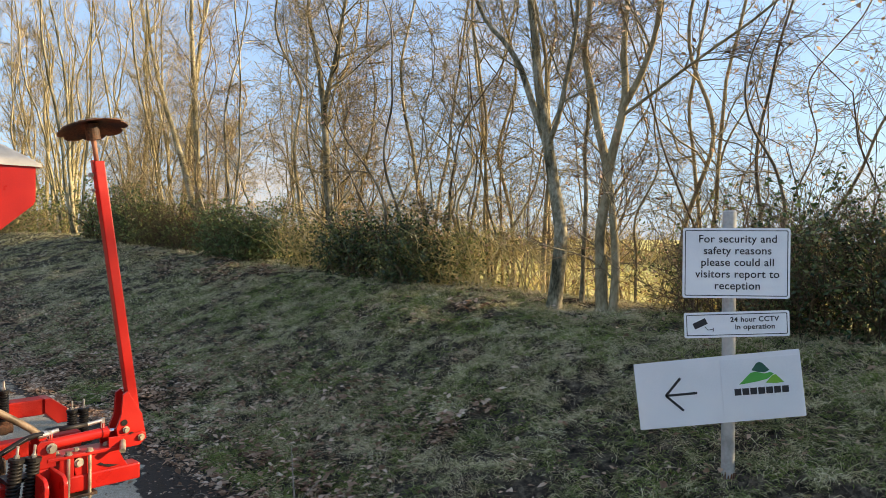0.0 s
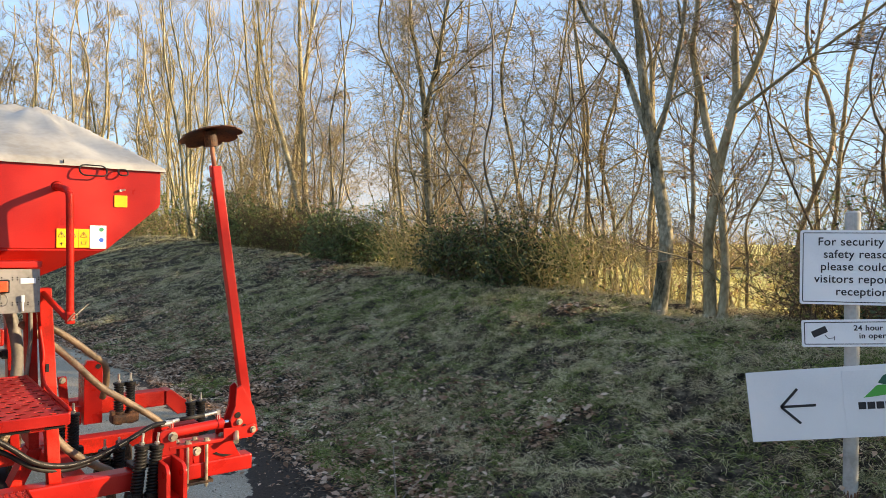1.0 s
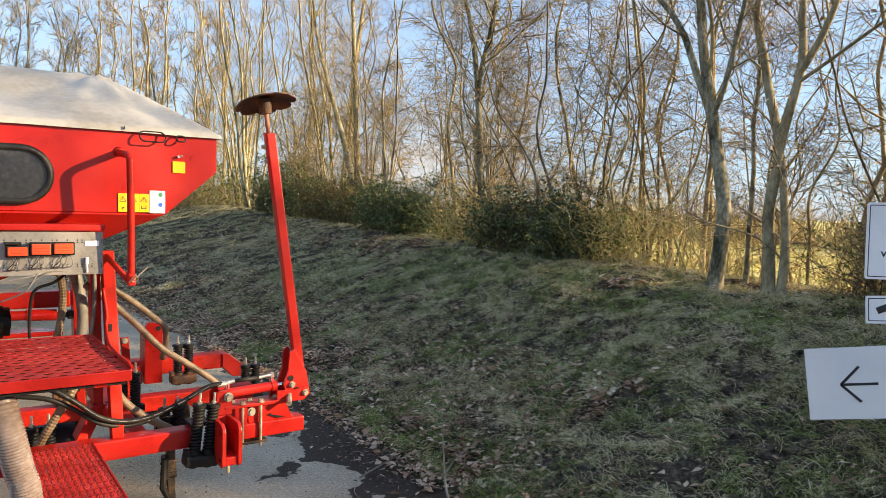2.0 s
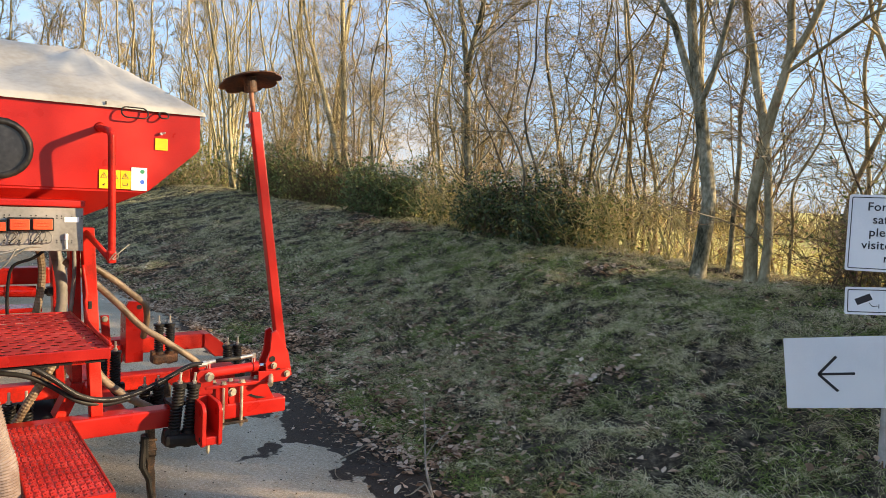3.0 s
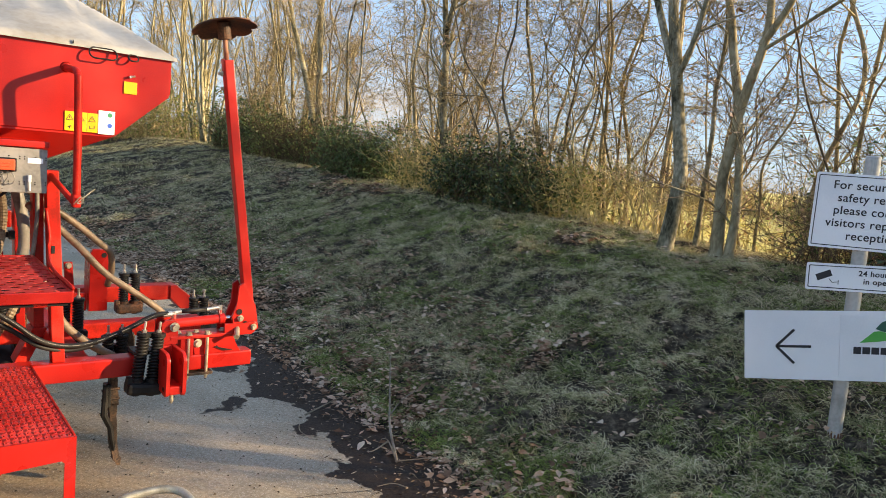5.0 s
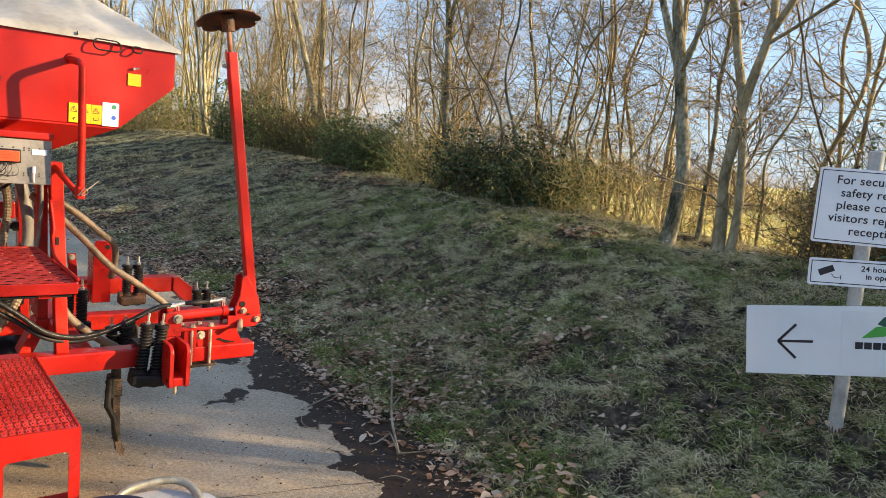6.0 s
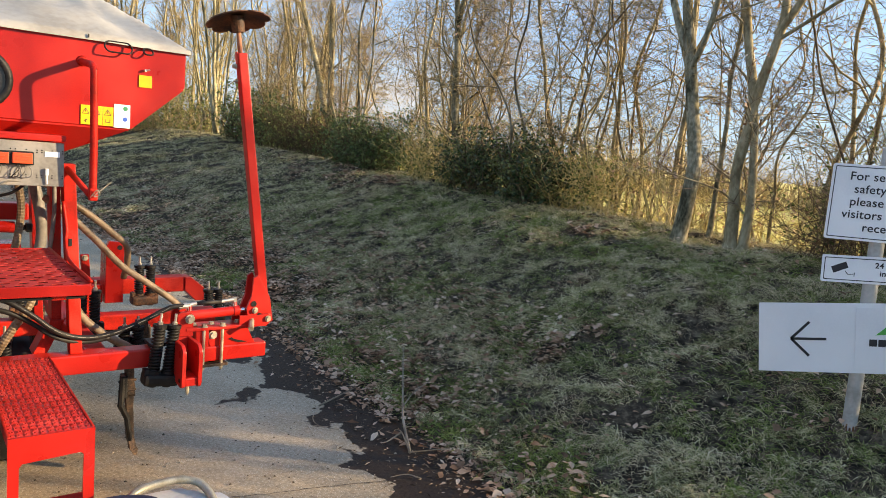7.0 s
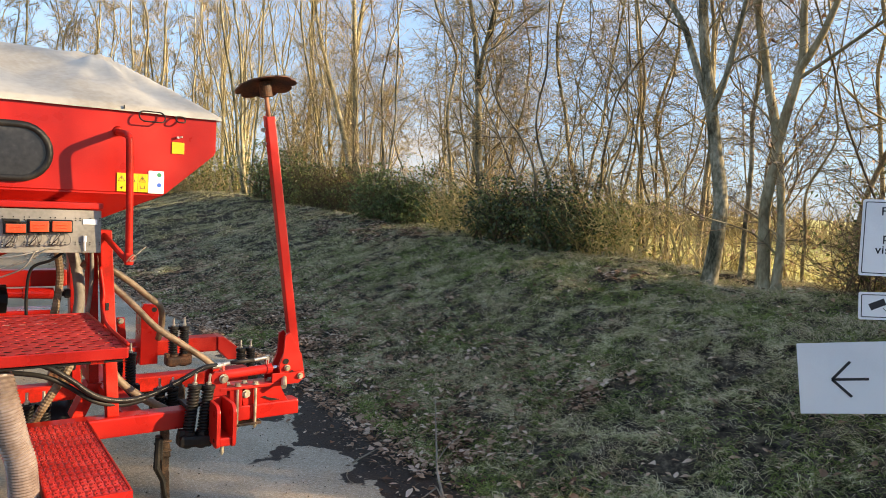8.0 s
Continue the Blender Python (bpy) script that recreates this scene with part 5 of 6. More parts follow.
visitor = sign_panel("sign_panel", 1.514, 1.539, 0.538, 0.362, 0.012, 0.6, "white sign with black lettering and border")
for i, line in enumerate(("For security and", "safety reasons", "please could all", "visitors report to", "reception")):
    flat_text(line, 0.056, INK, visitor, Matrix.Translation((0.005, -0.0012, 0.124 - i * 0.0605)) @ FACE, bold=0.0005, spacing=1.06)
cctv = sign_panel("sign_panel", 1.523, 1.223, 0.528, 0.132, 0.010, 3.0, "narrow white camera warning sign with black border")
flat_text("24 hour CCTV", 0.037, INK, cctv, Matrix.Translation((0.09, -0.0012, 0.024)) @ FACE, bold=0.0007, spacing=1.08)
flat_text("in operation", 0.037, INK, cctv, Matrix.Translation((0.09, -0.0012, -0.014)) @ FACE, bold=0.0007, spacing=1.08)
bm = bmesh.new()
m = Matrix.Translation((-0.183, 0, 0.008)) @ Matrix.Rotation(radians(-24), 4, "Y")
tmp = [(-0.036, -0.016), (0.034, -0.016), (0.034, 0.016), (-0.036, 0.016)]
prism(bm, [((m @ Vector((x, 0, z))).x, (m @ Vector((x, 0, z))).z) for x, z in tmp], 1, -0.0012, -0.0004)
for a, b in (((-0.16, -0.008), (-0.145, -0.026)), ((-0.145, -0.026), (-0.118, -0.022)), ((-0.118, -0.034), (-0.118, -0.014))):
    rod(bm, (a[0], -0.0008, a[1]), (b[0], -0.0008, b[1]), 0.0016, 6)
part("camera_icon", bm, INK, cctv)

board = sign_panel("direction_board", 1.440, 0.882, 0.838, 0.346, 0.003, 7.3, "white corrugated plastic board with black arrow", y=3.572, border=False, mat=BOARD)
bm = bmesh.new()
for a, b in (((-0.272, -0.006), (-0.113, -0.006)), ((-0.272, -0.006), (-0.19, 0.079)), ((-0.272, -0.006), (-0.19, -0.091))):
    d = Vector((b[0] - a[0], 0, b[1] - a[1])).normalized()
    q = Vector((-d.z, 0, d.x)) * 0.0062
    pts = [Vector((a[0], 0, a[1])) + q, Vector((b[0], 0, b[1])) + q, Vector((b[0], 0, b[1])) - q, Vector((a[0], 0, a[1])) - q]
    prism(bm, [(p.x, p.z) for p in pts], 1, -0.0022, -0.0010)
part("arrow", bm, INK, board)
bm = bmesh.new()
prism(bm, panel_outline(0.398, 0.303, 0.002), 1, -0.0035, -0.0005)
logo_panel = part("logo_panel", bm, BOARD, board, "white panel with a green hill emblem")
logo_panel.matrix_local = Matrix.Translation((0.213, 0, -0.002)) @ Matrix.Rotation(radians(1.0), 4, "Y")
for mat, shape in ((LOGO_DARK, [(-0.045, 0.088), (-0.018, 0.122), (-0.004, 0.128), (0.012, 0.122), (0.045, 0.083), (0.02, 0.072), (-0.012, 0.076)]),
                   (LOGO_GREEN, [(-0.112, 0.018), (-0.05, 0.075), (-0.022, 0.078), (0.018, 0.066), (0.05, 0.072), (0.065, 0.062), (0.03, 0.038), (-0.02, 0.028), (-0.07, 0.022)]),
                   (LOGO_LIME, [(0.02, 0.018), (0.06, 0.056), (0.075, 0.058), (0.112, 0.016), (0.07, 0.013)])):
    bm = bmesh.new()
    prism(bm, shape, 1, -0.0052, -0.0036)
    part("emblem", bm, mat, logo_panel)
for i in range(7):  # the name under it, as plain bars
    bm = bmesh.new()
    box(bm, -0.138 + i * 0.0395, -0.138 + i * 0.0395 + 0.033, -0.0052, -0.0036, -0.037, -0.003, 0.0)
    part("name_bar", bm, INK, logo_panel)


# ---- trees ----
class Wood:
    """Collects tubes into one mesh."""
    def __init__(self):
        self.v, self.f = [], []

    def tube(self, pts, radii, sides):
        v, f = tube_data(pts, radii, sides, False)
        n = len(self.v)
        self.v += v
        self.f += [tuple(i + n for i in q) for q in f]


def bough(rng, start, way, length, r, bend, lift, steps, thin_end=0.0016):
    """A wandering path with tapering radii."""
    pts, radii, d, p = [start.copy()], [r], way.normalized(), start.copy()
    for i in range(steps):
        d = (d + Vector((rng.gauss(0, bend), rng.gauss(0, bend), rng.gauss(0, bend * 0.7) + lift))).normalized()
        p = p + d * (length / steps)
        pts.append(p)
        radii.append(max(thin_end, r * (1 - 0.78 * (i + 1) / steps)))
    return pts, radii


def spray(rng, thick, thin, pts, radii, level, reach, count, opts):
    """Side shoots along a bough, and theirs in turn."""
    n = len(pts) - 1
    for c in range(count):
        f = opts["bare"] + (1 - opts["bare"]) * (c + rng.random()) / count if level == 1 else 0.12 + 0.86 * (c + rng.random()) / count
        i = min(n - 1, int(f * n))
        p = pts[i].lerp(pts[i + 1], f * n - i)
        d = (pts[i + 1] - pts[i]).normalized()
        side = Vector((rng.gauss(0, 1), rng.gauss(0, 1), rng.gauss(0, 0.4)))
        side = (side - d * side.dot(d)).normalized()
        way = d * math.cos(opts["angle"]) + side * math.sin(opts["angle"]) * rng.uniform(0.7, 1.25)
        length = reach * rng.uniform(0.5, 1.15) * (1 - 0.45 * f)
        r0 = min(radii[i] * 0.6, length * 0.011 + 0.001)
        steps = (6, 4, 1, 1)[min(level - 1, 3)]
        q, rad = bough(rng, p, way, length, max(0.0024 if opts["fine"] else 0.009, r0), opts["bend"], opts["lift"], steps, 0.0016 if opts["fine"] else 0.006)
        (thick if level == 1 else thin).tube(q, rad, 5 if level == 1 else 3)
        if level < opts["levels"]:
            spray(rng, thick, thin, q, rad, level + 1, reach * opts["shrink"], opts["counts"][level], opts)


def leaf_quads(rng, spots, size, droop=0.3):
    """Small folded leaves at the given places."""
    v, f = [], []
    for p in spots:
        a = rng.uniform(0, 2 * math.pi)
        tip = Vector((math.cos(a), math.sin(a), rng.uniform(-1, 0.6) - droop)).normalized()
        side = tip.orthogonal().normalized()
        side = (Matrix.Rotation(rng.uniform(0, 6.28), 3, tip) @ side)
        nrm = tip.cross(side)
        s = size * rng.uniform(0.6, 1.3)
        n = len(v)
        v += [p, p + tip * s * 0.5 + side * s * 0.27 + nrm * s * 0.10, p + tip * s, p + tip * s * 0.5 - side * s * 0.27 + nrm * s * 0.10]
        f += [(n, n + 1, n + 2), (n, n + 2, n + 3)]
    return v, f


def make_tree(base, stems, seed, label, bark=BARK_GREY, twig=TWIG, reach=1.3, counts=(14, 7, 6, 4), angle=0.75, lift=0.05, bend=0.16, levels=3, shrink=0.5, bare=0.25, leaves=0, group="row of trees", fine=True):
    """stems: (points relative to the base, radius at the foot, radius at the top)."""
    rng = random.Random(seed)
    opts = dict(angle=angle, lift=lift, bend=bend, levels=levels, counts=counts, shrink=shrink, bare=bare, fine=fine)
    ob = thing("tree", Matrix.Translation(base), label, "tree", group)
    thick, thin = Wood(), Wood()
    for path, r0, r1 in stems:
        pts = smooth_path(path, 5)
        wob = [p + Vector((noise.noise(p * 1.7 + Vector((seed, 0, 0))), noise.noise(p * 1.7 + Vector((0, seed, 0))), 0)) * 0.035 * min(1, i / 4) for i, p in enumerate(pts)]
        n = len(wob) - 1
        radii = [r0 + (r1 - r0) * (i / n) ** 0.8 for i in range(n + 1)]
        if path[0][2] < 0.05:
            radii[0] *= 1.2
        thick.tube(wob, radii, 10)
        spray(rng, thick, thin, wob, radii, 1, reach, counts[0], opts)
    raw_part("trunk", thick.v, thick.f, bark, ob)
    raw_part("crown", thin.v, thin.f, twig, ob, smooth=False)
    if leaves:
        spots = [thin.v[rng.randrange(len(thin.v))] for _ in range(leaves)]
        v, f = leaf_quads(rng, spots, 0.05, 0.6)
        raw_part("foliage", v, f, LEAF_DEAD, ob, "few withered brown leaves", smooth=False)
    return ob


def up_stem(rng, height, lean=(0, 0), wander=0.12, n=6, start=(0, 0)):
    pts = []
    for i in range(n + 1):
        f = i / n
        pts.append((start[0] + lean[0] * f * height + rng.gauss(0, wander) * f, start[1] + lean[1] * f * height + rng.gauss(0, wander) * f, height * f))
    return pts


# the forked grey tree and its neighbours on the crest
s0, w0 = bank_coords(0.76, 6.55)
base = Vector((0.76, 6.55, bank_height(s0, w0) - 0.03))
make_tree(base, [([(0, 0, 0), (0.05, 0.0, 0.75), (-0.08, 0.08, 1.62), (-0.17, 0.16, 2.25), (-0.25, 0.23, 2.95), (-0.28, 0.3, 4.6), (-0.2, 0.2, 6.8)], 0.076, 0.020),
                 ([(-0.08, 0.08, 1.60), (-0.31, 0.30, 2.26), (-0.49, 0.46, 2.63), (-0.76, 0.72, 3.11), (-1.1, 1.1, 4.3), (-1.3, 1.3, 6.0)], 0.040, 0.010),
                 ([(-0.08, 0.07, 1.56), (0.07, -0.07, 2.02), (0.16, -0.15, 2.81), (0.3, -0.3, 4.5), (0.35, -0.3, 6.2)], 0.030, 0.010)],
          11, "forked grey-barked bare tree on the crest of the bank", BARK_GREY, reach=1.0, counts=(13, 7, 6, 3), bare=0.22)
s0, w0 = bank_coords(1.19, 6.42)
base = Vector((1.19, 6.42, bank_height(s0, w0) - 0.03))
make_tree(base, [([(0, 0, 0), (-0.02, 0.02, 0.7), (0.03, -0.02, 1.31), (-0.10, 0.09, 1.95), (-0.18, 0.17, 2.43), (-0.14, 0.13, 2.9), (-0.2, 0.2, 4.4), (-0.1, 0.1, 6.2)], 0.060, 0.012),
                 ([(0.03, -0.02, 1.28), (0.13, -0.12, 1.86), (0.14, -0.13, 2.35), (0.16, -0.15, 2.8), (0.2, -0.2, 4.4), (0.2, -0.1, 6.0)], 0.046, 0.012),
                 ([(0.12, -0.11, 1.84), (0.29, -0.27, 2.22), (0.38, -0.36, 2.72), (0.5, -0.5, 4.2), (0.7, -0.6, 5.6)], 0.036, 0.010),
                 ([(0.10, -0.02, 0.0), (0.11, -0.03, 0.6), (0.06, -0.02, 1.2)], 0.048, 0.03),
                 ([(0.13, -0.12, 1.80), (0.55, -0.45, 2.10), (1.05, -0.8, 2.45), (1.6, -1.3, 2.95), (2.0, -1.6, 3.4)], 0.017, 0.006)],
          12, "many-stemmed bare tree with reddish twigs on the bank", BARK_OLIVE, TWIG_RED, reach=1.0, counts=(12, 7, 6, 3), bare=0.22, leaves=400)
s0, w0 = bank_coords(1.05, 6.83)
make_tree(Vector((1.05, 6.83, bank_height(s0, w0) - 0.03)), [([(0, 0, 0), (0.02, -0.02, 1.3), (0.02, -0.02, 2.2), (-0.15, 0.14, 3.0), (-0.3, 0.3, 5.2)], 0.026, 0.008)], 13,
          "slender bare tree among the saplings", BARK_GREY, reach=0.8, counts=(16, 8, 7, 3))
s0, w0 = bank_coords(-2.13, 10.11)
make_tree(Vector((-2.13, 10.11, bank_height(s0, w0) - 0.03)), [([(0, 0, 0), (-0.21, 0.19, 1.05), (-0.32, 0.30, 2.3), (-0.5, 0.48, 3.3), (-0.7, 0.66, 4.2), (-0.8, 0.8, 6.6)], 0.075, 0.016),
                                                             ([(-0.33, 0.31, 2.4), (-0.1, 0.1, 3.3), (0.2, -0.1, 4.6), (0.4, -0.3, 6.2)], 0.045, 0.012)], 14,
          "bare tree with dense brown twigs behind the shrubs", BARK_GREY, reach=1.6, counts=(26, 10, 7, 4), bare=0.1, angle=0.9)
s0, w0 = bank_coords(-6.14, 14.45)
make_tree(Vector((-6.14, 14.45, bank_height(s0, w0) - 0.03)), [([(0, 0, 0), (-0.12, 0.12, 1.3), (-0.26, 0.24, 3.1), (-0.44, 0.42, 5.3), (-0.5, 0.5, 8.5)], 0.10, 0.025),
                                                             ([(-0.03, 0.02, 0.5), (-0.81, 0.76, 2.1), (-1.56, 1.48, 3.5), (-2.25, 2.13, 5.1), (-2.6, 2.5, 7.6)], 0.085, 0.02)], 15,
          "twin-stemmed tall bare tree beyond the hedge", BARK_PALE, reach=1.8, counts=(18, 8, 7, 4), bare=0.3)

s0, w0 = -1.7, 4.0
make_tree(bank_point(s0, w0, -0.05), [([(0, 0, 0), (0.1, -0.05, 1.2), (0.05, 0.0, 2.4), (-0.2, 0.1, 3.6), (-0.5, 0.3, 5.2)], 0.04, 0.010), ([(0.07, -0.03, 1.1), (-0.4, 0.3, 2.2), (-1.0, 0.8, 3.1), (-1.7, 1.2, 4.0)], 0.026, 0.006)], 16,
          "bare tree hung with withered brown leaves", BARK_BROWN, TWIG, reach=1.2, counts=(16, 8, 6, 3), bare=0.3, bend=0.25, leaves=1500)

# the rest of the row: a few kinds, set out along the crest
rng = random.Random(5)
KINDS = []
for k in range(5):
    r = random.Random(100 + k)
    stems = []
    for q in range((2, 1, 1, 3, 2)[k]):
        stems.append((up_stem(r, r.uniform(6.0, 8.5), (r.gauss(0, 0.09), r.gauss(0, 0.09)), 0.22, 7, (r.gauss(0, 0.12) * (q > 0), r.gauss(0, 0.12) * (q > 0))), r.uniform(0.018, 0.036), 0.006))
    KINDS.append(make_tree(Vector((0, 0, 0)), stems, 40 + k, "slender bare tree with pale lichened stems" if k % 2 else "slim bare tree with dense brown twigs",
                           (BARK_OLIVE, BARK_GREY, BARK_BROWN)[k % 3], TWIG if k % 2 else TWIG_RED, reach=1.2, counts=((12, 18, 18, 9, 12)[k], 7, 6, 3), bare=0.05, angle=0.9, lift=0.03, bend=0.29))
THORNS = []
for k in range(4):
    r = random.Random(300 + k)
    stems = [(up_stem(r, r.uniform(2.6, 4.6), (r.gauss(0, 0.22), r.gauss(0, 0.22)), 0.2, 6, (r.gauss(0, 0.2), r.gauss(0, 0.2))), r.uniform(0.010, 0.024), 0.005) for q in range(6)]
    THORNS.append(make_tree(Vector((0, 0, 0)), stems, 80 + k, "crooked many-stemmed bare thorn tree with tangled twigs", (BARK_BROWN, BARK_OLIVE)[k % 2], TWIG, reach=1.0,
                            counts=(8, 7, 7, 3), bare=0.08, angle=1.05, lift=0.0, bend=0.34, shrink=0.55, leaves=120, group="thorn trees on the bank"))


used = set()
def set_out(kind, s, w, turn):
    """The first of a kind is moved to its place, later ones are copies."""
    if kind not in used:
        used.add(kind)
        kind.matrix_world = Matrix.Translation(bank_point(s, w, -0.05)) @ Matrix.Rotation(turn, 4, "Z")
        return kind
    return copy_thing(kind, Matrix.Translation(bank_point(s, w, -0.05)) @ Matrix.Rotation(turn, 4, "Z"))


for i in range(11):
    s = 3.1 + 10.5 * (i / 11) ** 1.1 + rng.uniform(-0.3, 0.3)
    set_out(KINDS[(i * 3) % 5], s, rng.uniform(3.95, 5.0), rng.uniform(0, 6.28))
# pale coppiced stems further along
PALES = []
for k in range(3):
    r = random.Random(500 + k)
    stems = []
    for q in range((4, 3, 5)[k]):
        a = 6.28 * q / (4, 3, 5)[k] + r.uniform(-0.4, 0.4)
        fan = r.uniform(0.08, 0.27)
        stems.append((up_stem(r, r.uniform(8.0, 11.0), (fan * math.cos(a), fan * math.sin(a)), 0.16, 7, (0.16 * math.cos(a), 0.16 * math.sin(a))), r.uniform(0.04, 0.07), 0.010))
    PALES.append(make_tree(Vector((0, 0, 0)), stems, 520 + k, "pale-barked bare coppiced tree with spreading stems", BARK_PALE, TWIG, reach=1.9, counts=(12, 7, 6, 3), bare=0.15, angle=0.6, lift=0.08,
                           bend=0.18, group="coppiced trees further along"))
for i in range(7):
    s = 15.0 + 16.0 * (i / 7) ** 1.1 + rng.uniform(-0.5, 0.5)
    set_out(PALES[i % 3], s, rng.uniform(3.9, 5.6), rng.uniform(0, 6.28))
# s below -3: trees out of view, added to dapple the sunlight
for s, w, k in ((-3.2, 4.2, 2), (1.3, 4.9, 3), (-5.5, 4.2, 0), (-7.2, 4.3, 4), (-9.4, 4.1, 3), (-12.0, 4.3, 0)):
    set_out(KINDS[k], s, w, rng.uniform(0, 6.28))
for i in range(14):
    s = 3.5 + 17 * (i / 14) ** 1.2 + rng.uniform(-0.3, 0.3)
    set_out(THORNS[i % 4], s, rng.uniform(3.95, 4.9), rng.uniform(0, 6.28))
# s below -4: thorns added out of view, likewise for broken sun
for s, w, k in ((-2.3, 4.2, 0), (0.7, 4.7, 2), (2.3, 4.8, 1), (-1.4, 4.6, 3), (-4.6, 4.2, 1), (-8.0, 4.2, 2)):
    set_out(THORNS[k], s, w, rng.uniform(0, 6.28))

# the woods where the road bends away
FAR_KINDS = []
for k in range(4):
    r = random.Random(200 + k)
    stems = [(up_stem(r, r.uniform(9, 13), (r.gauss(0, 0.06), r.gauss(0, 0.06)), 0.3, 6, (r.gauss(0, 0.5), r.gauss(0, 0.5))), r.uniform(0.06, 0.11), 0.02) for q in range(2)]
    FAR_KINDS.append(make_tree(Vector((0, 0, 0)), stems, 60 + k, "tall bare tree in the woods past the bend", (BARK_PALE, BARK_OLIVE)[k % 2], TWIG, reach=2.2, counts=(13, 6, 6, 3), bare=0.12,
                               angle=0.7, lift=0.07, group="woods past the bend", fine=False))
for i in range(42):
    w = 7.0 - 27.0 * i / 42 + rng.uniform(-0.6, 0.6)
    set_out(FAR_KINDS[i % 4], 33 + rng.uniform(-1.5, 6) - 0.25 * max(0.0, -w), w, rng.uniform(0, 6.28))


# ---- shrubs along the crest ----
def make_shrub(s, w, width, depth, height, seed, label, leaf, leaf_n, stem_n, leaf_size=0.04, twig=TWIG, arch=0.25, thick=0.012):
    r = random.Random(seed)
    base = bank_point(s, w, -0.03)
    ob = thing("shrub", Matrix.Translation(base), label, "shrub", "shrubs on the bank")
    wood = Wood()
    ends = []
    for i in range(stem_n):
        a, b = r.uniform(-1, 1), r.uniform(-1, 1)
        foot = BD * (a * width * 0.46) + BN * (b * depth * 0.4)
        top = height * r.uniform(0.55, 1.08) * (1 - 0.35 * abs(a) ** 2.5)
        q, rad = bough(r, Vector((foot.x, foot.y, bank_height(s + a * width * 0.46, w + b * depth * 0.4) - base.z - 0.03)), Vector((r.gauss(0, arch), r.gauss(0, arch), 1)), top, r.uniform(0.33, 1.0) * thick, 0.27, 0.03, 7)
        wood.tube(q, rad, 4)
        for c in range(7):
            f = r.uniform(0.03, 1.0) * 6.9
            i0 = min(6, int(f))
            p = q[i0].lerp(q[i0 + 1], f - i0)
            t, tr = bough(r, p, Vector((r.gauss(0, 1), r.gauss(0, 1), 0.5)), r.uniform(0.15, 0.45) * min(1.0, height), 0.0028, 0.25, 0.05, 3)
            wood.tube(t, tr, 3)
            ends += t
    raw_part("thicket", wood.v, wood.f, twig, ob, smooth=False)
    if leaf_n:
        spots = [ends[r.randrange(len(ends))] + Vector((r.gauss(0, 0.035), r.gauss(0, 0.035), r.gauss(0, 0.035))) for _ in range(leaf_n)]
        v, f = leaf_quads(r, spots, leaf_size)
        raw_part("foliage", v, f, leaf, ob, smooth=False)
    return ob


make_shrub(4.95, 3.5, 2.1, 0.8, 0.98, 1, "dense dark evergreen shrub with glossy leaves", LEAF_DARK, 9500, 130, 0.052, TWIG_DARK)
make_shrub(3.65, 3.75, 1.0, 0.7, 0.95, 17, "thin sunlit olive shrub with upright stems", LEAF_OLIVE, 1300, 45, 0.045, SUNLIT_STEM)
make_shrub(6.75, 3.6, 1.3, 0.7, 1.05, 2, "thin olive shrub with sunlit tangled stems", LEAF_OLIVE, 1800, 70, 0.045, SUNLIT_STEM)
make_shrub(9.1, 3.6, 2.4, 0.9, 1.15, 3, "leafy mid-green hedge shrub with upright stems", LEAF_GREEN, 10000, 150, 0.055, TWIG_DARK)
make_shrub(12.4, 3.8, 3.0, 1.2, 1.25, 4, "brown twiggy bramble shrub with few leaves", LEAF_OLIVE, 3200, 320, 0.06, TWIG_DARK, 0.3, 0.010)
make_shrub(16.4, 4.0, 4.6, 1.4, 1.75, 5, "twiggy hedge shrub with green leafy top", LEAF_GREEN, 9500, 320, 0.075, TWIG_DARK, 0.25, 0.012)
make_shrub(2.7, 3.9, 1.6, 0.8, 1.3, 6, "bare thicket of thin stems painted sunlit yellow", LEAF_DEAD, 300, 45, 0.04, SUNLIT_STEM)
make_shrub(0.3, 3.8, 1.2, 1.0, 1.35, 7, "arching bramble thicket with few leaves", LEAF_OLIVE, 1600, 150, 0.04, TWIG_RED, 0.5, 0.006)
make_shrub(-0.55, 3.6, 1.0, 1.0, 1.35, 8, "tall dark bramble and ivy thicket", LEAF_DARK, 7000, 160, 0.042, TWIG_DARK, 0.35, 0.006)
make_shrub(-1.25, 3.7, 0.9, 1.0, 1.7, 12, "tall dark bramble and ivy thicket", LEAF_DARK, 6500, 140, 0.042, TWIG_DARK, 0.35, 0.006)
# out of view, kept sparse so that sunlight gets through
make_shrub(-2.7, 3.8, 1.8, 1.0, 1.2, 9, "thin bramble thicket added out of view for dappled sun", LEAF_DARK, 900, 40, 0.042, TWIG_DARK, 0.35, 0.006)
make_shrub(0.9, 4.0, 1.6, 0.6, 0.7, 10, "low tangle of bare stems painted sunlit yellow", LEAF_DEAD, 150, 40, 0.04, SUNLIT_STEM)
make_shrub(5.4, 4.6, 2.2, 1.0, 1.9, 11, "bare thicket of thin stems in sunlit tones", LEAF_DEAD, 900, 70, 0.045, SUNLIT_STEM)
make_shrub(8.0, 4.6, 2.4, 1.0, 1.8, 13, "bare thicket of thin stems in sunlit tones", LEAF_DEAD, 600, 80, 0.045, SUNLIT_STEM)
make_shrub(3.0, 5.2, 2.4, 1.0, 1.0, 15, "bare thicket of thin sunlit stems", LEAF_DEAD, 300, 50, 0.045, SUNLIT_STEM)
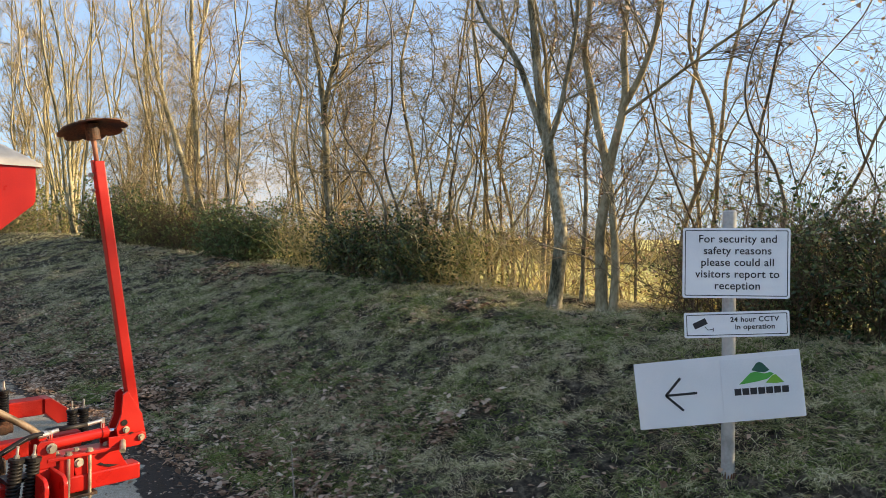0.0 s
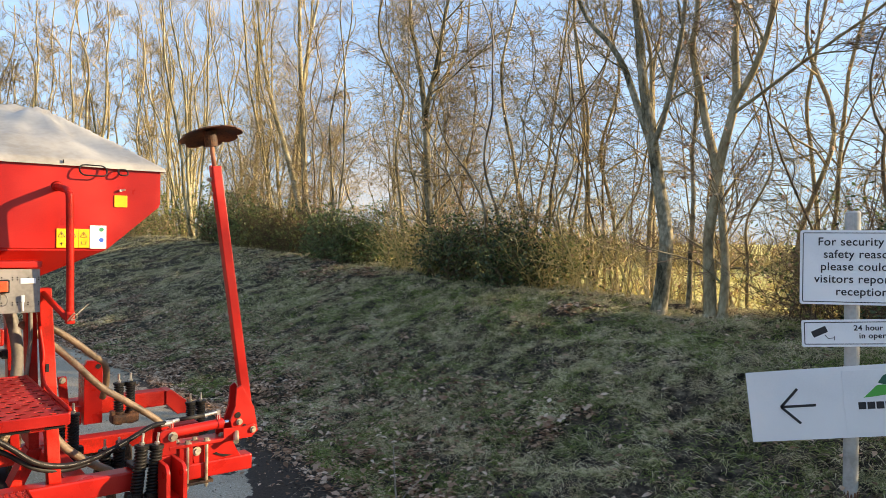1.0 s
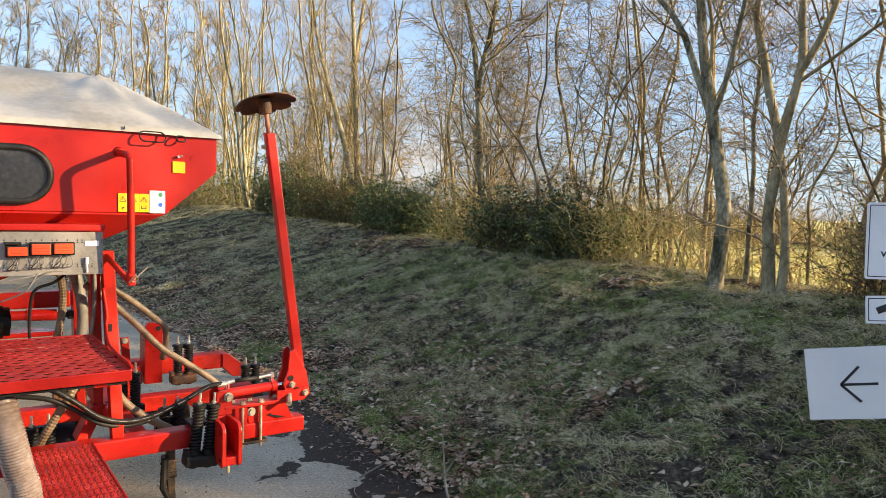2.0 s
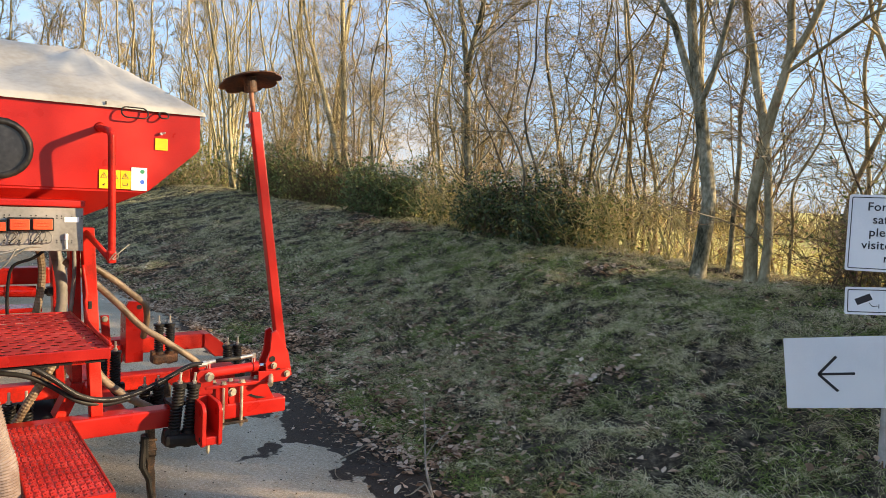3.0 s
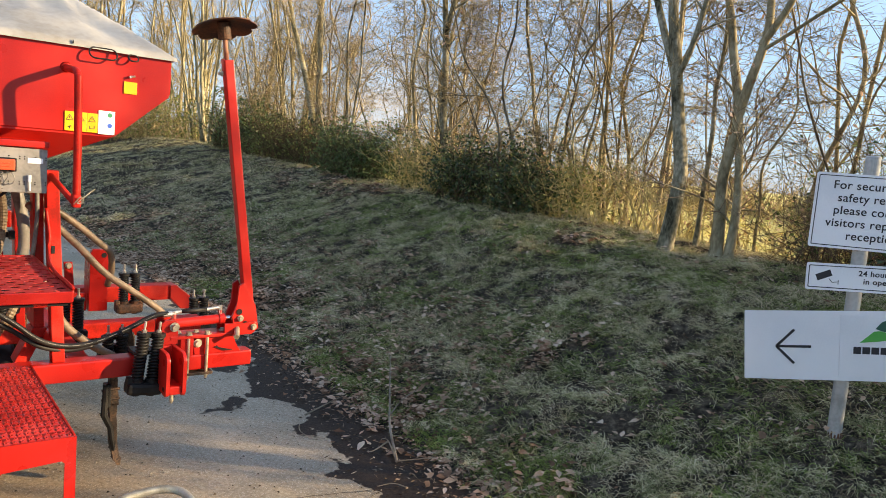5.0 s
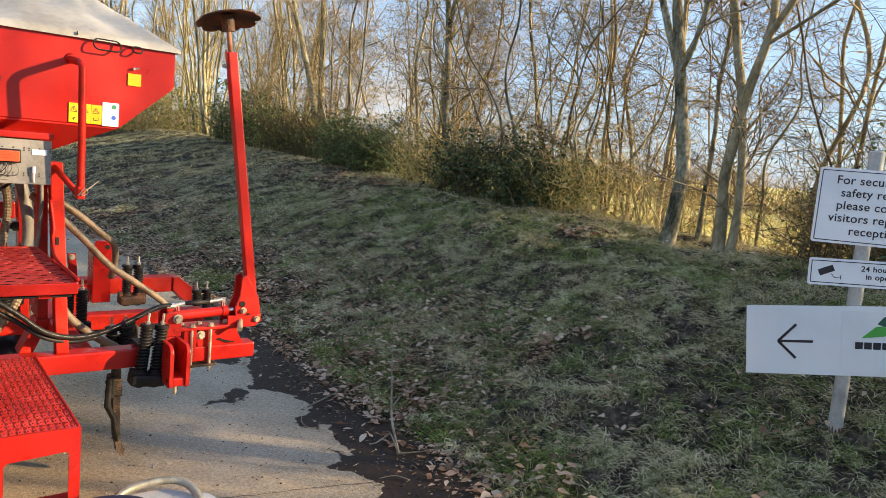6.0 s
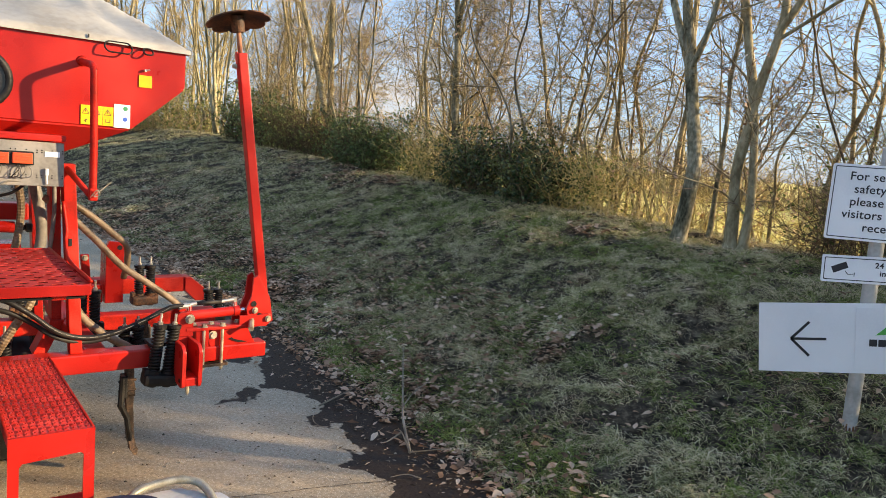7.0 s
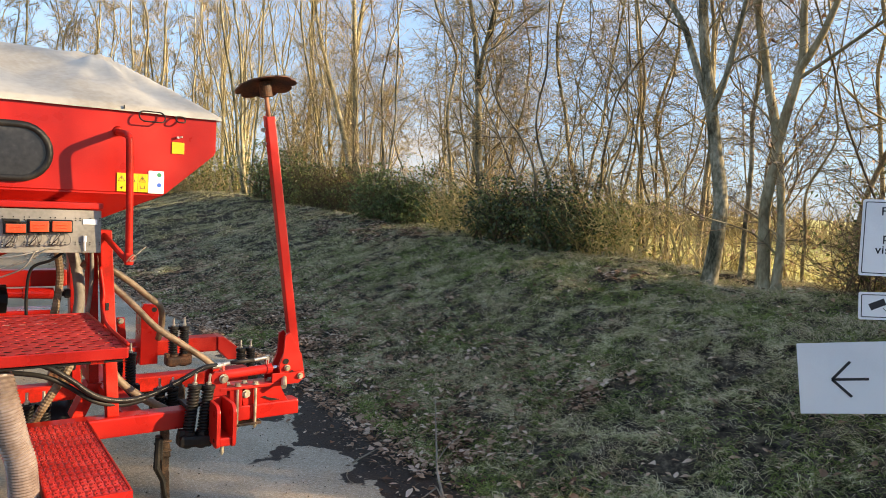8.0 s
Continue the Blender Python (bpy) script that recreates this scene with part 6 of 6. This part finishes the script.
make_shrub(1.0, 5.4, 2.2, 1.0, 0.9, 16, "bare thicket of thin sunlit stems", LEAF_DEAD, 300, 40, 0.045, SUNLIT_STEM)
make_shrub(-0.2, 4.5, 2.2, 0.8, 3.0, 14, "tall spray of arching thin bare shoots", LEAF_DEAD, 300, 60, 0.045, TWIG_RED, 0.3, 0.012)

# unseen thickets, added to break up the sun on road and drill
for i in range(5):
    make_shrub(-5.2 - 2.7 * i, 3.8, 2.6, 1.2, 1.5, 60 + i, "thin bramble thicket added out of view for dappled sun", LEAF_DARK, 900, 40, 0.06, TWIG_RED, 0.35)

# undergrowth in the woods past the bend
for i in range(8):
    make_shrub(23.0 + 1.3 * i if i < 7 else 33.0, 4.5 - 0.3 * i if i < 7 else -3.0 - 6.0 * (i - 7), 5.0, 3.0, 2.4, 30 + i, "brown winter undergrowth below the woods", LEAF_OLIVE, 1200, 65, 0.09)
for i in range(4):
    make_shrub(31.5, 1.0 - 4.5 * i, 4.0, 5.0, 2.6, 50 + i, "brown winter undergrowth below the woods", LEAF_OLIVE, 1200, 65, 0.09)

# ---- far hedge and woods ----
r = random.Random(77)
hedge = Wood()
for i in range(6000):
    s = r.uniform(-45, 110)
    w = 36 + r.gauss(0, 1.5) + 0.03 * s
    p = B0 + BD * s + BN * w
    h = r.uniform(1.1, 3.6) * (1.0 + 0.5 * noise.noise(Vector((s * 0.07, 1.0, 0))))
    if r.random() < 0.08:
        h *= r.uniform(1.4, 2.4)
    q, rad = bough(r, Vector((p.x, p.y, 0.05)), Vector((r.gauss(0, 0.35), r.gauss(0, 0.35), 1)), h, r.uniform(0.03, 0.07), 0.3, 0.0, 3)
    hedge.tube(q, rad, 3)
far = raw_part("far_hedge", hedge.v, hedge.f, FARWOOD, smooth=False)
tagged(far, "distant brown winter hedgerow across the meadow", "hedge", kind="stuff")


# ---- grass of the bank ----
HS, HW = np.arange(-23.0, 28.01, 0.05), np.arange(-2.6, 9.01, 0.05)
HGRID = np.array([[bank_height(float(a), float(b)) for b in HW] for a in HS])


def heights(s, w):
    i = np.clip((s + 23.0) / 0.05, 0.0, len(HS) - 1.001)
    j = np.clip((w + 2.6) / 0.05, 0.0, len(HW) - 1.001)
    i0, j0 = i.astype(int), j.astype(int)
    a, b = i - i0, j - j0
    return (HGRID[i0, j0] * (1 - a) + HGRID[i0 + 1, j0] * a) * (1 - b) + (HGRID[i0, j0 + 1] * (1 - a) + HGRID[i0 + 1, j0 + 1] * a) * b


def height_at(s, w):
    return float(heights(np.array([s]), np.array([w]))[0])


def leafy(s, w):
    """Where fallen leaves have smothered the grass: low down further along, and in patches."""
    low = smoothstep(2.2, 5.0, s) * (1 - smoothstep(0.5, 1.7, w)) * 0.40
    crest = smoothstep(5.5, 7.0, s) * (1 - smoothstep(9.5, 11.0, s)) * smoothstep(2.0, 2.6, w) * 0.35
    bare = 0.45 * math.exp(-((s + 0.1) / 0.4) ** 2 - ((w - 1.58) / 0.25) ** 2)
    return low + crest + bare + 0.5 * noise.noise(Vector((s * 1.3, w * 1.9, 11))) + 0.35 * noise.noise(Vector((s * 4.1, w * 4.7, 12)))


def along_foot(s, w):
    """The place across the bank that lies as far from its foot as w does from the straight line."""
    return w - foot_shift(s) * (1 - smoothstep(-0.5, 3.2, w - 0.5 * foot_shift(s)))


def grass_mesh(name, count, s_range, w_range, seed, size, mat, label, near_power=1.0, lie=0.75, width=1.0, gaps=-0.12, per=20, spread=0.05, patch=0.0, low=1.0, rise=0.75):
    g = np.random.default_rng(seed)
    tufts = count // per
    ts = s_range[0] + (s_range[1] - s_range[0]) * g.random(4 * tufts) ** near_power
    tw = w_range[0] + (w_range[1] - w_range[0]) * g.random(4 * tufts) ** low
    # tufts crowd together and leave bare gaps
    keep = [i for i in range(4 * tufts) if 0.5 * noise.noise(Vector((ts[i] * 3.5, tw[i] * 3.5, seed))) + 0.9 * noise.noise(Vector((ts[i] * 9, tw[i] * 9, seed)))
            + patch * noise.noise(Vector((ts[i] * 1.1, tw[i] * 1.6, seed + 5))) > gaps
            and leafy(ts[i], tw[i]) < 0.36 + 0.3 * noise.noise(Vector((ts[i] * 9, tw[i] * 9, 2)))]
    ts, tw = ts[keep[:tufts]], tw[keep[:tufts]]
    tufts = len(ts)
    which = g.integers(0, tufts, count)
    wide = spread * (0.5 + g.random(tufts))
    tw = np.array([along_foot(a, b) for a, b in zip(ts, tw)])
    s = ts[which] + g.normal(0, 1, count) * wide[which]
    w = tw[which] + g.normal(0, 1, count) * wide[which]
    lean_s = (g.normal(0, 0.9, tufts))[which] + g.normal(0, 0.5, count)
    lean_w = (-0.55 + g.normal(0, 0.7, tufts))[which] + g.normal(0, 0.5, count)
    length = size * (0.4 + 1.2 * g.random(count)) * (0.6 + 0.8 * g.random(tufts))[which]
    verts = np.zeros((count, 4, 3))
    verts[:, 0, 0] = B0.x + BD.x * s + BN.x * w
    verts[:, 0, 1] = B0.y + BD.y * s + BN.y * w
    verts[:, 0, 2] = heights(s, w) - 0.005
    d = np.outer(lean_s, (BD.x, BD.y, 0)) + np.outer(lean_w, (BN.x, BN.y, 0))
    d[:, 2] = rise
    d /= np.linalg.norm(d, axis=1)[:, None]
    flop = d.copy()
    flop[:, 2] -= lie + 0.6 * g.random(count)
    flop[:, :2] += g.normal(0, 0.35, (count, 2))
    flop /= np.linalg.norm(flop, axis=1)[:, None]
    side = np.cross(d, g.normal(0, 1, (count, 3)))
    side /= np.linalg.norm(side, axis=1)[:, None]
    side *= (width * (0.0012 + 0.0018 * g.random(count)))[:, None]
    mid = verts[:, 0] + d * (length * 0.5)[:, None]
    verts[:, 1] = mid + side
    verts[:, 2] = mid + flop * (length * 0.6)[:, None]
    verts[:, 3] = mid - side
    idx = np.arange(count)[:, None] * 4
    me = bpy.data.meshes.new(name)
    me.from_pydata(verts.reshape(-1, 3).tolist(), [], (idx + np.array([0, 1, 3])).tolist() + (idx + np.array([1, 2, 3])).tolist())
    me.materials.append(mat)
    return tagged(new(name, me), label, "grass", kind="stuff")


grass_mesh("grass", 300000, (-3.2, 8.0), (0.12, 4.3), 1, 0.055, GRASS, "matted winter grass in dull greens and straw", 1.35, 0.5, 1.15, 0.08, 16, 0.022, rise=0.65)
grass_mesh("grass", 55000, (7.0, 26.0), (0.2, 4.2), 2, 0.09, GRASS, "matted winter grass further along the bank", 1.3, 0.75, 2.6, -0.15, spread=0.09)
grass_mesh("dead_grass", 70000, (-3.2, 9.0), (0.15, 3.8), 15, 0.05, THATCH, "dead brown thatch among the living grass", 1.35, 0.9, 1.3, 0.0, 14, 0.05, patch=0.5, rise=0.35)
grass_mesh("dry_grass", 100000, (-3.2, 14.0), (0.5, 4.0), 3, 0.07, STRAW, "dry straw-coloured grass stalks", 1.5, 0.6, 0.9, 0.12, 14, patch=0.5)
grass_mesh("fresh_grass", 95000, (-3.2, 9.0), (0.10, 3.0), 6, 0.052, FRESH, "fresh green grass tufts low on the bank", 1.4, 0.6, 1.0, 0.1, 16, 0.045, 0.7, 1.25, 0.8)
grass_mesh("fresh_grass", 30000, (-2.0, 6.0), (2.3, 3.5), 12, 0.045, FRESH, "mossy green grass along the crest of the bank", 1.0, 0.6, 1.1, 0.0, 16, 0.045)
grass_mesh("fresh_grass", 16000, (-2.9, -0.7), (0.12, 1.1), 8, 0.06, FRESH, "bright green grass patch beside the signpost", 1.0, 0.6, 1.0, 0.0, 24, 0.05, 0.6, 1.0, 0.9)
grass_mesh("grass", 60000, (-22.0, -3.1), (0.15, 4.2), 9, 0.08, GRASS, "matted winter grass further along the bank", 0.6, 0.6, 3.0, -0.15, spread=0.09)
grass_mesh("meadow_grass", 36000, (-18.0, 70.0), (6.0, 38.0), 4, 0.22, MEADOW, "pale green meadow grass coloured as sunlit, beyond the trees", 1.0, 0.3, 15.0, -2.0, spread=0.12)


# ---- fallen leaves and sticks ----
r = random.Random(21)
spots = []
for i in range(22000):
    s = -3 + 20 * r.random() ** 1.5
    if i % 5 in (0, 3):
        w = 3.3 * r.random() ** 1.7
        if noise.noise(Vector((s * 1.5, w * 1.5, 3))) < 0.0:
            continue
    elif i % 5 in (1, 2):
        s = r.uniform(1.0, 13.0)
        w = -0.1 + 1.7 * r.random() ** 1.3
    else:
        w = r.gauss(0.1, 0.17 + 0.02 * max(0, s))
    spots.append((s, along_foot(s, max(w, -0.45))))
for i in range(80000):
    s, w = 1.0 + 12.0 * r.random() ** 1.2, -0.1 + 3.3 * r.random() ** 1.2
    if leafy(s, w) > 0.30 + 0.25 * r.random():
        spots.append((s, along_foot(s, w)))
v, f = [], []
for s, w in spots:
    p = B0 + BD * s + BN * w
    z = max(height_at(s, w), 0.004 if w < 0.12 else -1) + (0.012 if w < 0.25 else 0.03 + 0.035 * r.random())
    a, size = r.uniform(0, 6.28), r.choice((0.009, 0.014, 0.019, 0.027)) * r.uniform(0.7, 1.3)
    tip = Vector((math.cos(a), math.sin(a), r.gauss(0, 0.25)))
    side = Vector((-math.sin(a), math.cos(a), r.gauss(0, 0.25)))
    curl = Vector((0, 0, size * r.uniform(0.05, 0.4)))
    c = Vector((p.x, p.y, z))
    n = len(v)
    v += [c - tip * size, c - tip * size * 0.2 + side * size * 0.62 + curl, c + tip * size * 0.35 + side * size * 0.5 + curl * 0.6, c + tip * size * 1.2, c + tip * size * 0.3 - side * size * 0.55 + curl,
          c - tip * size * 0.3 - side * size * 0.6 + curl * 0.5, c]
    f += [(n + 6, n + i, n + (i + 1) % 6) for i in range(6)]
litter = raw_part("leaf_litter", v, f, LEAF_DEAD)
tagged(litter, "curled brown fallen leaves along the muddy foot of the bank", "leaves", kind="stuff")


# sticks on the muddy edge
def stick(points, r0, r1, label, forks=()):
    ob = thing("stick", Matrix.Translation(points[0]), label, "stick", "sticks on the road edge")
    rel = [Vector(p) - Vector(points[0]) for p in points]
    pts = smooth_path(rel, 6)
    bm = bmesh.new()
    add_tube(bm, pts, [r0 + (r1 - r0) * i / (len(pts) - 1) for i in range(len(pts))], 7)
    for path in forks:
        q = smooth_path([Vector(p) - Vector(points[0]) for p in path], 5)
        add_tube(bm, q, [r0 * 0.6 * (1 - 0.7 * i / (len(q) - 1)) for i in range(len(q))], 5)
    part("branch", bm, STICK, ob, smooth=True)
    return ob


stick([(-0.645, 3.25, 0.02), (-0.80, 3.60, 0.06), (-0.86, 3.75, 0.16), (-0.93, 3.95, 0.22), (-1.0, 4.15, 0.32)], 0.009, 0.003, "pale forked dead branch lying on the verge",
      [[(-0.645, 3.25, 0.02), (-0.75, 3.42, 0.05), (-0.815, 3.51, 0.02)], [(-0.75, 3.42, 0.05), (-0.80, 3.33, 0.02), (-0.83, 3.30, 0.02)], [(-0.645, 3.25, 0.02), (-0.552, 3.297, 0.03), (-0.45, 3.324, 0.05)],
       [(-0.83, 3.66, 0.10), (-0.80, 3.80, 0.16), (-0.72, 3.92, 0.22)]])
stick([(-1.363, 3.674, 0.012), (-1.318, 3.873, 0.022), (-1.281, 4.019, 0.03)], 0.006, 0.003, "dark twig on the damp concrete")
stick([(-1.355, 3.602, 0.012), (-1.295, 3.448, 0.012), (-1.209, 3.377, 0.012), (-1.109, 3.383, 0.012)], 0.003, 0.002, "thin curved twig on the damp concrete")
r = random.Random(9)
for i in range(26):
    s, w = r.uniform(-1.5, 6.0), r.uniform(-0.35, 0.5)
    a = r.uniform(0, 6.28)
    p = B0 + BD * s + BN * w
    z = max(0.0, height_at(s, w)) + 0.014
    l = r.uniform(0.05, 0.16)
    stick([(p.x, p.y, z), (p.x + 0.5 * l * math.cos(a), p.y + 0.5 * l * math.sin(a), z + 0.008), (p.x + l * math.cos(a + 0.3), p.y + l * math.sin(a + 0.3), z)], 0.0035, 0.002, "small dead twig in the mud")

# bits of bark, stalk and leaf trodden into the muddy edge
v, f = [], []
for i in range(5000):
    s = -2.5 + 9.0 * r.random() ** 1.1
    w = along_foot(s, r.gauss(0.0, 0.16))
    if w > 0.2 or w < -0.5 - foot_shift(s):
        continue
    p = B0 + BD * s + BN * w
    z = max(0.0, height_at(s, w)) + 0.006
    a, l, b = r.uniform(0, 6.28), r.choice((0.006, 0.009, 0.014, 0.022)) * r.uniform(0.7, 1.4), r.uniform(0.0012, 0.0035)
    t, q = Vector((math.cos(a), math.sin(a), r.gauss(0, 0.15))), Vector((-math.sin(a), math.cos(a), 0))
    c, n = Vector((p.x, p.y, z)), len(v)
    v += [c - t * l, c + q * b, c + t * l, c - q * b, c + Vector((0, 0, b * 1.5))]
    f += [(n, n + 1, n + 4), (n + 1, n + 2, n + 4), (n + 2, n + 3, n + 4), (n + 3, n, n + 4)]
debris = raw_part("debris", v, f, material("trodden_debris", [(0.02, 0.014, 0.01), (0.10, 0.07, 0.045), (0.42, 0.33, 0.24)], (0.7, 0.9), scale=3, fine=30, bump=0, island=0.9, spec=0.1), smooth=False)
tagged(debris, "bits of stalk, bark and leaf trodden into mud", "debris", kind="stuff")

# grit and crumbs of earth on the concrete
v, f = [], []
for i in range(5200):
    s, w = r.uniform(-4.5, 6.0), r.uniform(-3.0, 0.05)
    p = B0 + BD * s + BN * w
    size = r.choice((0.002, 0.003, 0.004, 0.005, 0.006)) * r.uniform(0.6, 1.4)
    n = len(v)
    c = Vector((p.x, p.y, 0.004))
    for q in range(5):
        a = 6.28 * q / 5 + r.uniform(-0.4, 0.4)
        v.append(c + Vector((math.cos(a) * size * r.uniform(0.7, 1.3), math.sin(a) * size * r.uniform(0.7, 1.3), 0)))
    v.append(c + Vector((0, 0, size * r.uniform(0.5, 1.0))))
    f += [(n + q, n + (q + 1) % 5, n + 5) for q in range(5)]
grit = raw_part("grit", v, f, material("mixed_grit", [(0.03, 0.022, 0.016), (0.16, 0.12, 0.085), (0.5, 0.43, 0.34)], (0.8, 0.95), scale=3, fine=30, bump=0, island=0.9, spec=0.1), smooth=False)
tagged(grit, "loose grit and crumbs of earth on the concrete", "grit", kind="stuff")
